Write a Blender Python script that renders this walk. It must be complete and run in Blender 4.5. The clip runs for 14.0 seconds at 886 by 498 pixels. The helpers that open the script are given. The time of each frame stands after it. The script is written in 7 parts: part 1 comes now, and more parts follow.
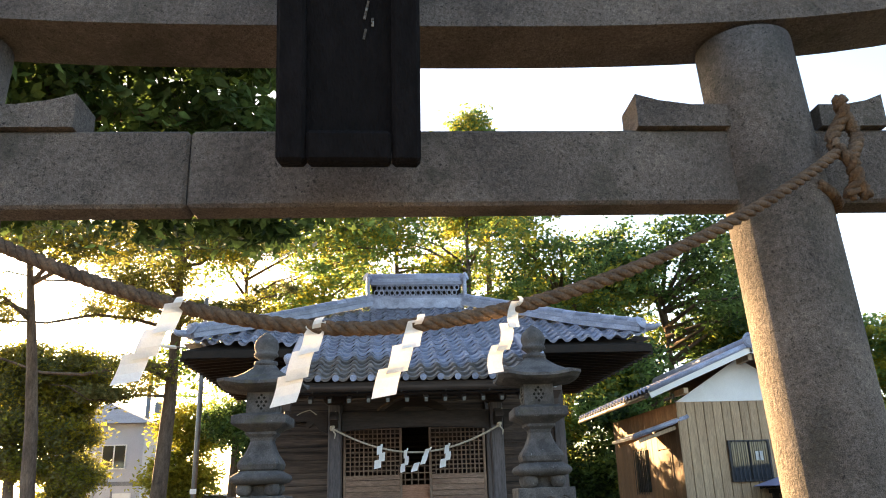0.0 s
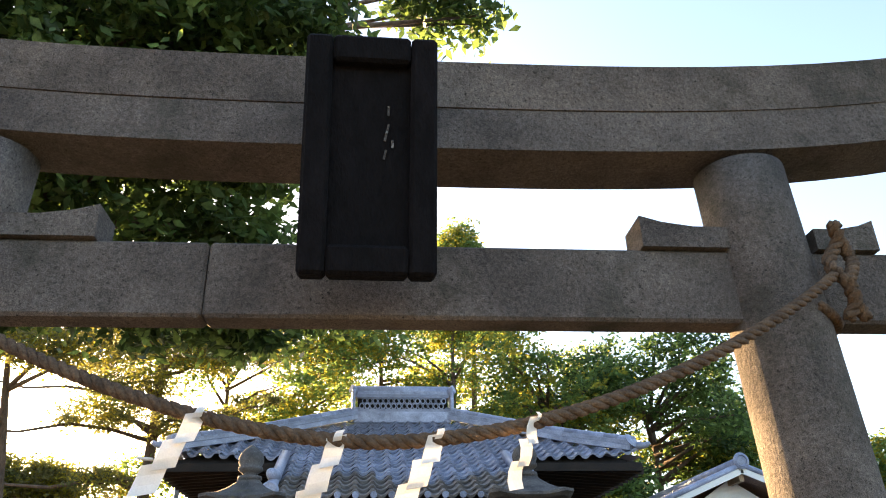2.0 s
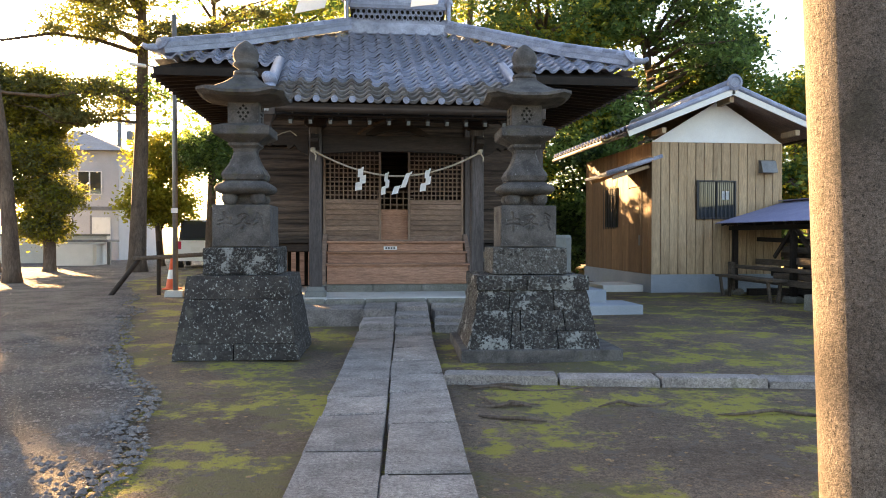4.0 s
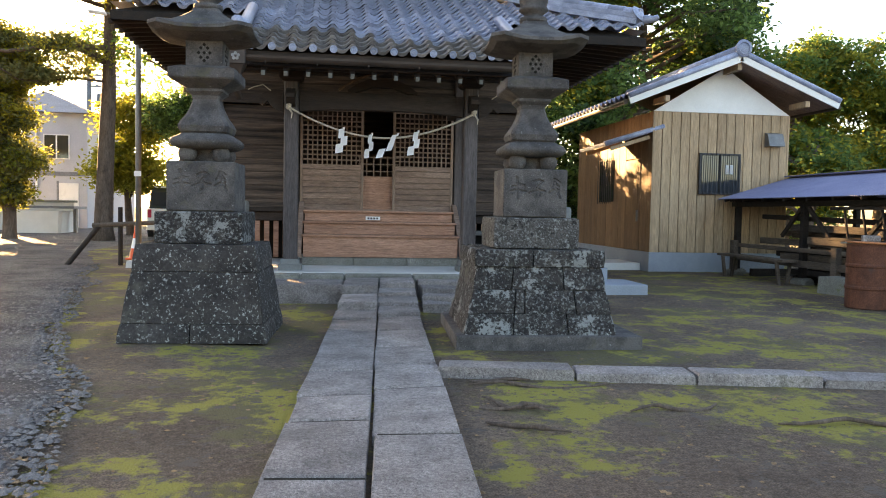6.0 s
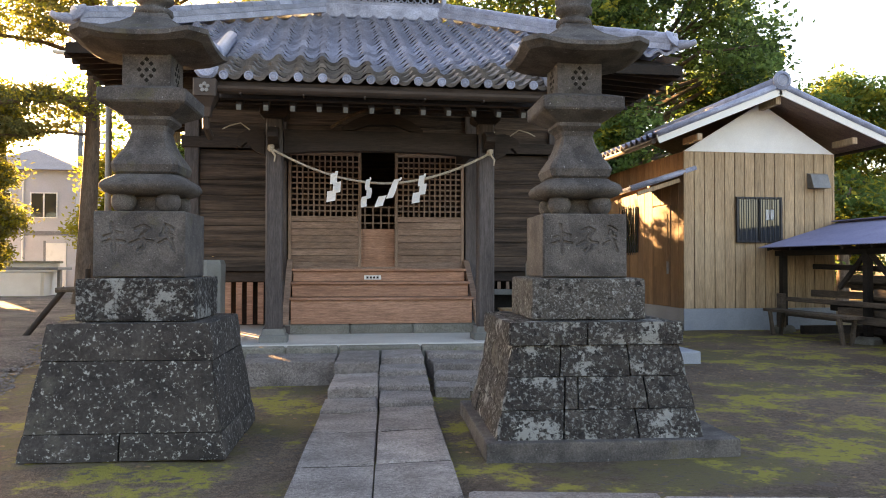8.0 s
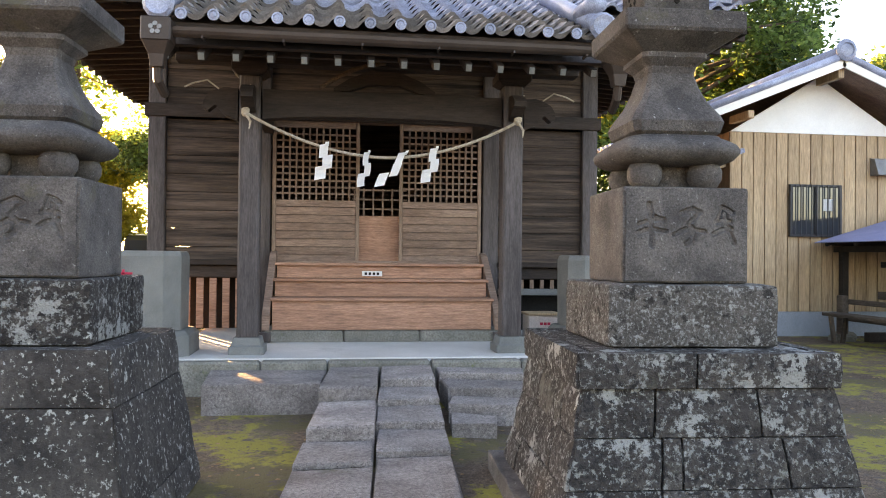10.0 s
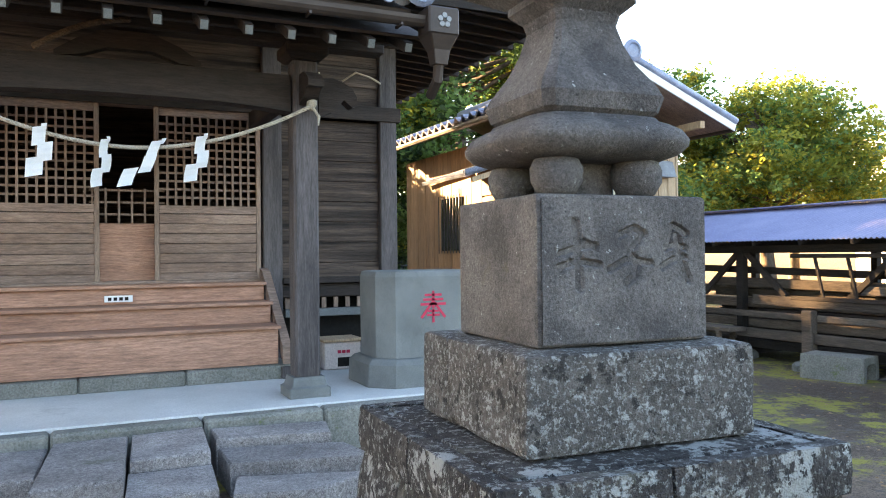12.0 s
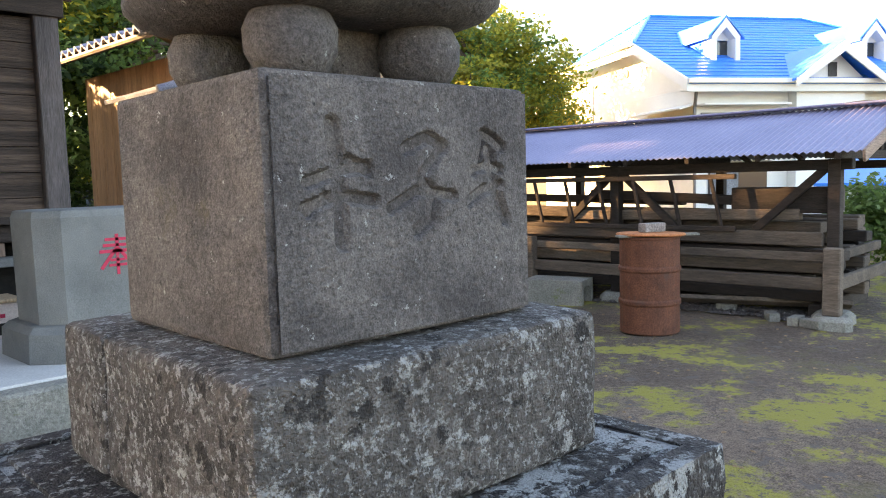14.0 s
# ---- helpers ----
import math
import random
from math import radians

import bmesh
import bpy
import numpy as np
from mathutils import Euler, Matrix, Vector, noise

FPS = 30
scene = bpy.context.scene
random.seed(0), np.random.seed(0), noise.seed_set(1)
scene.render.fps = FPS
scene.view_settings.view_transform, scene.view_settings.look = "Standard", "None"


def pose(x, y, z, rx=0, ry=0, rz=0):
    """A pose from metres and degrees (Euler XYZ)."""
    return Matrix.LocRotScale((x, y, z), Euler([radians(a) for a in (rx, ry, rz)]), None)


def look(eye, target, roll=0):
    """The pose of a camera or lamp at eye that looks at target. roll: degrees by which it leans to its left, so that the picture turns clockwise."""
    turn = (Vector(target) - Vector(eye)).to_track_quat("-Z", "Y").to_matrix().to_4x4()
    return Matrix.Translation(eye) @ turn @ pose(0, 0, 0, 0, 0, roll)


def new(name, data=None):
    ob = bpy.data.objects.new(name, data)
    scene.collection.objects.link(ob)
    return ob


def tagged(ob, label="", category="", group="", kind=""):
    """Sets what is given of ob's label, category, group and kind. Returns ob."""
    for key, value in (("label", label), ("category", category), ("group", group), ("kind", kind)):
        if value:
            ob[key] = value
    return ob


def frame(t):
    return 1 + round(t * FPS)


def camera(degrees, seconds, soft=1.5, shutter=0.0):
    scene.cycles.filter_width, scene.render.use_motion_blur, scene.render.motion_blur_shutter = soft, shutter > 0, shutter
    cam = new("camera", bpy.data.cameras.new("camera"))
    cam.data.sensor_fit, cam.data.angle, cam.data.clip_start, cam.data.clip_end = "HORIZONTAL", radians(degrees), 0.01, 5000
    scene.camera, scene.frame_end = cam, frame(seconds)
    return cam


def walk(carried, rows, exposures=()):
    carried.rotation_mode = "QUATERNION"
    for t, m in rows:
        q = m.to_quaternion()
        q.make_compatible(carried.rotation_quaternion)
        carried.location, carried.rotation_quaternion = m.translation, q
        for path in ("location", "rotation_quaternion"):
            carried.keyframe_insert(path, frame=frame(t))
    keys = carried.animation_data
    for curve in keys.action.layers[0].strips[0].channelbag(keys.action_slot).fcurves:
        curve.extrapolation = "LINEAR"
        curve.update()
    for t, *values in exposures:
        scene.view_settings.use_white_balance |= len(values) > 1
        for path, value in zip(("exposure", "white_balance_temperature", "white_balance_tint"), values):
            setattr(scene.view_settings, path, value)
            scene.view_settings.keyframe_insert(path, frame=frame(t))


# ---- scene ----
cam = camera(60.2, 14.0, soft=1.0)
PATH = [
    (0, (-0.177, 0.128, 1.534), (-0.015, 2.024, 2.152), -1.8),
    (0.5, (-0.239, 0.075, 1.566), (-0.037, 1.887, 2.387), -1.9),
    (1, (-0.275, 0.06, 1.565), (-0.077, 1.815, 2.503), -1.6),
    (1.5, (-0.266, 0.053, 1.563), (-0.07, 1.806, 2.506), -1.3),
    (2, (-0.279, 0.083, 1.523), (-0.079, 1.864, 2.41), -1.3),
    (2.5, (-0.327, 0.15, 1.398), (-0.115, 2.044, 2.004), -1.4),
    (2.6, (-0.329, 0.164, 1.37), (-0.114, 2.084, 1.888), -1.4),
    (2.7, (-0.323, 0.179, 1.355), (-0.109, 2.125, 1.766), -0.5),
    (3, (-0.303, 0.189, 1.325), (-0.087, 2.173, 1.466), -0.5),
    (3.5, (-0.32, 0.246, 1.30), (-0.098, 2.233, 1.292), -0.3),
    (5.8, (-0.330, 1.325, 1.180), (-0.049, 3.304, 1.110), 1.3),
    (6, (-0.318, 1.488, 1.193), (-0.032, 3.465, 1.094), 1.1),
    (6.5, (-0.298, 1.904, 1.195), (-0.006, 3.88, 1.099), 1.1),
    (7, (-0.291, 2.351, 1.213), (0.008, 4.329, 1.207), 1.0),
    (7.5, (-0.215, 2.804, 1.243), (0.072, 4.783, 1.299), -0.1),
    (7.7, (-0.204, 2.983, 1.245), (0.079, 4.962, 1.295), -0.1),
    (9.8, (-0.079, 4.88, 1.244), (0.197, 6.86, 1.263), 1.0),
    (10, (-0.062, 5.057, 1.263), (0.209, 7.039, 1.283), 0.6),
    (10.5, (-0.102, 5.484, 1.291), (0.166, 7.466, 1.323), 0.7),
    (11, (-0.049, 5.861, 1.342), (0.225, 7.842, 1.372), 0.4),
    (11.5, (-0.03, 6.225, 1.381), (0.307, 8.196, 1.408), 0.1),
    (12, (0.073, 6.592, 1.426), (0.919, 8.404, 1.441), -0.6),
    (12.5, (0.249, 6.91, 1.453), (1.391, 8.552, 1.453), -0.8),
    (13, (0.387, 7.194, 1.457), (1.784, 8.625, 1.435), -1.2),
    (13.5, (0.497, 7.376, 1.443), (1.995, 8.691, 1.278), -1.9),
    (14, (0.598, 7.476, 1.426), (2.036, 8.854, 1.242), -1.6),
]
EXPOSURES = [(0, 3.38, 6700, 14), (2, 3.3, 6600, 14), (2.5, 3.3, 6800, 15), (3, 3.45, 7100, 17), (5.8, 3.43, 7000, 16), (6.6, 4.25, 7900, 21), (7.0, 4.1, 8000, 23), (7.5, 3.55, 7900, 22), (10, 4.15, 7800, 23), (10.6, 3.98, 6900, 18), (11.2, 4.1, 6800, 17), (11.6, 4.45, 6700, 16), (12.2, 4.2, 6700, 15), (13, 3.85, 6600, 14), (13.5, 3.65, 6600, 14), (14, 4.2, 7400, 21)]
walk(cam, [(t, look(eye, target, roll)) for t, eye, target, roll in PATH], EXPOSURES)

# ---- world, sun ----
world = bpy.data.worlds.new("sky")
scene.world = world
world.use_nodes = True
wn = world.node_tree.nodes
sky = wn.new("ShaderNodeTexSky")
sky.sky_type, sky.sun_disc = "NISHITA", False
SUN_AZ, SUN_EL = radians(-28), radians(14)   # azimuth from +y towards +x
sky.sun_elevation, sky.sun_rotation = SUN_EL, SUN_AZ
sky.air_density, sky.dust_density, sky.ozone_density = 1.0, 1.5, 1.0
world.node_tree.links.new(sky.outputs[0], wn["Background"].inputs[0])
wn["Background"].inputs[1].default_value = 0.065
sun = new("sun", bpy.data.lights.new("sun", "SUN"))
sun.data.energy, sun.data.angle, sun.data.color = 5.0, radians(0.6), (1.0, 0.64, 0.29)
sd = Vector((math.sin(SUN_AZ) * math.cos(SUN_EL), math.cos(SUN_AZ) * math.cos(SUN_EL), math.sin(SUN_EL)))
sun.matrix_basis = look(sd * 60, (0, 0, 0))

# ---- materials ----


def mat(name, c1, c2, scale=3.0, rough=0.85, bump=0.25, bscale=60.0, stretch=(1, 1, 1), spots=(), metal=0.0, vary=0.25, contrast=(0.3, 0.7), spec=0.3, translucent=0.0, grit=0.12, relief=0.012, mott=0.7):
    m = bpy.data.materials.new(name)
    m.use_nodes = True
    nt = m.node_tree
    N, L = nt.nodes, nt.links
    bs = N["Principled BSDF"]
    geo, info = N.new("ShaderNodeNewGeometry"), N.new("ShaderNodeObjectInfo")
    off = N.new("ShaderNodeMath")
    off.operation = "MULTIPLY"
    off.inputs[1].default_value = 13.0
    L.new(info.outputs["Random"], off.inputs[0])
    add = N.new("ShaderNodeVectorMath")
    L.new(geo.outputs["Position"], add.inputs[0])
    L.new(off.outputs[0], add.inputs[1])
    mp = N.new("ShaderNodeMapping")
    mp.inputs["Scale"].default_value = stretch
    L.new(add.outputs[0], mp.inputs[0])

    def noise_at(sc, det=6.0, src=mp):
        n = N.new("ShaderNodeTexNoise")
        n.inputs["Scale"].default_value, n.inputs["Detail"].default_value = sc, det
        n.inputs["Roughness"].default_value = 0.62
        L.new(src.outputs[0], n.inputs["Vector"])
        return n

    def ramp(src, lo, hi, a, b):
        r = N.new("ShaderNodeValToRGB")
        r.color_ramp.elements[0].position, r.color_ramp.elements[1].position = lo, hi
        r.color_ramp.elements[0].color, r.color_ramp.elements[1].color = (*a, 1), (*b, 1)
        L.new(src, r.inputs[0])
        return r

    def mix(kind, fac, a, b):
        x = N.new("ShaderNodeMix")
        x.data_type, x.blend_type = "RGBA", kind
        if isinstance(fac, float):
            x.inputs[0].default_value = fac
        else:
            L.new(fac, x.inputs[0])
        L.new(a, x.inputs[6])
        L.new(b, x.inputs[7])
        return x.outputs[2]

    big = noise_at(scale)
    col = ramp(big.outputs[0], contrast[0], contrast[1], c1, c2).outputs[0]
    fine = noise_at(bscale, 3.0)
    g = ramp(fine.outputs[0], 0.3, 0.7, (0.5,) * 3, (1.4,) * 3)
    col = mix("MULTIPLY", mott, col, g.outputs[0])
    grain = noise_at(min(280.0, bscale * 4), 2.0)
    g2 = ramp(grain.outputs[0], 0.3, 0.7, (1 - grit,) * 3, (1 + grit,) * 3)
    col = mix("MULTIPLY", 1.0, col, g2.outputs[0])
    if vary:
        v = ramp(info.outputs["Random"], 0.0, 1.0, (1 - vary,) * 3, (1 + vary,) * 3)
        col = mix("MULTIPLY", 1.0, col, v.outputs[0])
    for sc, th, soft, colour in spots:
        s = noise_at(sc, 10.0, add)
        s.inputs["Roughness"].default_value = 0.72
        f = ramp(s.outputs[0], th, th + soft, (0, 0, 0), (1, 1, 1))
        rgb = N.new("ShaderNodeRGB")
        rgb.outputs[0].default_value = (*colour, 1)
        col = mix("MIX", f.outputs[0], col, rgb.outputs[0])
    L.new(col, bs.inputs["Base Color"])
    rr = ramp(big.outputs[0], 0.2, 0.8, (rough - 0.08,) * 3, (min(1, rough + 0.08),) * 3)
    L.new(rr.outputs[0], bs.inputs["Roughness"])
    bs.inputs["Metallic"].default_value = metal
    bs.inputs["Specular IOR Level"].default_value = spec
    if bump:
        b = N.new("ShaderNodeBump")
        b.inputs["Strength"].default_value, b.inputs["Distance"].default_value = bump, relief
        hs = N.new("ShaderNodeMath")
        hs.operation = "MULTIPLY_ADD"
        hs.inputs[1].default_value = 0.35
        L.new(grain.outputs[0], hs.inputs[0])
        L.new(fine.outputs[0], hs.inputs[2])
        L.new(hs.outputs[0], b.inputs["Height"])
        L.new(b.outputs[0], bs.inputs["Normal"])
    if translucent:
        tr = N.new("ShaderNodeBsdfTranslucent")
        L.new(col, tr.inputs[0])
        ms = N.new("ShaderNodeMixShader")
        ms.inputs[0].default_value = translucent
        L.new(bs.outputs[0], ms.inputs[1])
        L.new(tr.outputs[0], ms.inputs[2])
        L.new(ms.outputs[0], N["Material Output"].inputs[0])
    return m


LICHEN = (0.50, 0.52, 0.50)
M_TORII = mat("torii_granite", (0.066, 0.057, 0.052), (0.15, 0.13, 0.116), 2.0, 0.95, 0.9, 70, spots=((1.3, 0.53, 0.14, (0.042, 0.041, 0.032)), (85, 0.585, 0.03, (0.025, 0.022, 0.02)), (90, 0.66, 0.03, (0.24, 0.22, 0.20))), vary=0.08, contrast=(0.35, 0.62), grit=0.45)
M_STONE = mat("lantern_stone", (0.055, 0.051, 0.051), (0.115, 0.107, 0.102), 5.0, 0.88, 0.7, 90, spots=((34, 0.635, 0.02, (0.26, 0.27, 0.26)), (3.0, 0.58, 0.12, (0.095, 0.09, 0.06)), (50, 0.63, 0.03, (0.03, 0.03, 0.03))), vary=0.08, contrast=(0.38, 0.6), grit=0.4)
M_BASE = mat("lichen_stone", (0.018, 0.016, 0.017), (0.075, 0.068, 0.064), 6.0, 0.95, 1.0, 40, spots=((38, 0.53, 0.05, (0.20, 0.21, 0.205)), (4.2, 0.555, 0.03, (0.27, 0.28, 0.275)), (26, 0.545, 0.03, (0.022, 0.021, 0.022)), (9, 0.635, 0.02, (0.40, 0.42, 0.41)), (2.2, 0.6, 0.1, (0.12, 0.12, 0.10))), vary=0.2, relief=0.022)
M_DARKBASE = mat("dark_mossy_stone", (0.022, 0.02, 0.02), (0.075, 0.068, 0.064), 5.0, 0.95, 0.9, 45, spots=((34, 0.575, 0.03, (0.32, 0.33, 0.315)), (12, 0.62, 0.03, (0.36, 0.37, 0.35)), (1.6, 0.56, 0.12, (0.10, 0.095, 0.08))), vary=0.12)
M_TIER = mat("tier_stone", (0.04, 0.037, 0.036), (0.13, 0.12, 0.11), 6.0, 0.92, 1.0, 45, spots=((60, 0.53, 0.05, (0.22, 0.225, 0.22)), (18, 0.58, 0.03, (0.28, 0.29, 0.285)), (12, 0.56, 0.04, (0.03, 0.028, 0.027)), (40, 0.61, 0.03, (0.05, 0.05, 0.05)), (3, 0.66, 0.02, (0.36, 0.38, 0.37))), vary=0.1, relief=0.02)
M_GRANITE = mat("pedestal_granite", (0.125, 0.13, 0.125), (0.20, 0.205, 0.195), 3.0, 0.85, 0.4, 140, spots=((2.0, 0.6, 0.2, (0.2, 0.2, 0.18)),), vary=0.06, mott=0.45, grit=0.04)
M_SLAB = mat("paving_stone", (0.20, 0.178, 0.168), (0.40, 0.36, 0.34), 3.5, 0.9, 1.0, 45, spots=((1.2, 0.62, 0.1, (0.14, 0.14, 0.10)), (60, 0.60, 0.03, (0.07, 0.06, 0.055)), (50, 0.64, 0.03, (0.42, 0.39, 0.37))), vary=0.2, grit=0.4, relief=0.02)
M_CONC = mat("concrete", (0.48, 0.475, 0.45), (0.60, 0.59, 0.56), 1.5, 0.9, 0.2, 90, spots=((0.9, 0.62, 0.15, (0.3, 0.3, 0.28)),), vary=0.05, mott=0.35, grit=0.04)
M_KERB = mat("mossy_kerb", (0.14, 0.14, 0.12), (0.25, 0.24, 0.21), 4.0, 0.95, 0.6, 60, spots=((5, 0.6, 0.08, (0.13, 0.15, 0.06)),), vary=0.12)
M_DIRT = mat("bare_earth", (0.095, 0.069, 0.050), (0.205, 0.15, 0.108), 0.7, 0.97, 1.0, 26, spots=((0.75, 0.50, 0.08, (0.135, 0.115, 0.055)), (1.4, 0.52, 0.05, (0.27, 0.245, 0.05)), (7, 0.56, 0.04, (0.12, 0.098, 0.08)), (18, 0.61, 0.03, (0.075, 0.062, 0.05)), (45, 0.67, 0.02, (0.34, 0.29, 0.23))), vary=0.0, contrast=(0.35, 0.65), grit=0.45, relief=0.035)
M_SOIL = mat("dark_joint_soil", (0.022, 0.018, 0.013), (0.06, 0.05, 0.034), 8.0, 0.97, 0.8, 60, vary=0.0)
M_GRAVEL = mat("gravel", (0.07, 0.062, 0.06), (0.17, 0.15, 0.14), 1.3, 0.95, 1.0, 40, spots=((30, 0.585, 0.03, (0.36, 0.335, 0.315)), (22, 0.60, 0.03, (0.045, 0.04, 0.038)), (5, 0.62, 0.05, (0.17, 0.125, 0.085))), vary=0.0, contrast=(0.38, 0.62), grit=0.4, relief=0.03)
M_PEBBLE = mat("pebble", (0.09, 0.08, 0.078), (0.26, 0.235, 0.22), 9.0, 0.9, 0.3, 80, vary=0.0)
M_LITTER = mat("dry_leaf", (0.20, 0.12, 0.06), (0.36, 0.24, 0.13), 7.0, 0.8, 0.0, 50, vary=0.0)
M_WOOD = mat("dark_hall_wood", (0.012, 0.0085, 0.007), (0.047, 0.033, 0.026), 6.0, 0.75, 0.5, 70, stretch=(0.12, 1, 1), vary=0.18)
M_WOODV = mat("dark_post_wood", (0.03, 0.025, 0.025), (0.105, 0.09, 0.088), 7.0, 0.7, 0.5, 70, stretch=(1, 1, 0.1), vary=0.12)
M_PLANK = mat("weathered_wall_plank", (0.014, 0.010, 0.008), (0.14, 0.10, 0.078), 12.0, 0.8, 1.0, 60, stretch=(0.05, 1, 1), vary=0.2, contrast=(0.34, 0.72))
M_DOOR = mat("door_wood", (0.17, 0.11, 0.082), (0.31, 0.215, 0.165), 8.0, 0.65, 0.4, 70, stretch=(0.12, 1, 1), vary=0.12)
M_DOORV = mat("door_stile_wood", (0.17, 0.115, 0.085), (0.30, 0.21, 0.155), 8.0, 0.65, 0.4, 70, stretch=(1, 1, 0.12), vary=0.12)
M_STEP = mat("step_wood", (0.30, 0.155, 0.10), (0.44, 0.245, 0.165), 5.0, 0.6, 0.35, 60, stretch=(0.1, 1, 1), vary=0.1)
M_TILE = mat("grey_roof_tile", (0.14, 0.16, 0.225), (0.30, 0.335, 0.45), 4.0, 0.34, 0.15, 70, spots=((6, 0.64, 0.08, (0.09, 0.085, 0.075)),), vary=0.3, spec=0.5)
M_TILEOLD = mat("stained_roof_tile", (0.065, 0.058, 0.055), (0.19, 0.175, 0.17), 5.0, 0.55, 0.2, 70, spots=((5, 0.58, 0.1, (0.13, 0.085, 0.05)),), vary=0.3, spec=0.45)
# hall wood made darker still, with the shade below the eaves in its colour
M_SOFFIT = mat("soffit_wood_with_shade", (0.008, 0.006, 0.005), (0.026, 0.019, 0.015), 6.0, 0.8, 0.5, 60, vary=0.15)
M_GUTTER = mat("brown_gutter", (0.035, 0.026, 0.022), (0.06, 0.045, 0.038), 3.0, 0.5, 0.05, 60, metal=0.3, vary=0.0, mott=0.2, grit=0.04)
M_ROPE = mat("straw_rope", (0.06, 0.038, 0.024), (0.15, 0.097, 0.06), 25.0, 0.9, 0.6, 130, vary=0.0)
M_ROPE2 = mat("pale_rope", (0.34, 0.29, 0.22), (0.52, 0.46, 0.37), 25.0, 0.9, 0.6, 130, vary=0.0)
M_PAPER = mat("white_paper", (0.74, 0.74, 0.73), (0.84, 0.84, 0.83), 3.0, 0.8, 0.05, 60, vary=0.03, translucent=0.35, mott=0.06, grit=0.04)
M_TABLET = mat("blackened_tablet", (0.003, 0.003, 0.0035), (0.008, 0.007, 0.008), 3.0, 0.9, 0.8, 30, stretch=(1, 1, 0.3), spots=((25, 0.72, 0.02, (0.08, 0.08, 0.08)),), vary=0.0, spec=0.1)
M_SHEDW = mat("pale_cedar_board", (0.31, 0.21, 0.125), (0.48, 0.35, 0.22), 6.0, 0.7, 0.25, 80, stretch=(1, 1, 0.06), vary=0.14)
# brown of the plank door; also pale cedar with the side wall's shade mixed in
M_SHEDD = mat("brown_and_shaded_cedar", (0.13, 0.08, 0.045), (0.25, 0.155, 0.09), 5.0, 0.7, 0.25, 80, stretch=(1, 1, 0.06), vary=0.14)
M_PLASTER = mat("white_plaster", (0.70, 0.70, 0.69), (0.80, 0.80, 0.79), 2.0, 0.9, 0.05, 60, vary=0.03, mott=0.1, grit=0.04)
M_HOUSEW = mat("white_house_wall", (0.70, 0.70, 0.66), (0.80, 0.79, 0.75), 0.6, 0.7, 0.05, 40, vary=0.03, mott=0.1, grit=0.04)
M_BLUE = mat("blue_roof", (0.015, 0.17, 0.62), (0.025, 0.26, 0.80), 1.5, 0.35, 0.05, 30, vary=0.08, spec=0.5, mott=0.15, grit=0.04)
M_PURPLE = mat("grey_purple_sheet", (0.17, 0.17, 0.27), (0.25, 0.25, 0.36), 1.0, 0.45, 0.05, 30, metal=0.2, vary=0.0, mott=0.2, grit=0.04)
M_LUMBER = mat("old_lumber", (0.045, 0.036, 0.029), (0.14, 0.11, 0.086), 4.0, 0.85, 0.5, 60, stretch=(1, 0.12, 1), vary=0.35)
M_LUMBERD = mat("dark_lumber", (0.014, 0.011, 0.010), (0.045, 0.035, 0.029), 4.0, 0.85, 0.5, 60, stretch=(1, 0.15, 1), vary=0.3)
M_RUST = mat("rusty_steel", (0.075, 0.028, 0.016), (0.16, 0.06, 0.034), 6.0, 0.75, 0.4, 70, spots=((5, 0.6, 0.1, (0.08, 0.04, 0.03)),), vary=0.05)
M_STEEL = mat("grey_steel", (0.15, 0.15, 0.15), (0.24, 0.24, 0.24), 4.0, 0.5, 0.1, 60, metal=0.5, vary=0.05, mott=0.3, grit=0.04)
# near-black: paints shade into hollows and rooms; also inks the plate lettering
M_DARK = mat("shade_black_and_ink", (0.008, 0.007, 0.006), (0.016, 0.014, 0.012), 2.0, 0.9, 0.0, 30, vary=0.0)
M_IRON = mat("dark_iron_bars", (0.03, 0.03, 0.033), (0.06, 0.06, 0.065), 5.0, 0.5, 0.05, 60, metal=0.4, vary=0.0)
M_FOOT = mat("blue_grey_footing", (0.22, 0.25, 0.29), (0.30, 0.33, 0.37), 2.0, 0.85, 0.2, 60, vary=0.05, mott=0.3)
M_RED = mat("red_paint", (0.45, 0.025, 0.06), (0.55, 0.04, 0.09), 9.0, 0.6, 0.0, 60, vary=0.0, mott=0.2, grit=0.04)
M_ORANGE = mat("orange_plastic", (0.75, 0.10, 0.03), (0.85, 0.15, 0.05), 5.0, 0.5, 0.0, 60, vary=0.0, mott=0.2, grit=0.04)
M_WHITE = mat("white_enamel", (0.75, 0.75, 0.75), (0.82, 0.82, 0.82), 2.0, 0.3, 0.0, 60, vary=0.0, spec=0.5, mott=0.05, grit=0.04)
M_BLACKCAR = mat("black_car_paint", (0.01, 0.01, 0.012), (0.016, 0.016, 0.018), 2.0, 0.15, 0.0, 60, vary=0.0, spec=0.6, mott=0.05, grit=0.04)
M_RUBBER = mat("rubber", (0.02, 0.02, 0.02), (0.035, 0.035, 0.035), 5.0, 0.85, 0.0, 60, vary=0.0)
M_APT = mat("grey_apartment_wall", (0.42, 0.44, 0.50), (0.50, 0.52, 0.58), 0.8, 0.8, 0.1, 30, vary=0.05, mott=0.15, grit=0.04)
M_SLATE = mat("grey_slate", (0.16, 0.17, 0.19), (0.24, 0.25, 0.27), 2.0, 0.6, 0.1, 30, vary=0.1)
M_BARK = mat("bark", (0.07, 0.05, 0.04), (0.17, 0.13, 0.10), 6.0, 0.95, 1.0, 30, stretch=(1, 1, 0.25), vary=0.15)
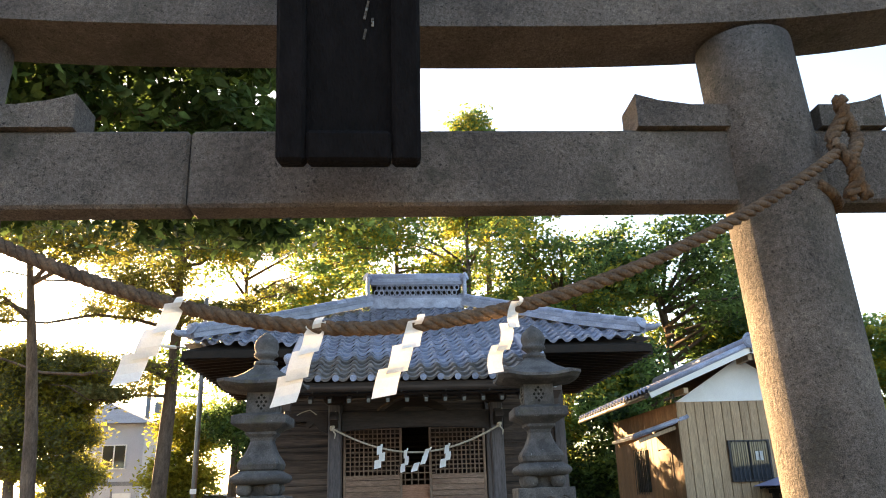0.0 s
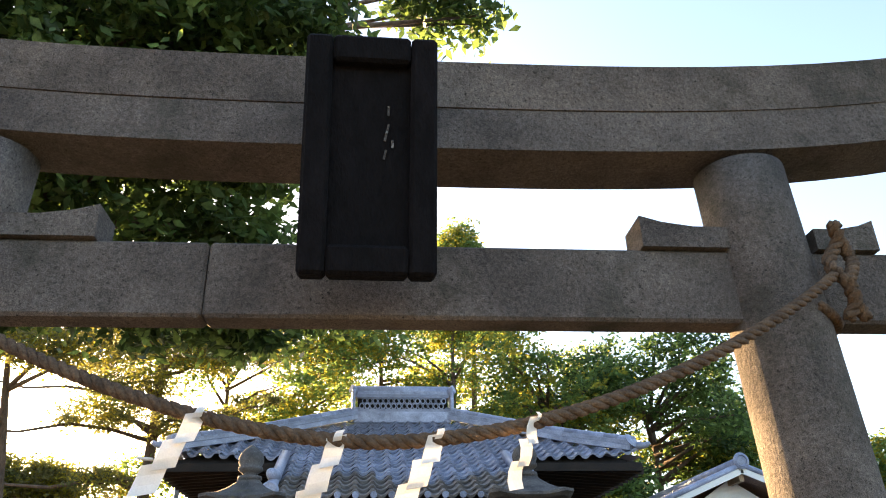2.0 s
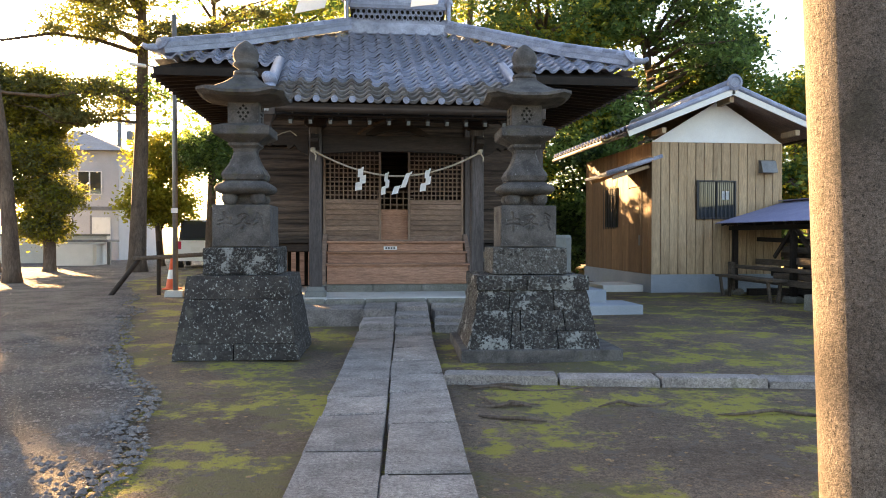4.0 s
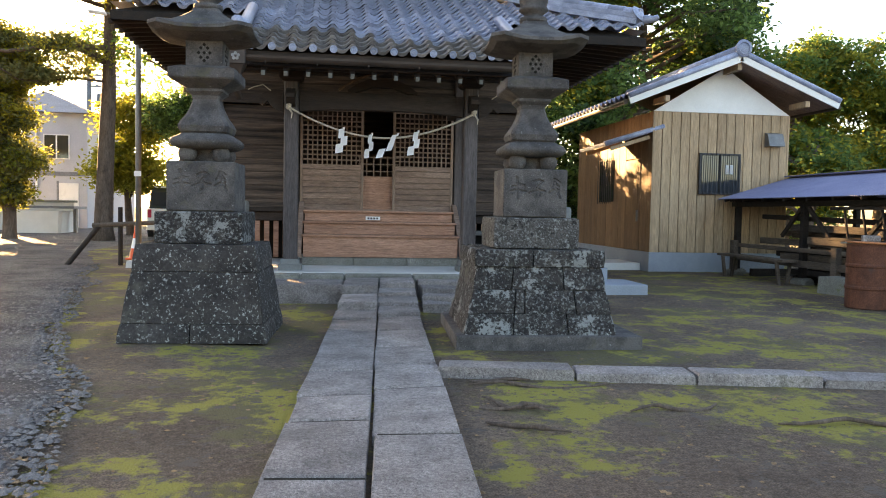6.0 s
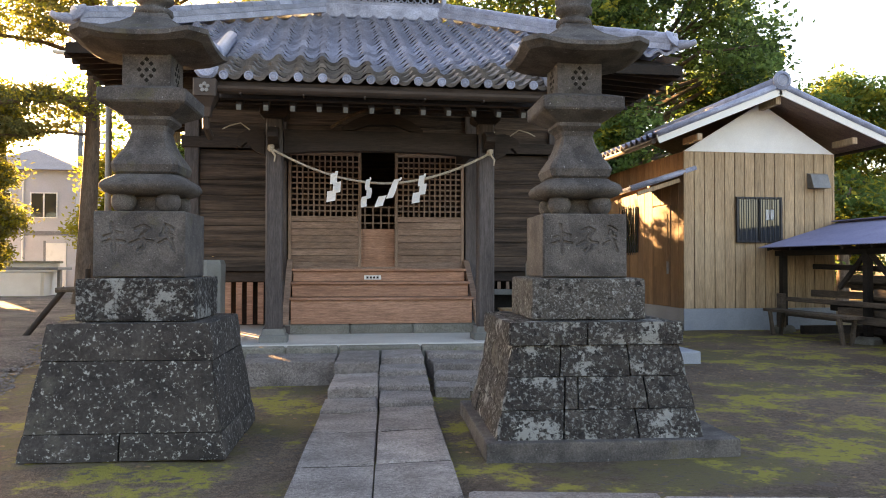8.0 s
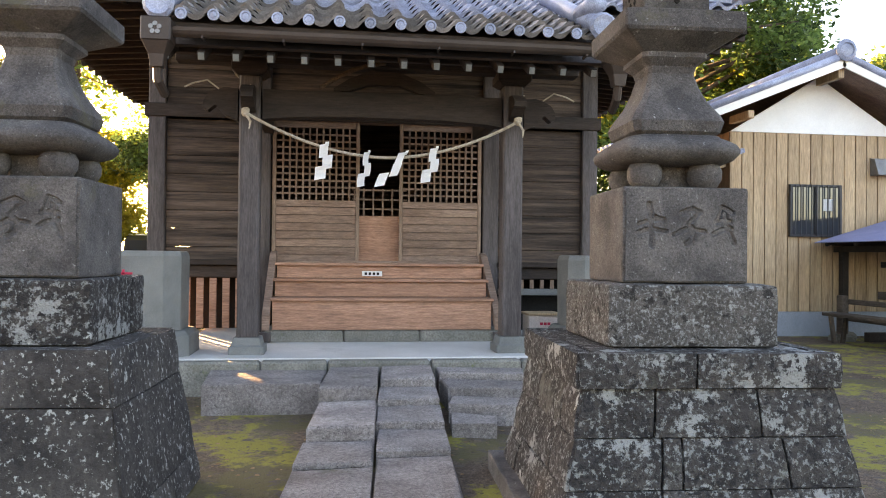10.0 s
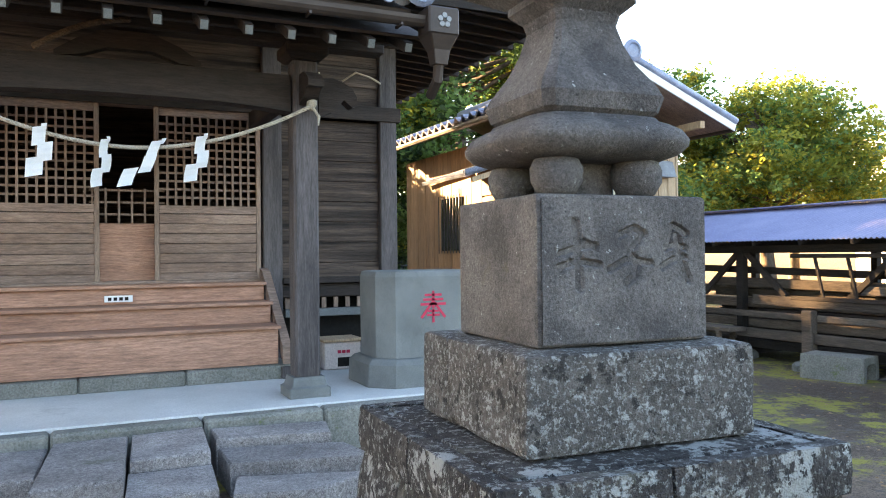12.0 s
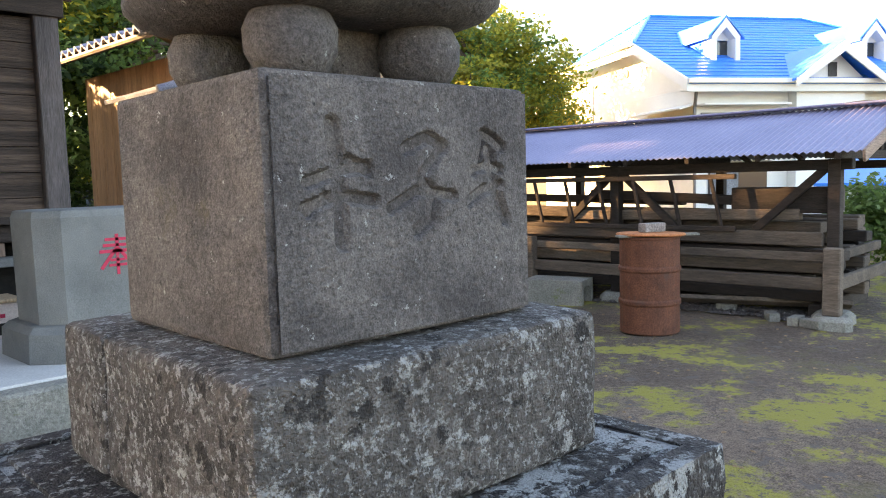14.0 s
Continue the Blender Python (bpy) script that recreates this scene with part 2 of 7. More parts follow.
M_LEAF = mat("broad_leaf", (0.085, 0.15, 0.045), (0.20, 0.30, 0.08), 0.8, 0.5, 0.0, 5, vary=0.12, translucent=0.62)
M_LEAFD = mat("dark_leaf", (0.025, 0.055, 0.018), (0.085, 0.14, 0.04), 0.9, 0.45, 0.0, 5, vary=0.1, translucent=0.5)
M_LEAFY = mat("yellow_green_leaf", (0.17, 0.21, 0.035), (0.42, 0.38, 0.05), 0.8, 0.5, 0.0, 5, vary=0.1, translucent=0.65)
M_PINE = mat("pine_needle", (0.09, 0.12, 0.05), (0.25, 0.235, 0.085), 0.9, 0.6, 0.0, 5, vary=0.1, translucent=0.55)
M_GLASS = bpy.data.materials.new("window_glass")
M_GLASS.use_nodes = True
_g = M_GLASS.node_tree.nodes["Principled BSDF"]
_g.inputs["Base Color"].default_value, _g.inputs["Roughness"].default_value = (0.03, 0.035, 0.04, 1), 0.06
_g.inputs["Specular IOR Level"].default_value = 0.8

# ---- building helpers ----


def wm(ob):
    m = ob.matrix_basis.copy()
    while ob.parent:
        m = ob.parent.matrix_basis @ ob.matrix_parent_inverse @ m
        ob = ob.parent
    return m


def thing(name, x, y, z, label, category, group="", kind="", rz=0.0):
    e = new(name)
    e.empty_display_size = 0.1
    e.matrix_basis = pose(x, y, z, 0, 0, rz)
    return tagged(e, label, category, group, kind)


def link(name, me, parent=None, label="", m=None, tags=None):
    ob = new(name, me)
    ob.matrix_basis = m if m is not None else Matrix()
    if parent:
        ob.parent = parent
        ob.matrix_parent_inverse = wm(parent).inverted()
    if label:
        tagged(ob, label)
    if tags:
        tagged(ob, **tags)
    return ob


def part(name, bm, material, parent=None, label="", m=None, smooth=False, tags=None):
    me = bpy.data.meshes.new(name)
    bm.to_mesh(me)
    bm.free()
    if smooth:
        for p in me.polygons:
            p.use_smooth = True
    me.materials.append(material)
    return link(name, me, parent, label, m, tags)


def raw(name, verts, faces, material, parent=None, label="", m=None, smooth=False, tags=None):
    me = bpy.data.meshes.new(name)
    me.from_pydata([tuple(v) for v in verts], [], [tuple(f) for f in faces])
    me.materials.append(material)
    if smooth:
        for p in me.polygons:
            p.use_smooth = True
    return link(name, me, parent, label, m, tags)


def bmbox(sx, sy, sz, bev=0.0, segs=1):
    bm = bmesh.new()
    bmesh.ops.create_cube(bm, size=1.0)
    bmesh.ops.scale(bm, vec=(sx, sy, sz), verts=bm.verts)
    if bev:
        bmesh.ops.bevel(bm, geom=bm.edges[:], offset=bev, segments=segs, affect="EDGES", profile=0.6)
    return bm


def bx(name, x0, x1, y0, y1, z0, z1, material, parent=None, bev=0.006, label="", rot=(0, 0, 0), rough=0.0, tags=None):
    bm = bmbox(x1 - x0, y1 - y0, z1 - z0, bev)
    if rough:
        for v in bm.verts:
            v.co += noise.noise_vector(v.co * 5 + Vector((x0, y0, z0)) * 3) * rough
    return part(name, bm, material, parent, label, pose((x0 + x1) / 2, (y0 + y1) / 2, (z0 + z1) / 2, *rot), tags=tags)


def ring_solid(rings, cap=True):
    """A bmesh through rings of equal counts of points, capped."""
    bm = bmesh.new()
    rows = [[bm.verts.new(p) for p in r] for r in rings]
    n = len(rows[0])
    for a, b in zip(rows, rows[1:]):
        for i in range(n):
            bm.faces.new((a[i], a[(i + 1) % n], b[(i + 1) % n], b[i]))
    if cap:
        bm.faces.new(rows[0][::-1])
        bm.faces.new(rows[-1])
    return bm


def rounded(profile, n=40, e=4.0):
    """Stacked rounded-square rings: (half width, z)."""
    rings = []
    for h, z in profile:
        ring = []
        for i in range(n):
            a = 2 * math.pi * (i + 0.5) / n
            c, s = math.cos(a), math.sin(a)
            k = h / (abs(c) ** e + abs(s) ** e) ** (1 / e)
            ring.append((k * c, k * s, z))
        rings.append(ring)
    return ring_solid(rings)


def lathe(profile, n=16, cap=True):
    """profile: (radius, z) from below upwards."""
    return ring_solid([[(r * math.cos(2 * math.pi * i / n), r * math.sin(2 * math.pi * i / n), z) for i in range(n)] for r, z in profile], cap)


def squares(profile, chamfer=0.12, bulge=0.0):
    """Stacked square rings: (half width, z); corners chamfered by a share of the half width."""
    rings = []
    for h, z in profile:
        c = h * chamfer
        pts = []
        for sx, sy in ((1, -1), (1, 1), (-1, 1), (-1, -1)):
            a, b = (sx * h, sy * (h - c)), (sx * (h - c), sy * h)
            pts += [a, b] if sx * sy > 0 else [b, a]
        rings.append([(x, y, z) for x, y in pts])
    return ring_solid(rings)


def tube(path, radii, n=8):
    """A tube along a list of points."""
    path = [Vector(p) for p in path]
    rings = []
    for i, p in enumerate(path):
        d = (path[min(i + 1, len(path) - 1)] - path[max(i - 1, 0)]).normalized()
        q = d.to_track_quat("Z", "Y").to_matrix()
        r = radii[i] if isinstance(radii, (list, tuple)) else radii
        rings.append([p + q @ Vector((r * math.cos(2 * math.pi * k / n), r * math.sin(2 * math.pi * k / n), 0)) for k in range(n)])
    return ring_solid(rings)


def twisted_rope(path, r, turns, n_steps, strands=3):
    """Twisted strands round a path given as a function of 0..1."""
    bm = bmesh.new()
    for s in range(strands):
        pts = []
        for i in range(n_steps + 1):
            u = i / n_steps
            p, q = Vector(path(u)), Vector(path(min(1, u + 0.002)))
            d = (q - p) if (q - p).length > 1e-6 else p - Vector(path(u - 0.002))
            m3 = d.normalized().to_track_quat("Z", "Y").to_matrix()
            a = 2 * math.pi * (u * turns + s / strands)
            pts.append(p + m3 @ Vector((math.cos(a), math.sin(a), 0)) * r * 0.52)
        t = tube(pts, r * 0.56, 6)
        me = bpy.data.meshes.new("strand")
        t.to_mesh(me)
        t.free()
        bm.from_mesh(me)
        bpy.data.meshes.remove(me)
    return bm


def shide(name, top, width, height, material, parent, drift=(-0.12, 0.02), yaw=0.0, swing=0.0, lab="zigzag folded white paper streamer"):
    """A paper zigzag of folded leaves stepping sideways, hanging from a point."""
    bm = bmesh.new()
    w, h = width, height / 3.25
    strips = [((0.0, 0.0), (drift[0] * 0.10, -h * 0.40), w * 0.34)]
    for i in range(3):
        xa = drift[0] * (0.12 + 0.36 * i) + swing * w * (0.5 if i % 2 else -0.5)
        za = -h * (0.22 + 0.92 * i)
        strips.append(((xa, za), (xa + drift[0] * 0.20, za - h * 1.12), w * (0.82 + 0.12 * i)))
    for i, ((xa, za), (xb, zb), k) in enumerate(strips):
        y0 = drift[1] * i / 3 - 0.008 * (i % 2)
        rows = []
        for q in range(4):
            u = q / 3
            x, z, y = xa + (xb - xa) * u, za + (zb - za) * u, y0 + 0.010 * math.sin(math.pi * u) * (1 if i % 2 else -1)
            rows.append([(x - k / 2, y, z - 0.10 * k), (x + k / 2, y + 0.004, z + 0.10 * k), (x + k / 2, y + 0.0062, z + 0.10 * k), (x - k / 2, y + 0.0022, z - 0.10 * k)])
        leaf = ring_solid(rows)
        me = bpy.data.meshes.new("leaf")
        leaf.to_mesh(me)
        leaf.free()
        bm.from_mesh(me)
        bpy.data.meshes.remove(me)
    return part(name, bm, material, parent, lab, pose(*top, 0, 0, yaw))

# ---- ground ----
S = dict(kind="structure")


def axis(marks, lo, hi, step):
    return [m for m in marks if m < lo] + list(np.arange(lo, hi + 1e-6, step)) + [m for m in marks if m > hi]


def bumps(x, y):
    return 0.022 * noise.noise(Vector((x * 0.7, y * 0.7, 3.1))) + 0.008 * noise.noise(Vector((x * 3.1, y * 3.1, 8.0)))


gx = axis((-600, -150, -60, -30, -18, 20, 30, 60, 150, 600), -12, 14, 0.3)
gy = axis((-600, -150, -40, -15, 26, 36, 60, 150, 600), -4, 22, 0.3)
gv = [(x, y, bumps(x, y) - 0.012 if -12 < x < 14 and -4 < y < 22 else -0.012) for y in gy for x in gx]
nx = len(gx)
gf = [(j * nx + i, j * nx + i + 1, (j + 1) * nx + i + 1, (j + 1) * nx + i) for j in range(len(gy) - 1) for i in range(nx - 1)]
raw("ground", gv, gf, M_DIRT, smooth=True, tags=dict(label="bare brown earth with patches of yellow-green moss", category="ground", kind="structure"))


def lot_edge(y):
    """Where the moss ends and the gravel lot begins, left of the lanterns."""
    return np.interp(y, (-6, 2, 6.2, 9, 13.4, 17, 22), (-2.2, -1.6, -1.75, -3.0, -3.9, -5.0, -6.5)) + 0.25 * noise.noise(Vector((y * 0.9, 1.7, 0)))


lv, lf = [], []
ys = list(np.arange(-6, 22, 0.3)) + [24, 28, 34, 42]
for j, y in enumerate(ys):
    e = lot_edge(min(y, 22))
    for i in range(14):
        u = i / 13
        x = e - (22 + 0.3 * max(0, y)) * u ** 2
        lv.append((x, y, (bumps(x, y) if -12 < x and -4 < y < 22 else 0.0) + 0.002 + 0.012 * min(1, u * 9)))
for j in range(len(ys) - 1):
    for i in range(13):
        a = j * 14 + i
        lf.append((a, a + 14, a + 15, a + 1))
raw("gravel_lot", lv, lf, M_GRAVEL, smooth=True, tags=dict(label="grey gravel parking lot strewn with dry leaves", category="gravel", kind="structure"))


def scatter(name, label, category, n, place, size, material, flat=0.5, seed=3):
    """Many small stones or leaves as one object."""
    rng = np.random.default_rng(seed)
    base = np.array([(1, 0, 0), (0, 1, 0), (-1, 0, 0), (0, -1, 0), (0, 0, 1), (0, 0, -0.6)], float)
    tri = np.array([(0, 1, 4), (1, 2, 4), (2, 3, 4), (3, 0, 4), (1, 0, 5), (2, 1, 5), (3, 2, 5), (0, 3, 5)])
    V, F = [], []
    for k in range(n):
        x, y, z = place(rng)
        s = rng.uniform(*size)
        a = rng.uniform(0, 6.28)
        c, sn = math.cos(a), math.sin(a)
        b = base * (s * rng.uniform(0.7, 1.3), s * rng.uniform(0.6, 1.1), s * flat)
        V.append(np.stack([b[:, 0] * c - b[:, 1] * sn + x, b[:, 0] * sn + b[:, 1] * c + y, b[:, 2] + z + s * flat * 0.3], 1))
        F.append(tri + 6 * k)
    raw(name, np.concatenate(V).tolist(), np.concatenate(F).tolist(), material, tags=dict(label=label, category=category, kind="stuff"))


def in_lot(rng):
    y = 1.5 + 16 * rng.random() ** 1.6
    x = lot_edge(y) + 0.15 - (4.5 + 0.3 * y) * rng.random() ** 1.3
    return x, y, bumps(x, y) + 0.005


def in_yard(rng):
    x, y = rng.uniform(-2.5, 9.5), rng.uniform(2.5, 17)
    return x, y, bumps(x, y) - 0.012


scatter("gravel_stones", "loose grey gravel stones", "gravel", 26000, in_lot, (0.010, 0.031), M_PEBBLE)
scatter("fallen_leaves", "small dry brown fallen leaves on the ground", "leaves", 3500, in_lot, (0.015, 0.035), M_LITTER, 0.12, 5)
scatter("yard_litter", "scattered pebbles and dry leaf bits", "leaves", 3500, in_yard, (0.006, 0.022), M_LITTER, 0.35, 7)

# ---- torii ----
TX, TY = -0.24, 2.66
torii = thing("torii_gate", TX, TY, 0, "weathered grey granite torii gate spanning the stone path", "torii")
for s in (-1, 1):
    prof = []
    for k in range(13):
        z = 3.16 * k / 12
        cx = TX + s * (1.625 - 0.048 * z)
        r = 0.186 - 0.003 * z
        prof.append([(cx + r * math.cos(2 * math.pi * i / 32), TY + r * math.sin(2 * math.pi * i / 32), z) for i in range(32)])
    part("pillar", ring_solid(prof), M_TORII, torii, smooth=True)
    bm = lathe([(0.29, 0), (0.29, 0.1), (0.265, 0.16), (0.215, 0.2)], 24)
    part("pillar_base", bm, M_TORII, torii, m=pose(TX + s * 1.625, TY, 0))
for a, b in ((-2.35, -0.84), (-0.836, 2.1)):
    bx("tie_beam", a, b, TY - 0.065, TY + 0.065, 2.497, 2.786, M_TORII, torii, 0.012)
for s in (-1, 1):
    for side in (-1, 1):
        inner = side * s < 0
        x0 = TX + s * 1.505 + side * (0.165 if inner else 0.175)
        w = 0.345 if inner else 0.25
        zs = (0.088, 0.088, 0.105, 0.13)
        rings = []
        for u, h in zip((0, 0.4, 0.75, 1), zs):
            x = x0 + side * w * u
            rings.append([(x, TY - 0.088, 2.788), (x, TY + 0.088, 2.788), (x, TY + 0.088, 2.788 + h), (x, TY - 0.088, 2.788 + h)])
        bm = ring_solid(rings)
        bmesh.ops.recalc_face_normals(bm, faces=bm.faces)
        part("wedge_block", bm, M_TORII, torii)


def upswept(z0, z1, half, d, top_sweep, n=24, out=0.0):
    rings = []
    for i in range(n + 1):
        u = -1 + 2 * i / n
        lift = top_sweep * abs(u) ** 3.2
        x = TX + u * half
        rings.append([(x, TY - d, z0 + lift), (x, TY + d, z0 + lift), (x, TY + d + out, z1 + lift), (x, TY - d - out, z1 + lift)])
    return ring_solid(rings)


part("lower_lintel", upswept(3.162, 3.348, 2.55, 0.145, 0.2), M_TORII, torii)
part("upper_lintel", upswept(3.352, 3.552, 2.75, 0.15, 0.24, out=0.03), M_TORII, torii)
torii.matrix_basis = pose(TX, TY, 0, 0, 0, -1.2)
tab = thing("name_tablet", TX - 0.04, TY - 0.2, 2.64, "blackened wooden name tablet hung on the torii", "tablet")
TM = pose(-0.275, TY - 0.375, 2.96, 11.5, 0, 0)
tw, th = 0.225, 0.425
part("backboard", bmbox(2 * tw - 0.08, 0.05, 2 * th - 0.1, 0.004), M_TABLET, tab, m=TM)
for n_, x0, x1, z0, z1 in (("frame_side", -tw, -tw + 0.09, -th, th), ("frame_side", tw - 0.09, tw, -th, th), ("frame_top", -tw + 0.092, tw - 0.092, th - 0.1, th), ("frame_bottom", -tw + 0.092, tw - 0.092, -th, -th + 0.1)):
    part(n_, bmbox(x1 - x0, 0.1, z1 - z0, 0.012), M_TABLET, tab, m=TM @ pose((x0 + x1) / 2, -0.02, (z0 + z1) / 2))
for k, (x, z, hh) in enumerate(((0.06, 0.16, 0.05), (0.055, 0.08, 0.09), (0.075, 0.04, 0.04), (0.05, 0.0, 0.05))):
    part("worn_letter", bmbox(0.008, 0.006, hh * 0.7, 0.001), M_TIER, tab, "worn pale lettering", TM @ pose(x, -0.029, z, 0, 12 * (k % 2), 0))


def sag(u):
    x = -1.88 + u * 3.28
    c = 2 * u - 1
    return (x, TY - 0.24 - 0.38 * (1 - c * c), 1.958 + 0.667 * abs(c) ** 1.85 + 0.012 * math.sin(9 * u))


rope = thing("sacred_rope", -0.28, TY - 0.25, 2.0, "thick twisted brown straw rope hung between torii pillars", "rope")
part("rope", twisted_rope(sag, 0.019, 34, 520), M_ROPE, rope, smooth=True)
for s in (-1, 1):
    cx = TX + s * 1.52
    def loop(u, cx=cx, s=s):
        a = radians(-75 + 265 * u)
        return (cx + 0.196 * math.cos(a), TY + 0.2 * math.sin(a), 2.60 - s * 0.10 * math.cos(a) + 0.05 * math.sin(a))
    part("rope_coil", twisted_rope(loop, 0.022, 14, 90), M_ROPE, rope, smooth=True)
    for q in (0, 1):
        def hang(u, cx=cx, q=q):
            return (cx + 0.14 + 0.04 * q + 0.03 * math.sin(9 * u + q * 2), TY - 0.235 + 0.02 * math.cos(9 * u), 2.47 + 0.36 * u)
        part("rope_knot", twisted_rope(hang, 0.024, 5, 40), M_ROPE, rope, smooth=True)
for x, yaw, dr, sz in ((-0.68, 8, -0.115, 1.0), (-0.33, -8, -0.09, 0.98), (-0.075, 10, -0.09, 0.95), (0.185, 42, -0.08, 0.95)):
    u = (x + 1.88) / 3.28
    z = sag(u)[2]
    shide("paper_streamer", (x, sag(u)[1] - 0.022, z + 0.022), 0.062 * sz, 0.22 * sz, M_PAPER, rope, (dr, 0.03), yaw)

# ---- stone path ----
PA, PK = -0.467, 0.0655     # the path's middle is PA + PK * y


def pmid(y):
    return PA + PK * y


def slab(name, corners, z0, z1, material, parent, seed=0):
    """A slab of four plan corners with a chamfered, slightly uneven top."""
    c = Vector((sum(p[0] for p in corners) / 4, sum(p[1] for p in corners) / 4, 0))
    rng = random.Random(seed)
    lo = [Vector((p[0], p[1], z0)) for p in corners]
    mid = [Vector((p[0], p[1], z1 - 0.016)) for p in corners]
    tilt = [rng.uniform(-0.009, 0.009) for _ in corners]
    top = [Vector((p[0] + (c.x - p[0]) * 0.03, p[1] + (c.y - p[1]) * 0.03, z1 + t)) for p, t in zip(corners, tilt)]
    top = [q + Vector((rng.uniform(-0.008, 0.008), rng.uniform(-0.008, 0.008), 0)) for q in top]
    return part(name, ring_solid([lo, mid, top]), material, parent)


path = thing("stone_path", pmid(5), 5, 0, "approach path of two rows of worn rectangular stone slabs", "path", kind="structure")
rng = random.Random(4)
for col in (0, 1):
    y = -3.0 + 0.3 * col
    cuts = []
    while y < 12.0:
        n = y + rng.choice((0.55, 0.75, 0.9, 1.05)) if y < 11 else 12.06
        if n > 11.6:
            n = 12.06
        cuts.append((y, n))
        y = n
    for k, (a, b) in enumerate(cuts):
        g = 0.02
        w = 0.46
        xa = (-w, -0.007) if col == 0 else (0.007, w + 0.01)
        j = rng.uniform(-0.015, 0.015)
        slab("slab", [(pmid(a) + xa[0] + j, a + g), (pmid(a) + xa[1], a + g), (pmid(b) + xa[1], b - g), (pmid(b) + xa[0] + j, b - g)], -0.08, 0.045 + 0.215 * max(0, (b - 9.8) / 2.26), M_SLAB, path, k + 50 * col)
        zj = 0.036 + 0.215 * max(0, (b - 9.8) / 2.26)
        if b < 11.5:
            slab("joint_soil", [(pmid(b) + xa[0] + 0.02, b - g - 0.004), (pmid(b) + xa[1], b - g - 0.004), (pmid(b) + xa[1], b + g + 0.004), (pmid(b) + xa[0] + 0.02, b + g + 0.004)], -0.08, zj - 0.002, M_SOIL, path, k + 50 * col)
side_path = thing("stepping_kerb", 1.8, 6.8, 0, "line of long grey stone kerb slabs laid across the yard", "kerb", kind="structure")
d = Vector((0.983, -0.184))
nrm = Vector((0.184, 0.983))
pts = [0.0, 1.0, 1.86, 2.75, 3.75, 4.7]
o = Vector((0.49, 7.2))
for k, (a, b) in enumerate(zip(pts, pts[1:])):
    q = [o + d * (a + 0.01) - nrm * 0.30, o + d * (b - 0.01) - nrm * 0.30, o + d * (b - 0.01), o + d * (a + 0.01)]
    slab("slab", [tuple(v) for v in q], -0.05, 0.068 - 0.012 * (k % 2), M_SLAB, side_path, k)

# ---- stone lanterns ----


STROKES = [  # brush strokes cut into the block: (radius, points as shares of the face, from the top left)
    (0.028, ((0.192, 0.17), (0.209, 0.35), (0.215, 0.62))), (0.022, ((0.107, 0.385), (0.209, 0.345), (0.311, 0.33))), (0.022, ((0.096, 0.48), (0.209, 0.44), (0.333, 0.465))), (0.018, ((0.243, 0.30), (0.311, 0.35))), (0.018, ((0.107, 0.50), (0.164, 0.44))),
    (0.024, ((0.458, 0.26), (0.548, 0.21), (0.610, 0.25), (0.525, 0.37))), (0.026, ((0.520, 0.38), (0.565, 0.45), (0.548, 0.55), (0.497, 0.60))), (0.022, ((0.395, 0.50), (0.503, 0.43), (0.650, 0.46))),
    (0.022, ((0.795, 0.19), (0.834, 0.21), (0.880, 0.25))), (0.02, ((0.789, 0.22), (0.767, 0.32), (0.744, 0.36))), (0.02, ((0.744, 0.35), (0.812, 0.33), (0.868, 0.35))), (0.022, ((0.721, 0.49), (0.789, 0.44), (0.868, 0.42))), (0.026, ((0.817, 0.26), (0.834, 0.40), (0.880, 0.55), (0.891, 0.58)))]


def carved_face(half, height, depth=0.02):
    """The block's front with its three brush characters cut in, as a fine relief."""
    nu, nv = 150, 112
    U, V = np.meshgrid(np.linspace(0, 1, nu), np.linspace(0, 1, nv))
    cut = np.zeros_like(U)
    asp = height / (2 * half)
    for r0, pts in STROKES:
        for (ax, ay), (bx_, by_) in zip(pts, pts[1:]):
            dx, dy = bx_ - ax, (by_ - ay) * asp
            t_ = np.clip(((U - ax) * dx + (V - ay) * asp * dy) / (dx * dx + dy * dy), 0, 1)
            dist = np.hypot(U - ax - t_ * dx, (V - ay) * asp - t_ * dy)
            cut = np.maximum(cut, np.clip(1.25 - dist / (r0 * 0.85), 0, 1))
    v = [((2 * U[j, i] - 1) * (half - 0.012), -half + depth * float(cut[j, i]) - 0.003, height * (0.5 - V[j, i]) * 0.95) for j in range(nv) for i in range(nu)]
    f = [(j * nu + i, (j + 1) * nu + i, (j + 1) * nu + i + 1, j * nu + i + 1) for j in range(nv - 1) for i in range(nu - 1)]
    return v, f


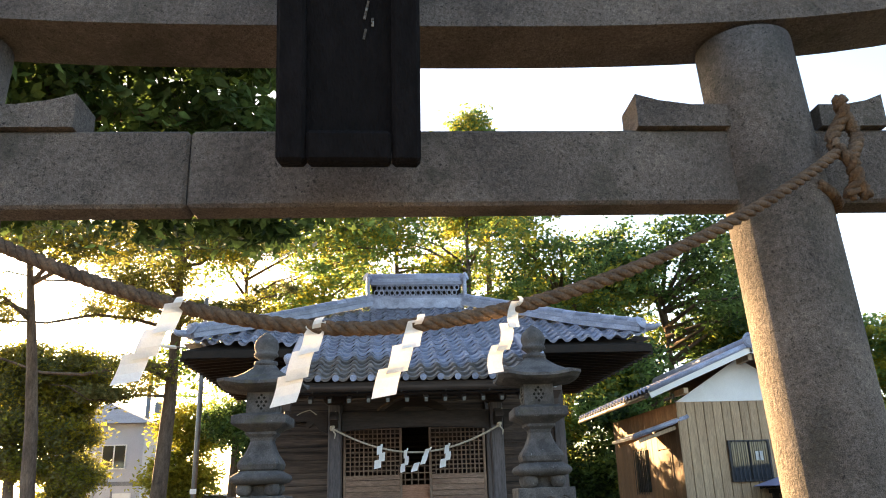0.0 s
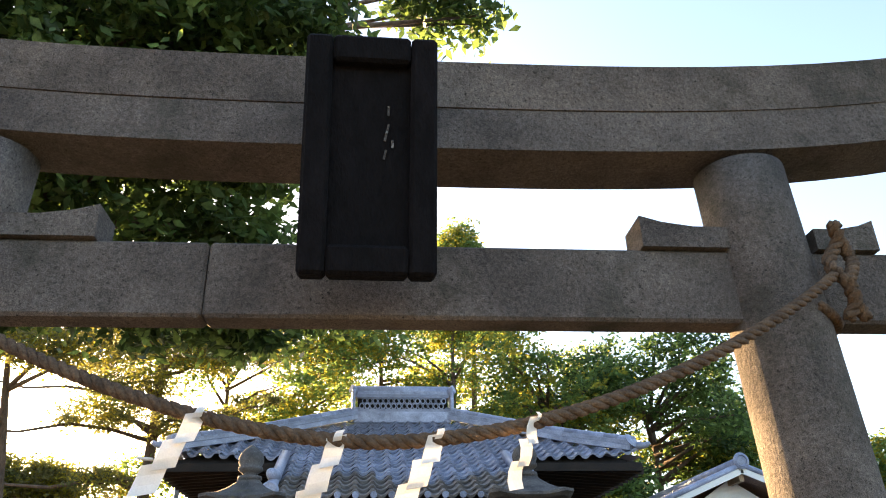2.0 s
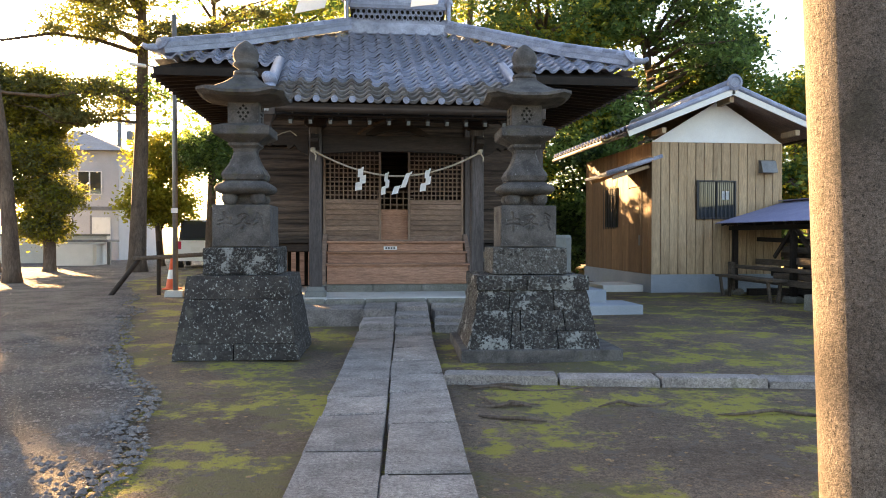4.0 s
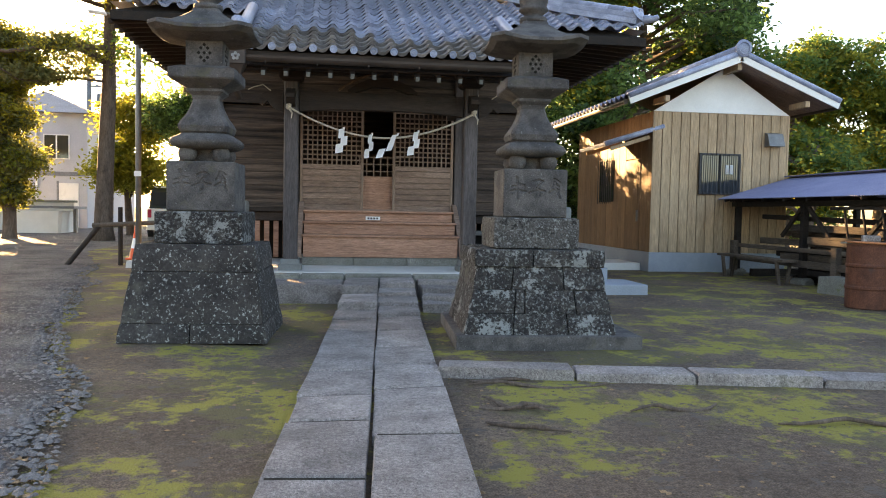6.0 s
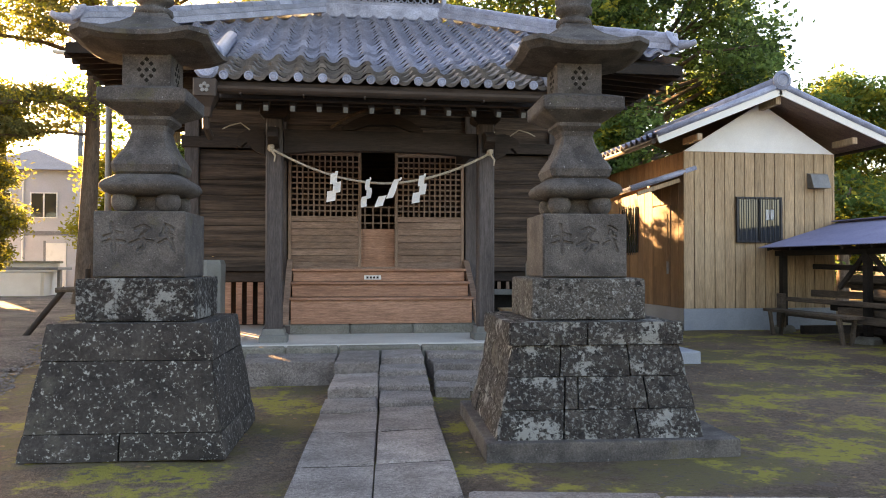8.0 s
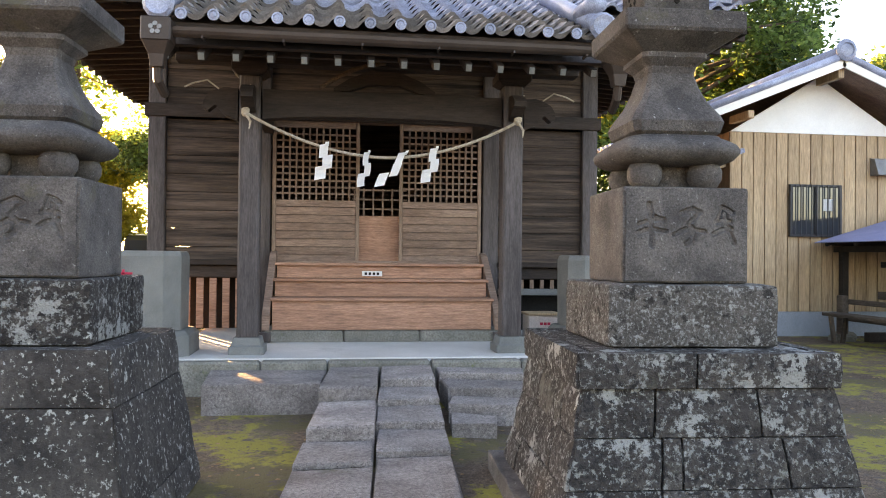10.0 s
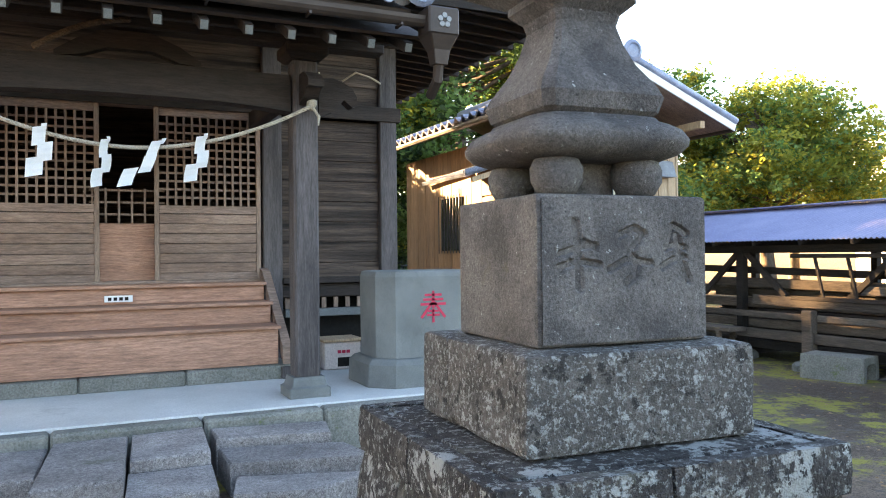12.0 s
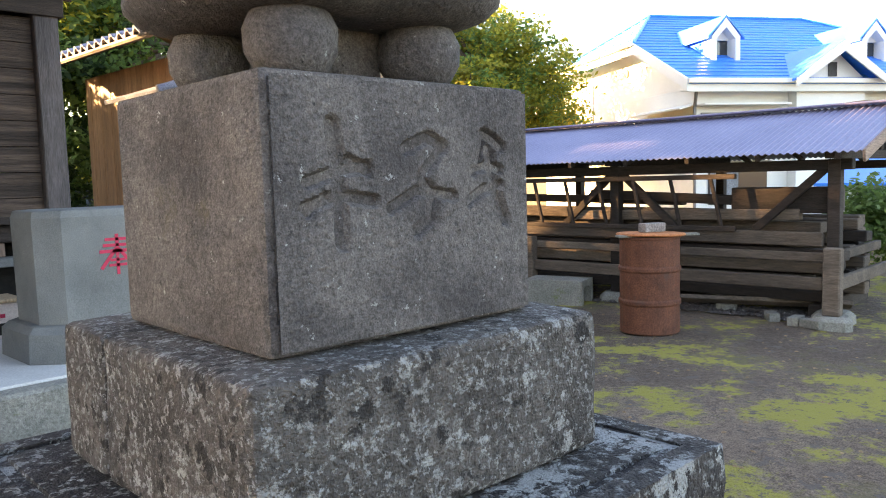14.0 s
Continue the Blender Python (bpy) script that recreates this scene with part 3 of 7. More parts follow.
def lantern(cx, cy, rz, plinth, label, red=False):
    t = thing("stone_lantern", cx, cy, 0, label, "stone lantern", "stone lanterns flanking the path", rz=rz)
    P = pose(cx, cy, 0, 0, 0, rz)
    z = 0.0
    if plinth:
        part("plinth", bmbox(1.68, 1.56, 0.15, 0.014, 2), M_STONE, t, "plain dark stone plinth", m=P @ pose(0.07, 0.02, 0.03))
        z = 0.09
    h_b, h_t, zb, zt = (0.69, 0.55, z, 0.86) if plinth else (0.635, 0.505, z, 0.86)
    # battered base of coursed stones round a core
    part("base_core", squares([(h_b - 0.05, zb), (h_t - 0.05, zt - 0.005)], 0.02), M_BASE if plinth else M_DARKBASE, t, m=P)
    part("base_cap", squares([(h_t + (0.028 if plinth else -0.012), zt - 0.05), (h_t + (0.02 if plinth else -0.012), zt - 0.013)], 0.02), M_BASE if plinth else M_DARKBASE, t, m=P)
    r = random.Random(int(cx * 10) + 77)
    courses = [zb, zb + 0.2, zb + 0.41, zb + 0.615, zt] if plinth else [zb, zb + 0.17, zb + 0.62, zt]
    for ci, (za, zc) in enumerate(zip(courses, courses[1:])):
        for face in range(4):
            F = P @ pose(0, 0, -0.004 * (face % 2), 0, 0, 90 * face)
            ha, hc = [h_t + (h_b - h_t) * max(0.0, 1 - (q - zb) / (zt - zb)) ** (1.35 if plinth else 1.15) for q in (za, zc)]
            if plinth and ci == 3:
                ha = hc = 0.585
            npc = (3, 4, 3, 2)[ci] if plinth else (2, 1, 1)[ci]
            cuts = [0] + sorted(min(0.9, max(0.1, (k + 1) / npc + r.uniform(-0.12, 0.12))) for k in range(npc - 1)) + [1]
            for a, b in zip(cuts, cuts[1:]):
                g = 0.003
                rings = []
                for hh, q in ((ha, za + g), (hc, zc - g)):
                    xa, xb = -hh + 2 * hh * a + g, -hh + 2 * hh * b - g
                    rings.append([(xa, -hh + 0.055, q), (xa + 0.003, -hh - r.uniform(0, 0.008), q), ((xa + xb) / 2, -hh - r.uniform(0.0, 0.012), q), (xb - 0.003, -hh - r.uniform(0, 0.008), q), (xb, -hh + 0.055, q)])
                mid = [tuple(Vector(p) * 0.5 + Vector(s_) * 0.5 + Vector((0, -0.008, 0))) for p, s_ in zip(*rings)]
                part("stone", ring_solid([rings[0], mid, rings[1]]), M_BASE if plinth else M_DARKBASE, t, m=F)
    for sx in (-1, 1):
        wdt = 0.40 if plinth else 0.385
        y0, y1 = (-wdt, 0.17) if sx < 0 else (0.175, wdt)
        bm = bmbox(2 * wdt, y1 - y0, 0.285, 0.018, 2)
        bmesh.ops.subdivide_edges(bm, edges=bm.edges[:], cuts=3, use_grid_fill=True)
        for v in bm.verts:
            v.co += noise.noise_vector(v.co * 6 + Vector((cx, sx, 0))) * 0.008
        part("tier", bm, M_TIER if plinth else M_BASE, t, m=P @ pose(0, (y0 + y1) / 2, 0.862 + 0.1425))
    part("inscribed_block", bmbox(0.61, 0.565, 0.452, 0.014, 2), M_STONE, t, m=P @ pose(0, -0.0135, 1.15 + 0.226))
    fv, ff = carved_face(0.305, 0.452)
    raw("carved_inscription", fv, ff, M_STONE, t, "carved brush-style inscription", P @ pose(0, 0, 1.15 + 0.226))
    for sx, sy in ((-1, -1), (1, -1), (-1, 1), (1, 1)):
        part("ball_foot", lathe([(0.03, 0), (0.065, 0.012), (0.088, 0.05), (0.09, 0.09), (0.065, 0.14)], 16), M_STONE, t, m=P @ pose(sx * 0.15, sy * 0.15, 1.602) @ Matrix.Diagonal((0.94, 0.94, 1, 1)), smooth=True)
    part("foot_core", squares([(0.10, 1.6), (0.10, 1.74)]), M_STONE, t, m=P)
    part("lotus_disc", rounded([(0.19, 1.718), (0.24, 1.724), (0.285, 1.742), (0.31, 1.77), (0.312, 1.79), (0.297, 1.815), (0.262, 1.838), (0.235, 1.85), (0.23, 1.86)], 48, 5.0), M_STONE, t, "rounded mossy lotus slab", m=P, smooth=True)
    part("waisted_shaft", squares([(0.19, 1.861), (0.215, 1.88), (0.23, 1.93), (0.215, 1.965), (0.165, 2.04), (0.135, 2.11), (0.115, 2.18), (0.125, 2.215), (0.165, 2.25), (0.165, 2.275)], 0.14), M_STONE, t, m=P)
    part("middle_platform", squares([(0.165, 2.277), (0.285, 2.345), (0.295, 2.36), (0.295, 2.44), (0.2, 2.475)], 0.03), M_STONE, t, m=P)
    for k in range(4):
        F = P @ pose(0, 0, 2.478, 0, 0, 90 * k)
        part("window_frame", bmbox(0.33, 0.035, 0.235, 0.004), M_STONE, t, m=F @ pose(0, -0.148, 0.117))
        for hx, hz in ((0, 0.117), (-0.05, 0.117), (0.05, 0.117), (-0.03, 0.16), (0.03, 0.16), (-0.03, 0.075), (0.03, 0.075), (0, 0.19), (0, 0.045)):
            # uncut holes: flat plates with the dark of the fire box as their colour
            part("light_hole", bmbox(0.026, 0.006, 0.026, 0.004), M_DARK, t, m=F @ pose(hx, -0.1665, hz, 0, 45, 0))
    part("fire_box", squares([(0.132, 2.478), (0.132, 2.71)], 0.05), M_STONE, t, m=P)
    bm = bmesh.new()
    rows = []
    for hw, z0, lift in ((0.16, 2.70, 0), (0.40, 2.735, 0.05), (0.455, 2.76, 0.085), (0.455, 2.79, 0.09), (0.33, 2.845, 0.02), (0.22, 2.915, 0), (0.13, 2.985, 0), (0.12, 3.01, 0)):
        ring = []
        for k in range(24):
            a = 2 * math.pi * (k + 0.5) / 24
            c, s_ = math.cos(a), math.sin(a)
            m_ = max(abs(c), abs(s_))
            corner = (min(abs(c), abs(s_)) / m_) ** 3
            ring.append((hw * c / m_, hw * s_ / m_, z0 + lift * corner))
        rows.append(ring)
    part("roof", ring_solid(rows), M_STONE, t, "mossy curved stone roof", m=P)
    part("finial", lathe([(0.12, 3.01), (0.135, 3.03), (0.13, 3.06), (0.07, 3.075), (0.10, 3.10), (0.14, 3.13), (0.135, 3.155), (0.12, 3.165), (0.138, 3.21), (0.142, 3.25), (0.12, 3.31), (0.07, 3.36), (0.015, 3.40)], 18), M_STONE, t, m=P, smooth=True)
    return t, P


LR, PR_ = lantern(1.569, 8.754, -3, True, "tall weathered stone lantern on a lichen-covered stepped base with plinth")
LL, PL_ = lantern(-1.49, 8.95, -3, False, "tall dark stone lantern on a lichen-spotted battered base")

# ---- worship hall ----
CX = 0.45
hall = thing("worship_hall", CX, 17.0, 0, "old dark timber shrine hall with a grey tiled roof", "shrine hall")
FY = 14.75                   # front wall
WL, WR, WB = -2.25, 3.17, 19.4
FL = 1.17                    # floor height
# floor, under-floor, posts and plank walls
bx("floor_frame", WL - 0.05, WR + 0.05, FY - 0.05, WB, 0.98, 1.13, M_WOOD, hall, 0.01)
# near-black block behind the slats puts the under-floor shade into colour
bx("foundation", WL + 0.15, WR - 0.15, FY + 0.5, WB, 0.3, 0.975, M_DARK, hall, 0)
for x in (WL, -1.0, 1.86, WR):
    for y in (FY, WB):
        bx("corner_post" if x in (WL, WR) else "door_post", x - 0.1, x + 0.1, y - 0.1, y + 0.1, 0.31, 3.95, M_WOODV, hall, 0.01)


def planks(x0, x1, z0, z1, n, y, along="x"):
    for k in range(n):
        a, b = z0 + (z1 - z0) * k / n, z0 + (z1 - z0) * (k + 1) / n - 0.006
        if along == "x":
            bx("plank", x0, x1, y + 0.002 * (k % 3), y + 0.03, a, b, M_PLANK, hall, 0.004)
        else:
            bx("plank", y, y + 0.03, x0, x1, a, b, M_PLANK, hall, 0.004)


planks(WL + 0.101, -1.101, 1.135, 2.92, 8, FY - 0.02)
planks(1.961, WR - 0.101, 1.135, 2.92, 8, FY - 0.02)
planks(WL + 0.101, WR - 0.101, 3.09, 3.75, 3, FY - 0.02)
for x in (WL - 0.02, WR - 0.01):
    planks(FY + 0.101, WB - 0.101, 1.135, 3.75, 11, x, "y")
bx("rear_wall", WL + 0.1, WR - 0.1, WB - 0.03, WB + 0.03, 1.13, 3.9, M_PLANK, hall, 0)
for nm, z0, z1, pro in (("tie_beam", 2.925, 3.085, 0.13), ("head_beam", 3.76, 3.93, 0.12), ("floor_beam", 1.135, 1.2, 0.13)):
    if nm == "floor_beam":
        bx(nm, WL - 0.1, -1.101, FY - pro, FY - 0.03, z0, z1, M_WOOD, hall, 0.006)
        bx(nm, 1.961, WR + 0.1, FY - pro, FY - 0.03, z0, z1, M_WOOD, hall, 0.006)
    else:
        bx(nm, WL - 0.14, WR + 0.14, FY - pro, FY - 0.103, z0, z1, M_WOOD, hall, 0.006)
    bx(nm, WR + 0.103, WR + pro + 0.01, FY - 0.1, WB, z0, z1, M_WOOD, hall, 0.006)
    bx(nm, WL - pro - 0.01, WL - 0.103, FY - 0.1, WB, z0, z1, M_WOOD, hall, 0.006)
bx("interior_floor", WL + 0.1, WR - 0.1, FY + 0.03, WB - 0.04, FL - 0.03, FL, M_STEP, hall, 0)
# ceiling coloured near-black to paint in the dark of the room
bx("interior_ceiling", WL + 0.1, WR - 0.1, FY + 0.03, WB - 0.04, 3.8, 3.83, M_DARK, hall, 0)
bx("threshold", -0.899, 1.759, FY - 0.14, FY + 0.1, FL - 0.06, FL + 0.03, M_DOOR, hall, 0.008)
bx("door_head", -0.899, 1.759, FY - 0.09, FY + 0.1, 2.93, 3.0, M_DOOR, hall, 0.006)


def lattice_door(x0, x1, y, lab, plain=False):
    dr = part("door", bmbox(0.045, 0.04, 1.73, 0.003), M_DOORV, hall, lab, pose(x0 + 0.0225, y, FL + 0.895))
    bx("stile", x1 - 0.045, x1, y - 0.02, y + 0.02, FL + 0.03, FL + 1.76, M_DOORV, dr, 0.003)
    for a, b in ((0.03, 0.10), (0.70, 0.78), (1.68, 1.76)):
        bx("rail", x0 + 0.046, x1 - 0.046, y - 0.018, y + 0.018, FL + a, FL + b, M_DOOR, dr, 0.003)
    n = 6
    for k in range(n):
        a = FL + 0.102 + 0.596 * k / n
        bx("louvre_board", x0 + 0.046, x1 - 0.046, y - 0.012, y + 0.012, a, a + 0.596 / n - 0.004, M_DOOR, dr, 0.005, rot=(13, 0, 0))
    nv = 11 if not plain else 6
    for k in range(nv):
        x = x0 + 0.045 + (x1 - x0 - 0.09) * (k + 1) / (nv + 1)
        bx("lattice_bar", x - 0.011, x + 0.011, y - 0.014, y + 0.0, FL + 0.781, FL + 1.679, M_DOORV, dr, 0)
    for k in range(10):
        z = FL + 0.78 + 0.9 * (k + 1) / 11
        bx("lattice_bar", x0 + 0.046, x1 - 0.046, y + 0.001, y + 0.012, z - 0.011, z + 0.011, M_DOOR, dr, 0)
    return dr


lattice_door(-0.88, 0.19, FY - 0.05, "brown wooden sliding door with lattice upper half")
lattice_door(0.69, 1.74, FY - 0.05, "brown wooden sliding door with lattice upper half")
inner = bx("inner_door", 0.10, 0.80, FY + 0.05, FY + 0.08, FL + 0.03, FL + 0.60, M_STEP, hall, 0.004, "plain brown inner door panel")
for k in range(6):
    bx("lattice_bar", 0.12 + 0.12 * k, 0.14 + 0.12 * k, FY + 0.055, FY + 0.07, FL + 0.602, FL + 0.95, M_DOORV, inner, 0)
for k in range(3):
    bx("lattice_bar", 0.10, 0.80, FY + 0.072, FY + 0.082, FL + 0.68 + 0.12 * k, FL + 0.70 + 0.12 * k, M_DOORV, inner, 0)
# under-floor slats
for k in range(7):
    x = WL + 0.16 + 0.155 * k
    bx("slat", x, x + 0.085, FY - 0.02, FY + 0.005, 0.36, 0.975, M_STEP, hall, 0.004)
for k in range(8):
    x = 2.0 + 0.135 * k
    bx("slat", x, x + 0.05, FY - 0.02, FY + 0.005, 0.86, 0.975, M_DOORV, hall, 0.003)
bx("veranda_edge", 1.97, WR + 0.15, FY - 0.16, FY - 0.03, 0.78, 0.86, M_GRANITE, hall, 0.006, "pale veranda edge board")
# no wall here: a black sheet paints the shade below the veranda
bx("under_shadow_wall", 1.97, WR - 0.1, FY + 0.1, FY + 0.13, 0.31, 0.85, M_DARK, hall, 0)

# steps
steps = thing("wooden_steps", CX, 14.2, 0.31, "three broad reddish-brown wooden steps up to the doors", "steps")
lev = (0.435, 0.79, 0.995, FL + 0.005)
sy = (13.66, 13.98, 14.28, 14.55)
for k in range(3):
    bx("riser", -0.78, 1.68, sy[k], sy[k] + 0.03, lev[k] + (0.002 if k else 0), lev[k + 1] - 0.036, M_STEP, steps, 0.003)
    bx("tread", -0.80, 1.70, sy[k] - 0.045, sy[k + 1] + 0.028, lev[k + 1] - 0.034, lev[k + 1], M_STEP, steps, 0.006)
for s, x in ((-1, -0.84), (1, 1.74)):
    ring = [[(x - 0.04, y, z), (x + 0.04, y, z), (x + 0.04, y, z + 0.16), (x - 0.04, y, z + 0.16)] for y, z in ((13.56, 0.44), (13.66, 0.52), (14.45, 1.12), (14.58, 1.15))]
    part("stringer", ring_solid(ring), M_DOOR, steps)
    bx("stringer_foot", x - 0.06, x + 0.06, 13.5, 13.66, 0.315, 0.42, M_WOODV, steps, 0.006)
stones = thing("step_sill", CX, 13.6, 0.31, "row of flat sill stones under the wooden steps", "sill stones", kind="structure")
for a, b in ((-0.86, 0.0), (0.006, 0.85), (0.856, 1.80)):
    bx("sill_stone", a, b, 13.56, 14.6, 0.30, 0.43, M_KERB, stones, 0.015)
plate = thing("name_plate", 0.35, 13.97, 0.93, "small pale name plate with dark lettering on the top step", "sign")
bx("plate", 0.22, 0.46, 14.235, 14.247, 1.02, 1.08, M_PLASTER, plate, 0.002)
for k in range(4):
    bx("letter_bar", 0.25 + 0.048 * k, 0.28 + 0.048 * k, 14.231, 14.234, 1.035, 1.065, M_DARK, plate, 0)

# ---- portico ----
portico = thing("portico", CX - 0.08, 12.65, 0.31, "dark timber portico of two posts and carved beams before the doors", "portico")
for x in (-0.92, 1.665):
    bm = squares([(0.165, 0.312), (0.165, 0.385), (0.14, 0.40), (0.125, 0.47)], 0.06)
    part("post_stone", bm, M_GRANITE, portico, "grey granite post base", pose(x, 12.65, 0))
    part("post", squares([(0.1, 0.472), (0.1, 2.98)], 0.18), M_WOODV, portico, m=pose(x, 12.65, 0))
    part("bracket_block", squares([(0.12, 2.985), (0.17, 3.03), (0.17, 3.10)], 0.05), M_WOOD, portico, m=pose(x, 12.65, 0))
    s = -1 if x < 0 else 1
    nose = [[(x + s * q, 12.65 - 0.06, za), (x + s * q, 12.71, za), (x + s * q, 12.71, zb), (x + s * q, 12.59, zb)] for q, za, zb in ((0.116, 2.55, 2.86), (0.24, 2.60, 2.87), (0.33, 2.70, 2.84), (0.40, 2.64, 2.80), (0.44, 2.66, 2.73))]
    part("carved_nosing", ring_solid(nose), M_WOOD, portico, "carved beam end")
    fr = [[(x - 0.06, 12.53 - q, za), (x + 0.06, 12.53 - q, za), (x + 0.06, 12.53 - q, zb), (x - 0.06, 12.53 - q, zb)] for q, za, zb in ((0.0, 2.62, 2.86), (0.12, 2.66, 2.86), (0.22, 2.72, 2.82), (0.28, 2.72, 2.77))]
    part("carved_nosing", ring_solid(fr), M_WOOD, portico, "carved beam end")
    bx("link_beam", x - 0.06, x + 0.06, 12.77, FY - 0.14, 2.75, 2.92, M_WOOD, portico, 0.01)
bow = []
for i in range(17):
    u = -1 + i / 8
    x = 0.3725 + u * 1.174
    lo = 2.62 - 0.05 * abs(u) ** 3
    bow.append([(x, 12.57, lo), (x, 12.73, lo), (x, 12.73, 2.86), (x, 12.57, 2.86)])
part("rainbow_beam", ring_solid(bow), M_WOOD, portico)
leg = []
for u, za, zb in ((-0.5, 2.865, 2.9), (-0.35, 2.88, 3.0), (-0.15, 2.95, 3.08), (0.15, 2.95, 3.08), (0.35, 2.88, 3.0), (0.5, 2.865, 2.9)):
    leg.append([(0.3725 + u, 12.6, za), (0.3725 + u, 12.7, za), (0.3725 + u, 12.7, zb), (0.3725 + u, 12.6, zb)])
part("frog_leg_strut", ring_solid(leg), M_WOOD, portico)
bx("eave_purlin", -1.62, 2.34, 12.56, 12.74, 3.105, 3.25, M_WOOD, portico, 0.01)
bx("eave_edge_beam", -1.6, 2.32, 12.14, 12.2, 3.07, 3.15, M_WOOD, portico, 0.006)
EX = 0.35
for k in range(14):
    x = -1.53 + 0.289 * k
    bm = bmbox(0.065, 2.25, 0.075, 0.004)
    q = pose(x, 12.78, 3.5 - 0.05, 26.3, 0, 0)
    rf = part("rafter", bm, M_WOOD, portico, m=q)
    part("rafter_cap", bmbox(0.05, 0.012, 0.06, 0.002), M_GRANITE, rf, "white-painted rafter end", q @ pose(0, -1.133, 0))
bx("portico_ceiling", -1.7, 2.42, 11.72, 13.9, -0.012, 0.012, M_WOOD, portico, 0)
hall_c = [o_ for o_ in portico.children if o_.name.startswith("portico_ceiling")][0]
hall_c.matrix_basis = pose(EX, 12.80, 3.53, 26.3, 0, 0)

# ---- hall roof ----
SL = 0.470
RIDGE_Y, RZ = 16.5, 5.52
EY = 13.55                    # main eave
RL, RR = -0.32, 1.52          # ridge ends
EL, ER = -3.62, 4.72          # eave corners
PXL, PXR, PY = -1.58, 2.28, 11.66


def roof_z(x, y):
    z = RZ - (RIDGE_Y - y) * SL
    c = abs(x - 0.55) / 4.15
    if y < 15:
        z += 0.13 * c ** 5 * min(1, (15 - y) / 1.2)
    return z


roof = thing("hall_roof", 0.55, 16.5, 3.9, "hipped roof of grey curved pantiles with a patterned ridge", "roof", kind="structure")
back_y = 2 * RIDGE_Y - EY
deck_top = [(EL, EY), (ER, EY), (ER, back_y), (EL, back_y)]
dv = [(x, y, RZ - (RIDGE_Y - EY) * SL - 0.06) for x, y in deck_top] + [(RL, RIDGE_Y, RZ - 0.06), (RR, RIDGE_Y, RZ - 0.06)]
dv += [(x, y, z - 0.13) for x, y, z in dv]
top_f = [(0, 1, 5, 4), (1, 2, 5), (2, 3, 4, 5), (3, 0, 4)]
df = top_f + [tuple(i + 6 for i in f[::-1]) for f in top_f] + [(i, i + 6, (i + 1) % 4 + 6, (i + 1) % 4) for i in range(4)]
# deck colour carries the eave shade on its underside
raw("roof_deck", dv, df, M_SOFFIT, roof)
pv = [(PXL + 0.05, PY + 0.06, roof_z(EX, PY) - 0.03), (PXR - 0.05, PY + 0.06, roof_z(EX, PY) - 0.03), (PXR - 0.05, EY + 0.3, roof_z(EX, EY + 0.3) - 0.06), (PXL + 0.05, EY + 0.3, roof_z(EX, EY + 0.3) - 0.06)]
pv += [(x, y, z - 0.07) for x, y, z in pv]
raw("portico_deck", pv, [(0, 1, 2, 3), (7, 6, 5, 4), (0, 4, 5, 1), (1, 5, 6, 2), (2, 6, 7, 3), (3, 7, 4, 0)], M_WOOD, roof)
for s, xw, xe in ((1, WR, ER), (-1, WL, EL)):
    for k in range(19):
        y = EY + 0.2 + 0.3 * k
        ln = abs(xe - xw) + 0.35
        bm = bmbox(ln, 0.06, 0.075, 0.003)
        ang = math.degrees(math.atan2(4.3 - 3.95 + 0.15, 1.5)) * 0.55
        xm = (xw + xe) / 2 - s * 0.1
        part("side_rafter", bm, M_WOOD, roof, m=pose(xm, y, roof_z(EX, EY) - 0.12, 0, s * 4, 0))
for k in range(27):
    x = EL + 0.25 + 0.302 * k
    if PXL - 0.1 < x < PXR + 0.1:
        continue
    part("front_rafter", bmbox(0.06, 1.35, 0.075, 0.003), M_WOOD, roof, m=pose(x, EY + 0.72, roof_z(x, EY) - 0.17 + 0.16, 12, 0, 0))


def tile_mesh(w=0.262, ln=0.285, t=0.018):
    """One S-shaped pantile: x across, y up the slope."""
    prof = []
    for i in range(9):
        u = i / 8
        if u < 0.62:
            z = -0.040 * math.sin(math.pi * u / 0.62)
        else:
            z = 0.045 * math.sin(math.pi * (u - 0.62) / 0.38)
        prof.append((u * w * 1.06 - w * 0.53, z))
    v, f = [], []
    for y, lift in ((0.0, 0.056), (ln, 0.0)):
        for x, z in prof:
            v.append((x, y, z + lift))
    n = len(prof)
    for i in range(n - 1):
        f.append((i, i + 1, n + i + 1, n + i))
    for x, z in prof:
        v.append((x, 0.0, z + 0.056 - t - (0.026 if abs(z) > 0.02 else 0.008)))
    for i in range(n - 1):
        f.append((2 * n + i, 2 * n + i + 1, i + 1, i))
    return v, f


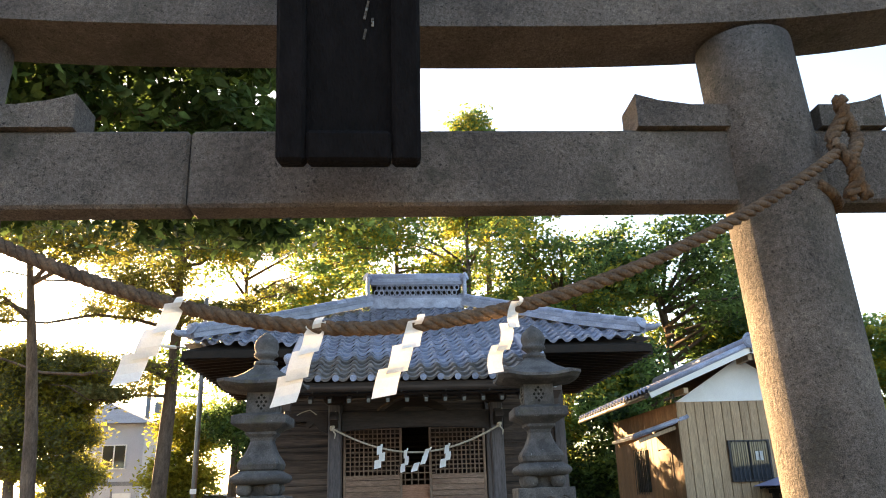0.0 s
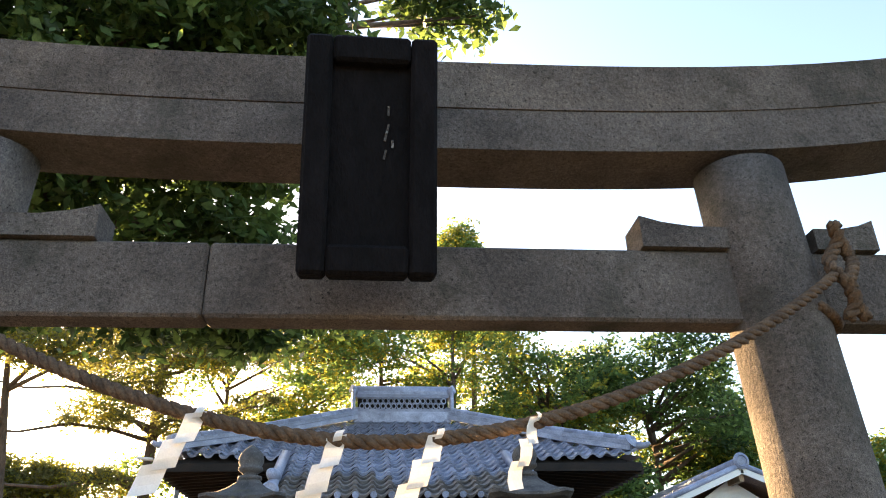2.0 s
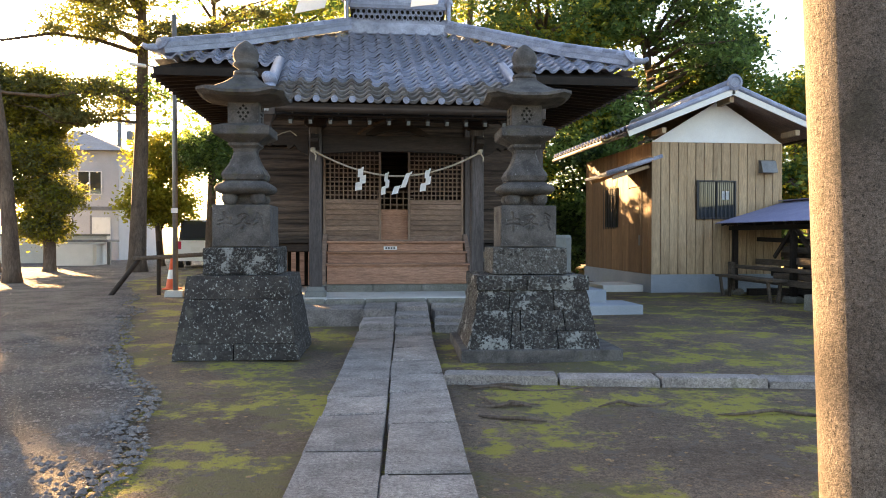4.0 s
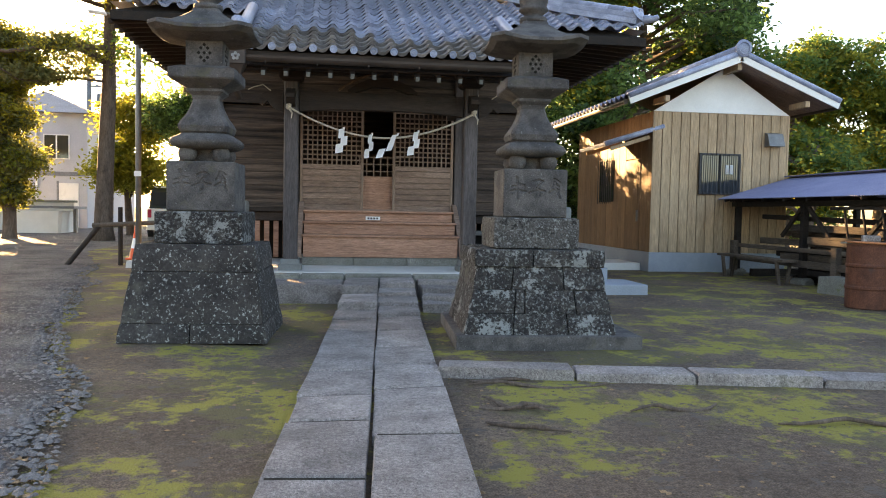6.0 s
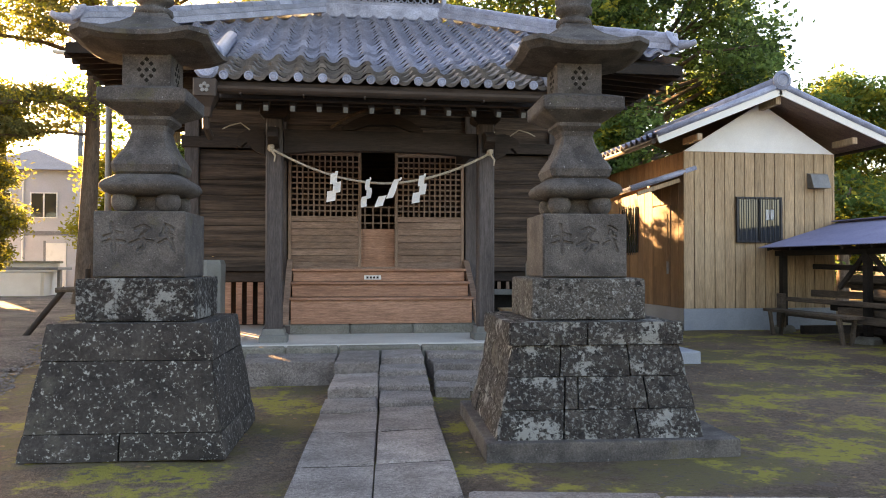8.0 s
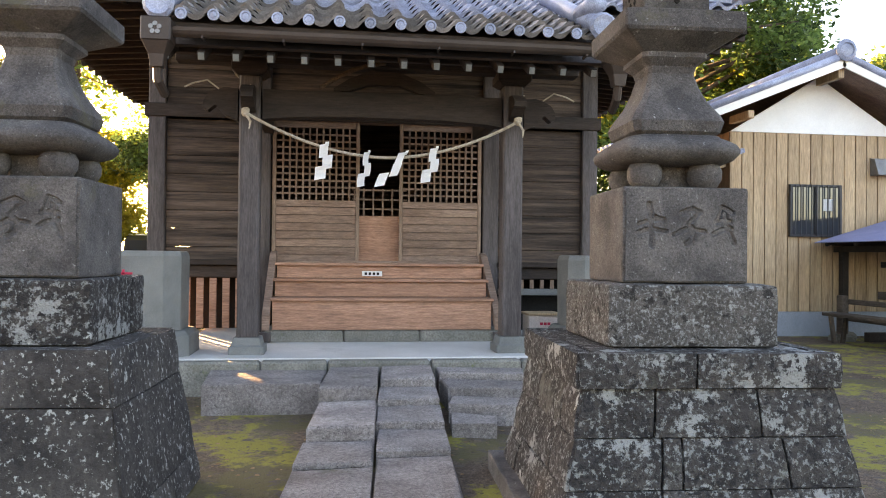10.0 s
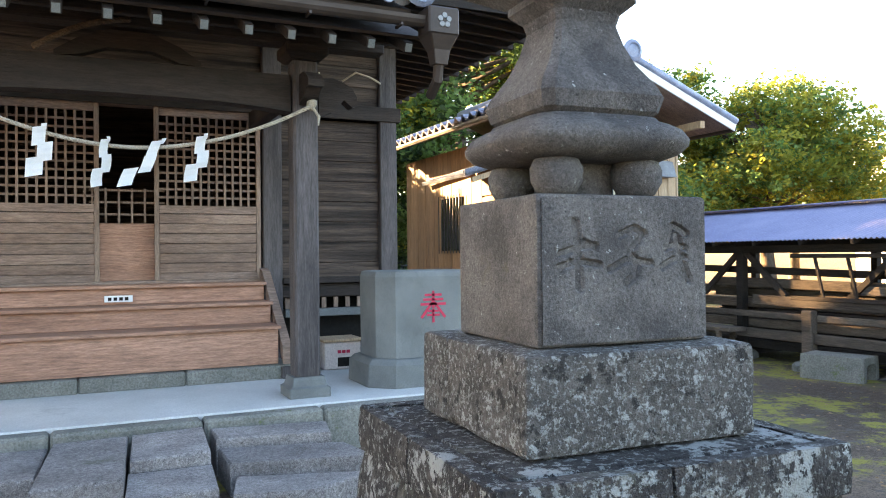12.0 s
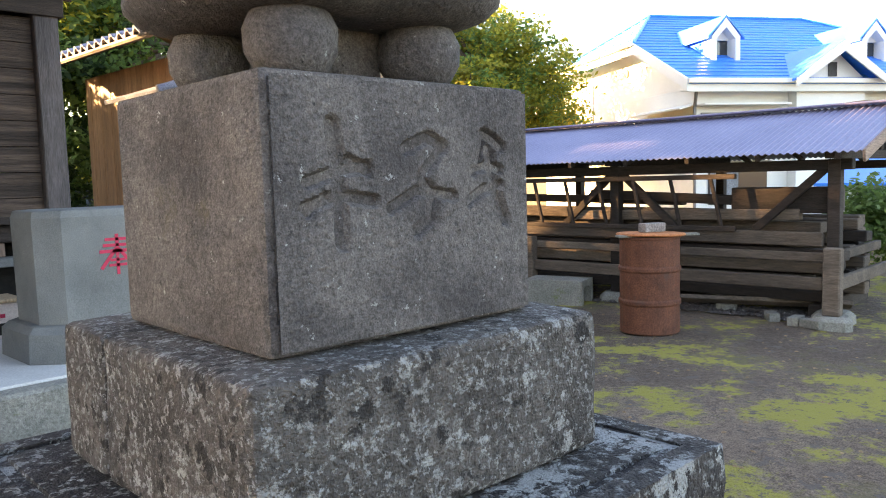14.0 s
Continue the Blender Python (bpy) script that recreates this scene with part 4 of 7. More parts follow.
tv, tf = tile_mesh()
tile_old = bpy.data.meshes.new("tile")
tile_old.from_pydata(tv, [], tf)
tile_old.materials.append(M_TILEOLD)
tile_new = tile_old.copy()
tile_new.materials[0] = M_TILE
ROW, COL = 0.236 * math.cos(math.atan(SL)), 0.262
ANG = math.degrees(math.atan(SL))
rest_v, rest_f, placed = [], [], []
r_ = random.Random(9)
row = 0
y = PY
while y < RIDGE_Y - 0.1:
    if y < EY:
        x0, x1 = PXL, PXR
    else:
        u = (y - EY) / (RIDGE_Y - EY)
        x0, x1 = EL + (RL - EL) * u + 0.02, ER + (RR - ER) * u - 0.02
    k0 = math.ceil((x0 - EX) / COL)
    k1 = math.floor((x1 - EX) / COL)
    for k in range(k0, k1 + 1):
        x = EX + k * COL
        m_ = pose(x + r_.uniform(-0.004, 0.004), y, roof_z(x, y) + r_.uniform(-0.004, 0.004), ANG + r_.uniform(-0.6, 0.6), r_.uniform(-1, 1), r_.uniform(-0.7, 0.7))
        if y < EY + 0.45 and len(placed) < 300:
            placed.append((m_, tile_old if row + 1.4 * math.sin(x * 2.3) < 3.6 else tile_new))
        else:
            b = len(rest_v)
            rest_v += [m_ @ Vector(p) for p in tv]
            rest_f += [tuple(i + b for i in q) for q in tf]
    y += ROW
    row += 1
tag_rest = raw("upper_tiles", rest_v, rest_f, M_TILE, roof)
tagged(tag_rest, kind="stuff")
# side slopes
for s, ex, rx in ((-1, EL, RL), (1, ER, RR)):
    sv, sf = [], []
    for j in range(14):
        for e in (0, 1):
            u = (j + e * 1.02) / 14
            x = ex + (rx - ex) * u
            half = (back_y - EY) / 2 * (1 - u)
            zz = roof_z(ex, EY) - 0.13 * (1 - u) + (RZ - roof_z(ex, EY) + 0.13) * u + (0.06 if e == 0 else 0.025)
            sv += [(x, RIDGE_Y - half, zz), (x, RIDGE_Y + half, zz)]
        b = 4 * j
        sf.append((b, b + 1, b + 3, b + 2))
    raw("side_slope_tiles", sv, sf, M_TILE, roof)


def ridge_run(name, a, b, w, h, caps):
    """A stacked tile ridge from a to b with a round cap row."""
    a, b = Vector(a), Vector(b)
    dvec = b - a
    ln = dvec.length
    q = dvec.to_track_quat("Y", "Z").to_matrix().to_4x4()
    M = Matrix.Translation(a) @ q
    rd = part(name, bmbox(w, ln, h * 0.34, 0.006), M_TILE, roof, m=M @ pose(0, ln / 2, h * 0.17))
    part("ridge_course", bmbox(w * 0.84, ln, h * 0.3, 0.006), M_TILE, rd, m=M @ pose(0, ln / 2, h * 0.5))
    n = max(2, int(ln / 0.27))
    me = None
    for k in range(n):
        P = M @ pose(0, ln * k / n, h * 0.66)
        if me is None:
            bm = ring_solid([[(w * 0.36 * sc * math.cos(math.pi * i / 7), yy, w * 0.36 * sc * math.sin(math.pi * i / 7)) for i in range(8)] for yy, sc in ((0, 1.06), (ln / n * 1.02, 0.96))])
            ob = part("ridge_cap", bm, M_TILE, rd, m=P)
            me = ob.data
        else:
            link("ridge_cap", me, rd, m=P)
    return rd


for c, e in (((EL, EY), (RL, RIDGE_Y)), ((ER, EY), (RR, RIDGE_Y))):
    s = -1 if c[0] < 0 else 1
    z0 = roof_z(c[0], c[1])
    mid = (c[0] + (e[0] - c[0]) * 0.35, c[1] + (e[1] - c[1]) * 0.35)
    zm = RZ - (RIDGE_Y - mid[1]) * SL
    ridge_run("hip_ridge", (c[0] - s * 0.12, c[1] + 0.08, z0 + 0.03), (mid[0], mid[1], zm + 0.05), 0.25, 0.27, 1)
    ridge_run("hip_ridge", (mid[0], mid[1], zm + 0.05), (e[0], e[1], RZ + 0.05), 0.25, 0.27, 1)
    horn = part("corner_ornament", tube([(c[0] - s * 0.35, c[1] + 0.3, z0 + 0.1), (c[0], c[1], z0 + 0.12), (c[0] + s * 0.08, c[1] - 0.08, z0 + 0.11), (c[0] + s * 0.14, c[1] - 0.13, z0 + 0.14)], [0.08, 0.07, 0.05, 0.035], 10), M_TILE, roof, "upturned corner tile", smooth=True)
    part("demon_tile", lathe([(0.02, 0), (0.13, 0.0), (0.15, 0.03), (0.1, 0.06), (0.04, 0.07)], 14), M_TILE, roof, "round ornamental end tile", pose(c[0] - s * 0.14, c[1] + 0.06, z0 + 0.2, 60, 0, s * 35))
# main ridge with its patterned band
mr = bx("main_ridge", RL - 0.12, RR + 0.12, RIDGE_Y - 0.2, RIDGE_Y + 0.2, RZ - 0.05, RZ + 0.14, M_TILE, roof, 0.012)
bx("ridge_course", RL - 0.05, RR + 0.05, RIDGE_Y - 0.15, RIDGE_Y + 0.15, RZ + 0.142, RZ + 0.20, M_TILE, mr, 0.006)
# near-black core paints the shade seen through the ring pattern
bx("ridge_core", RL - 0.05, RR + 0.05, RIDGE_Y - 0.09, RIDGE_Y + 0.09, RZ + 0.2, RZ + 0.38, M_DARK, mr, 0)
ring_me = None
for k in range(16):
    x = RL + 0.04 + 0.114 * k
    for dz in (0.0, 0.09):
        P = pose(x + (0.057 if dz else 0), RIDGE_Y - 0.13, RZ + 0.245 + dz, 90, 0, 0)
        if ring_me is None:
            bm = bmesh.new()
            outer = [[(r0 * math.cos(2 * math.pi * i / 12), r0 * math.sin(2 * math.pi * i / 12), zz) for i in range(12)] for r0, zz in ((0.056, 0), (0.056, 0.04), (0.038, 0.04), (0.038, 0))]
            rows = [[bm.verts.new(p) for p in rr] for rr in outer]
            for a, b in zip(rows, rows[1:] + rows[:1]):
                for i in range(12):
                    bm.faces.new((a[i], a[(i + 1) % 12], b[(i + 1) % 12], b[i]))
            ob = part("ridge_ring", bm, M_TILE, mr, m=P)
            ring_me = ob.data
        else:
            link("ridge_ring", ring_me, mr, m=P)
bx("ridge_course", RL - 0.08, RR + 0.08, RIDGE_Y - 0.18, RIDGE_Y + 0.18, RZ + 0.385, RZ + 0.45, M_TILE, mr, 0.006)
bx("ridge_course", RL - 0.05, RR + 0.05, RIDGE_Y - 0.14, RIDGE_Y + 0.14, RZ + 0.452, RZ + 0.51, M_TILE, mr, 0.006)
part("ridge_cap_row", tube([(RL - 0.1, RIDGE_Y, RZ + 0.53), (RR + 0.1, RIDGE_Y, RZ + 0.53)], 0.1, 12), M_TILE, mr, smooth=True)
for x, s in ((RL - 0.14, -1), (RR + 0.14, 1)):
    part("ridge_end_tile", bmbox(0.08, 0.46, 0.5, 0.03, 2), M_TILE, mr, "ornamental ridge end tile", pose(x, RIDGE_Y, RZ + 0.28))
    part("ridge_end_boss", tube([(x - 0.05 * s, RIDGE_Y - 0.05, RZ + 0.5), (x + 0.06 * s, RIDGE_Y - 0.12, RZ + 0.56)], 0.08, 10), M_TILE, mr)
mr.matrix_basis = mr.matrix_basis @ Matrix.Diagonal((1, 1, 1.25, 1))
# portico verge ridges and eave discs
for x, s in ((PXL + 0.02, -1), (PXR - 0.02, 1)):
    part("verge_ridge", tube([(x, PY - 0.04, roof_z(EX, PY) + 0.09), (x, 12.6, roof_z(EX, 12.6) + 0.09), (x, EY, roof_z(EX, EY) + 0.09)], 0.085, 12), M_TILE, roof, smooth=True)
    part("verge_end_tile", lathe([(0.12, 0), (0.13, 0.02), (0.1, 0.05), (0.06, 0.04)], 14), M_TILE, roof, "round verge end tile", pose(x, PY - 0.03, roof_z(EX, PY) + 0.09, 90, 0, 0))
    part("verge_finial", tube([(x, PY + 0.55, roof_z(EX, PY + 0.55) + 0.12), (x, PY + 0.3, roof_z(EX, PY + 0.3) + 0.22), (x + s * 0.02, PY + 0.12, roof_z(EX, PY) + 0.36)], [0.1, 0.1, 0.075], 10), M_TILE, roof, "ornamental verge tile", smooth=True)
disc = None
for k in range(-8, 9):
    x = EX + k * COL + 0.10
    if PXL + 0.1 < x < PXR - 0.1:
        P = pose(x, PY - 0.012, roof_z(EX, PY) + 0.022, 90, 0, 0)
        if disc is None:
            disc = part("eave_disc", lathe([(0.05, 0), (0.05, 0.02), (0.036, 0.022), (0.03, 0.014), (0.012, 0.02)], 12), M_TILE, roof, m=P).data
        else:
            link("eave_disc", disc, roof, m=P)
gut = thing("eave_gutter", EX, PY, 3.0, "dark brown metal gutter with patterned collector boxes", "gutter")
half = [[(xx, PY - 0.04 + 0.055 * math.cos(math.pi + math.pi * i / 8), 3.135 + 0.075 * math.sin(math.pi + math.pi * i / 8)) for i in range(9)] + [(xx, PY + 0.005, 3.135), (xx, PY - 0.04, 3.075), (xx, PY - 0.085, 3.135)] for xx in (-1.66, 2.32)]
part("channel", ring_solid(half), M_GUTTER, gut)
for x in (-1.56, 2.40):
    bxp = bx("collector_box", x - 0.12, x + 0.12, PY - 0.15, PY + 0.06, 3.0, 3.2, M_GUTTER, gut, 0.012)
    for a in range(5):
        part("blossom_petal", lathe([(0.022, 0), (0.02, 0.008)], 8), M_STEEL, bxp, "silver blossom emblem", pose(x + 0.035 * math.cos(a * 1.2566 + 1.57), PY - 0.151, 3.1 + 0.035 * math.sin(a * 1.2566 + 1.57), 90, 0, 0))
    part("funnel", squares([(0.05, 2.8), (0.065, 2.9), (0.11, 2.998)], 0.1), M_GUTTER, gut, m=pose(x, PY - 0.045, 0))
    part("downpipe", tube([(x, PY - 0.045, 2.82), (x, PY - 0.02, 2.7), (x + 0.02, PY + 0.15, 2.62)], 0.04, 8), M_GUTTER, gut)
for k in range(6):
    x = -1.2 + 0.66 * k
    bx("gutter_bracket", x - 0.008, x + 0.008, PY - 0.09, PY + 0.03, 3.05, 3.07, M_GUTTER, gut, 0)

# rope and papers in the portico
r2 = thing("portico_rope", 0.37, 12.45, 2.2, "pale straw rope with white paper streamers hung between portico posts", "rope")


def sag2(u):
    c = 2 * u - 1
    return (-0.98 + 2.7 * u, 12.46, 2.215 + 0.41 * abs(c) ** 1.9)


part("rope", twisted_rope(sag2, 0.015, 40, 300), M_ROPE2, r2, smooth=True)
for x in (-0.95, 1.69):
    part("knot", lathe([(0.01, -0.06), (0.035, -0.04), (0.04, 0), (0.03, 0.05), (0.008, 0.07)], 10), M_ROPE2, r2, m=pose(x, 12.47, 2.63, 10, 15, 0), smooth=True)
    part("tail", tube([(x, 12.46, 2.68), (x + 0.03, 12.44, 2.78), (x + 0.05, 12.43, 2.87)], [0.014, 0.012, 0.006], 6), M_ROPE2, r2)
    part("tail", tube([(x, 12.46, 2.6), (x + 0.05, 12.44, 2.52), (x + 0.04, 12.43, 2.45)], [0.014, 0.012, 0.006], 6), M_ROPE2, r2)
for x, dr, yw in ((-0.18, -0.04, 0), (0.22, -0.09, 45), (0.59, -0.26, 20), (0.88, -0.10, 20)):
    u = (x + 0.98) / 2.7
    shide("paper_streamer", (x, 12.43, sag2(u)[2] + 0.06), 0.10, 0.37, M_PAPER, r2, (dr, 0.0), yw, 0.5)

# ---- platform, slabs, pedestals ----
platform = thing("hall_platform", CX, 13.4, 0, "raised pale concrete platform with a mossy stone kerb", "platform", kind="structure")
bx("platform_top", -1.75, 2.95, 12.25, 19.8, -0.05, 0.31, M_CONC, platform, 0.01)
cuts = (-1.75, -0.75, -0.15, 0.80, 1.66, 2.95)
for a, b in zip(cuts, cuts[1:]):
    bx("kerb_stone", a + 0.004, b - 0.004, 12.08, 12.248, -0.05, 0.30, M_KERB, platform, 0.02, rough=0.006)
flags = thing("broken_flagstones", 0.4, 11.5, 0, "cracked tilted flagstones beside the path before the platform", "flagstones", kind="structure")
for k, (q, z) in enumerate((([(-1.12, 11.28), (-0.19, 11.3), (-0.155, 12.04), (-1.17, 12.02)], 0.235), ([(0.83, 11.72), (1.55, 11.55), (1.62, 11.9), (0.84, 12.05)], 0.25), ([(0.84, 11.25), (1.68, 11.05), (1.6, 11.42), (0.83, 11.66)], 0.20), ([(0.78, 10.8), (1.2, 10.68), (1.62, 10.88), (0.86, 11.16)], 0.15), ([(0.74, 10.35), (1.05, 10.3), (1.1, 10.55), (0.78, 10.7)], 0.10))):
    slab("flagstone", q, -0.05, z, M_SLAB, flags, k + 9)


def oblong(profile, stretch):
    bm = squares(profile, 0.4)
    for v in bm.verts:
        v.co.x += stretch if v.co.x > 0 else -stretch
    return bm


def pedestal(x, y):
    p = thing("stone_pedestal", x, y, 0, "plain rounded granite pedestal with a red painted character", "pedestal", "pedestals beside the platform")
    part("foot", oblong([(0.46, -0.03), (0.46, 0.02), (0.44, 0.50), (0.40, 0.54), (0.38, 0.545)], 0.13), M_GRANITE, p, m=pose(x, y, 0))
    part("column", oblong([(0.33, 0.546), (0.335, 1.24), (0.32, 1.285), (0.30, 1.29)], 0.15), M_GRANITE, p, m=pose(x, y, 0))
    P = pose(x, y - 0.337, 0.98)
    for w_, h_, dx, dz, an in ((0.16, 0.02, 0, 0.10, 0), (0.19, 0.02, 0, 0.06, 0), (0.24, 0.022, 0, 0.02, 0), (0.022, 0.15, 0, 0.06, 0), (0.022, 0.17, -0.06, -0.03, 38), (0.022, 0.17, 0.06, -0.03, -38), (0.10, 0.018, 0, -0.04, 0), (0.12, 0.018, 0, -0.075, 0), (0.02, 0.12, 0, -0.08, 0)):
        part("painted_stroke", bmbox(w_, 0.004, h_, 0), M_RED, p, "red painted stroke", P @ pose(dx, 0, dz, 0, an, 0))
    return p


pedestal(-2.01, 12.72)
pedestal(2.80, 12.98)

# ---- small wooden shed ----
shed = thing("wooden_shed", 7.93, 19.5, 0, "small shrine office clad in pale vertical cedar boards", "shed")
SX0, SX1, SY0, SY1 = 6.38, 9.48, 17.0, 22.0
bx("foundation", SX0 - 0.02, SX1 + 0.02, SY0 - 0.02, SY1, -0.1, 0.40, M_FOOT, shed, 0.008, "blue-grey painted concrete footing")
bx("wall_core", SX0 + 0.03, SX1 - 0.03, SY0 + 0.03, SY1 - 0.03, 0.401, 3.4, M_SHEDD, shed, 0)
n = 15
for k in range(n):
    a = SX0 + (SX1 - SX0) * k / n
    bx("board", a + 0.007, a + (SX1 - SX0) / n - 0.007, SY0 - 0.0 - 0.004 * (k % 2), SY0 + 0.028, 0.402, 3.40, M_SHEDW, shed, 0.004)
# same cedar as the front, browner to put this side's shade into the boards
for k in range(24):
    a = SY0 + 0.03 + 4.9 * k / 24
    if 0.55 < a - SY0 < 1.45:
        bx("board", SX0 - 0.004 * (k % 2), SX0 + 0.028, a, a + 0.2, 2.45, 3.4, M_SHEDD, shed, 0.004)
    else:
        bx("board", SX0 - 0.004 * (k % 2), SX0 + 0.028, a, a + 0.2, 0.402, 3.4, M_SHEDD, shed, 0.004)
for x in (SX0 - 0.01, SX1 - 0.03):
    bx("corner_board", x, x + 0.04, SY0 - 0.018, SY0 - 0.006, 0.402, 3.4, M_SHEDW, shed, 0.002)
RXs, RZs = 7.96, 4.50
raw("gable_wall", [(SX0, SY0 - 0.01, 3.402), (SX1, SY0 - 0.01, 3.402), (RXs, SY0 - 0.01, 4.36), (SX0, SY0 + 0.05, 3.402), (SX1, SY0 + 0.05, 3.402), (RXs, SY0 + 0.05, 4.36)], [(0, 1, 2), (5, 4, 3), (0, 3, 4, 1), (1, 4, 5, 2), (2, 5, 3, 0)], M_PLASTER, shed, "white plastered gable")
for s, xe in ((-1, 5.55), (1, 10.2)):
    ze = RZs - abs(xe - RXs) * 0.40
    ang = math.degrees(math.atan(0.40))
    ln = math.hypot(xe - RXs, RZs - ze)
    P = pose((xe + RXs) / 2, (16.35 + 22.4) / 2, (RZs + ze) / 2, 0, ang * s, 0)
    sl = part("roof_slope", bmbox(ln, 6.05, 0.06, 0.004), M_DOOR, shed, m=P @ pose(0, 0, -0.03))
    if s < 0:
        me_v, me_f = [], []
        for j in range(9):
            for i in range(23):
                b = len(me_v)
                m_ = P @ pose(-ln / 2 + ln * j / 9 + 0.0, -3.0 + 0.262 * i + 0.13, 0.03, 0, 0, -90)
                me_v += [m_ @ Vector(p) for p in tv]
                me_f += [tuple(q + b for q in f_) for f_ in tf]
        tagged(raw("roof_tiles", me_v, me_f, M_TILE, shed), kind="stuff")
    else:
        me_v, me_f = [], []
        for j in range(9):
            for i in range(23):
                b = len(me_v)
                m_ = P @ pose(ln / 2 - ln * j / 9, -3.0 + 0.262 * i + 0.13, 0.03, 0, 0, 90)
                me_v += [m_ @ Vector(p) for p in tv]
                me_f += [tuple(q + b for q in f_) for f_ in tf]
        tagged(raw("roof_tiles", me_v, me_f, M_TILE, shed), kind="stuff")
    part("barge_board", bmbox(ln, 0.03, 0.16, 0.004), M_HOUSEW, shed, "white barge board", P @ pose(0, -3.04, -0.04))
    bx("purlin_end", RXs + s * 1.55 - 0.05, RXs + s * 1.55 + 0.05, 16.4, 17.0, 3.52, 3.64, M_SHEDW, shed, 0.004)
    part("barge_tile", tube([(RXs, 16.33, RZs + 0.07), (xe, 16.33, ze + 0.06)], 0.06, 10), M_TILE, shed, smooth=True)
    part("eave_gutter", tube([(xe + s * 0.03, 16.4, ze - 0.06), (xe + s * 0.03, 22.3, ze - 0.06)], 0.05, 8), M_GUTTER, shed)
bx("purlin_end", RXs - 0.05, RXs + 0.05, 16.4, 17.0, 4.22, 4.36, M_SHEDW, shed, 0.004)
part("ridge_tiles", tube([(RXs, 16.3, RZs + 0.12), (RXs, 22.4, RZs + 0.12)], 0.12, 12), M_TILE, shed, smooth=True)
part("ridge_end_tile", lathe([(0.17, 0), (0.18, 0.03), (0.12, 0.06), (0.1, 0.04), (0.04, 0.05)], 16), M_TILE, shed, "round scrolled ridge end tile", pose(RXs, 16.3, RZs + 0.14, 90, 0, 0))
win = bx("window", 7.46, 8.32, 16.955, 16.99, 1.70, 2.50, M_GLASS, shed, 0.004, "barred window with frosted glass")
for a, b, c, d_ in ((7.42, 8.36, 1.66, 1.70), (7.42, 8.36, 2.50, 2.54), (7.42, 7.46, 1.70, 2.50), (8.32, 8.36, 1.70, 2.50), (7.87, 7.91, 1.70, 2.50)):
    bx("window_frame", a, b, 16.93, 16.99, c, d_, M_IRON, win, 0.003)
for k in range(9):
    x = 7.50 + 0.0975 * k
    bx("bar", x - 0.008, x + 0.008, 16.90, 16.916, 1.67, 2.53, M_IRON, win, 0)
bx("window_notice", 8.02, 8.2, 16.949, 16.953, 2.1, 2.3, M_PAPER, win, 0)
vent = raw("vent_hood", [(8.92, 16.99, 2.72), (9.28, 16.99, 2.72), (9.28, 16.99, 3.02), (8.92, 16.99, 3.02), (8.92, 16.78, 2.72), (9.28, 16.78, 2.72), (9.28, 16.88, 2.99), (8.92, 16.88, 2.99)], [(0, 1, 2, 3), (7, 6, 5, 4), (4, 5, 1, 0), (5, 6, 2, 1), (6, 7, 3, 2), (7, 4, 0, 3)], M_STEEL, shed, "steel range hood vent")
dr = bx("door", SX0 - 0.02, SX0 + 0.02, SY0 + 0.58, SY0 + 1.42, 0.42, 2.42, M_SHEDD, shed, 0.006, "dark brown plank door")
bx("door_panel", SX0 - 0.03, SX0 - 0.021, SY0 + 0.68, SY0 + 1.32, 1.2, 2.25, M_SHEDD, dr, 0)
bx("handle", SX0 - 0.06, SX0 - 0.022, SY0 + 0.64, SY0 + 0.67, 1.05, 1.3, M_STEEL, dr, 0.004)
hood = part("door_hood", bmbox(1.1, 1.7, 0.06, 0.006), M_TILE, shed, "small tiled hood over the door", pose(SX0 - 0.5, SY0 + 0.9, 2.82, 0, -18, 0))
part("hood_verge", tube([(SX0 + 0.25, SY0 + 0.03, 3.09), (SX0 - 1.05, SY0 + 0.03, 2.68)], 0.055, 10), M_TILE, hood, smooth=True)
for y in (SY0 + 0.12, SY0 + 1.66):
    part("hood_bracket", bmbox(0.9, 0.06, 0.08, 0.004), M_SHEDW, hood, m=pose(SX0 - 0.46, y, 2.72, 0, -18, 0))
lw = bx("side_window", SX0 - 0.03, SX0 - 0.005, SY0 + 2.2, SY0 + 3.1, 1.5, 2.5, M_GLASS, shed, 0.003, "barred side window")
for k in range(8):
    bx("bar", SX0 - 0.09, SX0 - 0.075, SY0 + 2.2 + 0.128 * k, SY0 + 2.216 + 0.128 * k, 1.45, 2.55, M_IRON, lw, 0)
bx("door_step", SX0 - 1.0, SX0 - 0.03, SY0 + 0.4, SY0 + 1.7, -0.05, 0.14, M_CONC, shed, 0.01, "concrete door step")
stepb = thing("concrete_steps", 4.1, 13.2, 0, "two low pale concrete steps beside the platform", "steps")
bx("step", 3.45, 4.36, 12.32, 13.3, -0.05, 0.15, M_FOOT, stepb, 0.012)
bx("step", 3.38, 3.92, 12.85, 14.2, 0.0, 0.36, M_FOOT, stepb, 0.012)

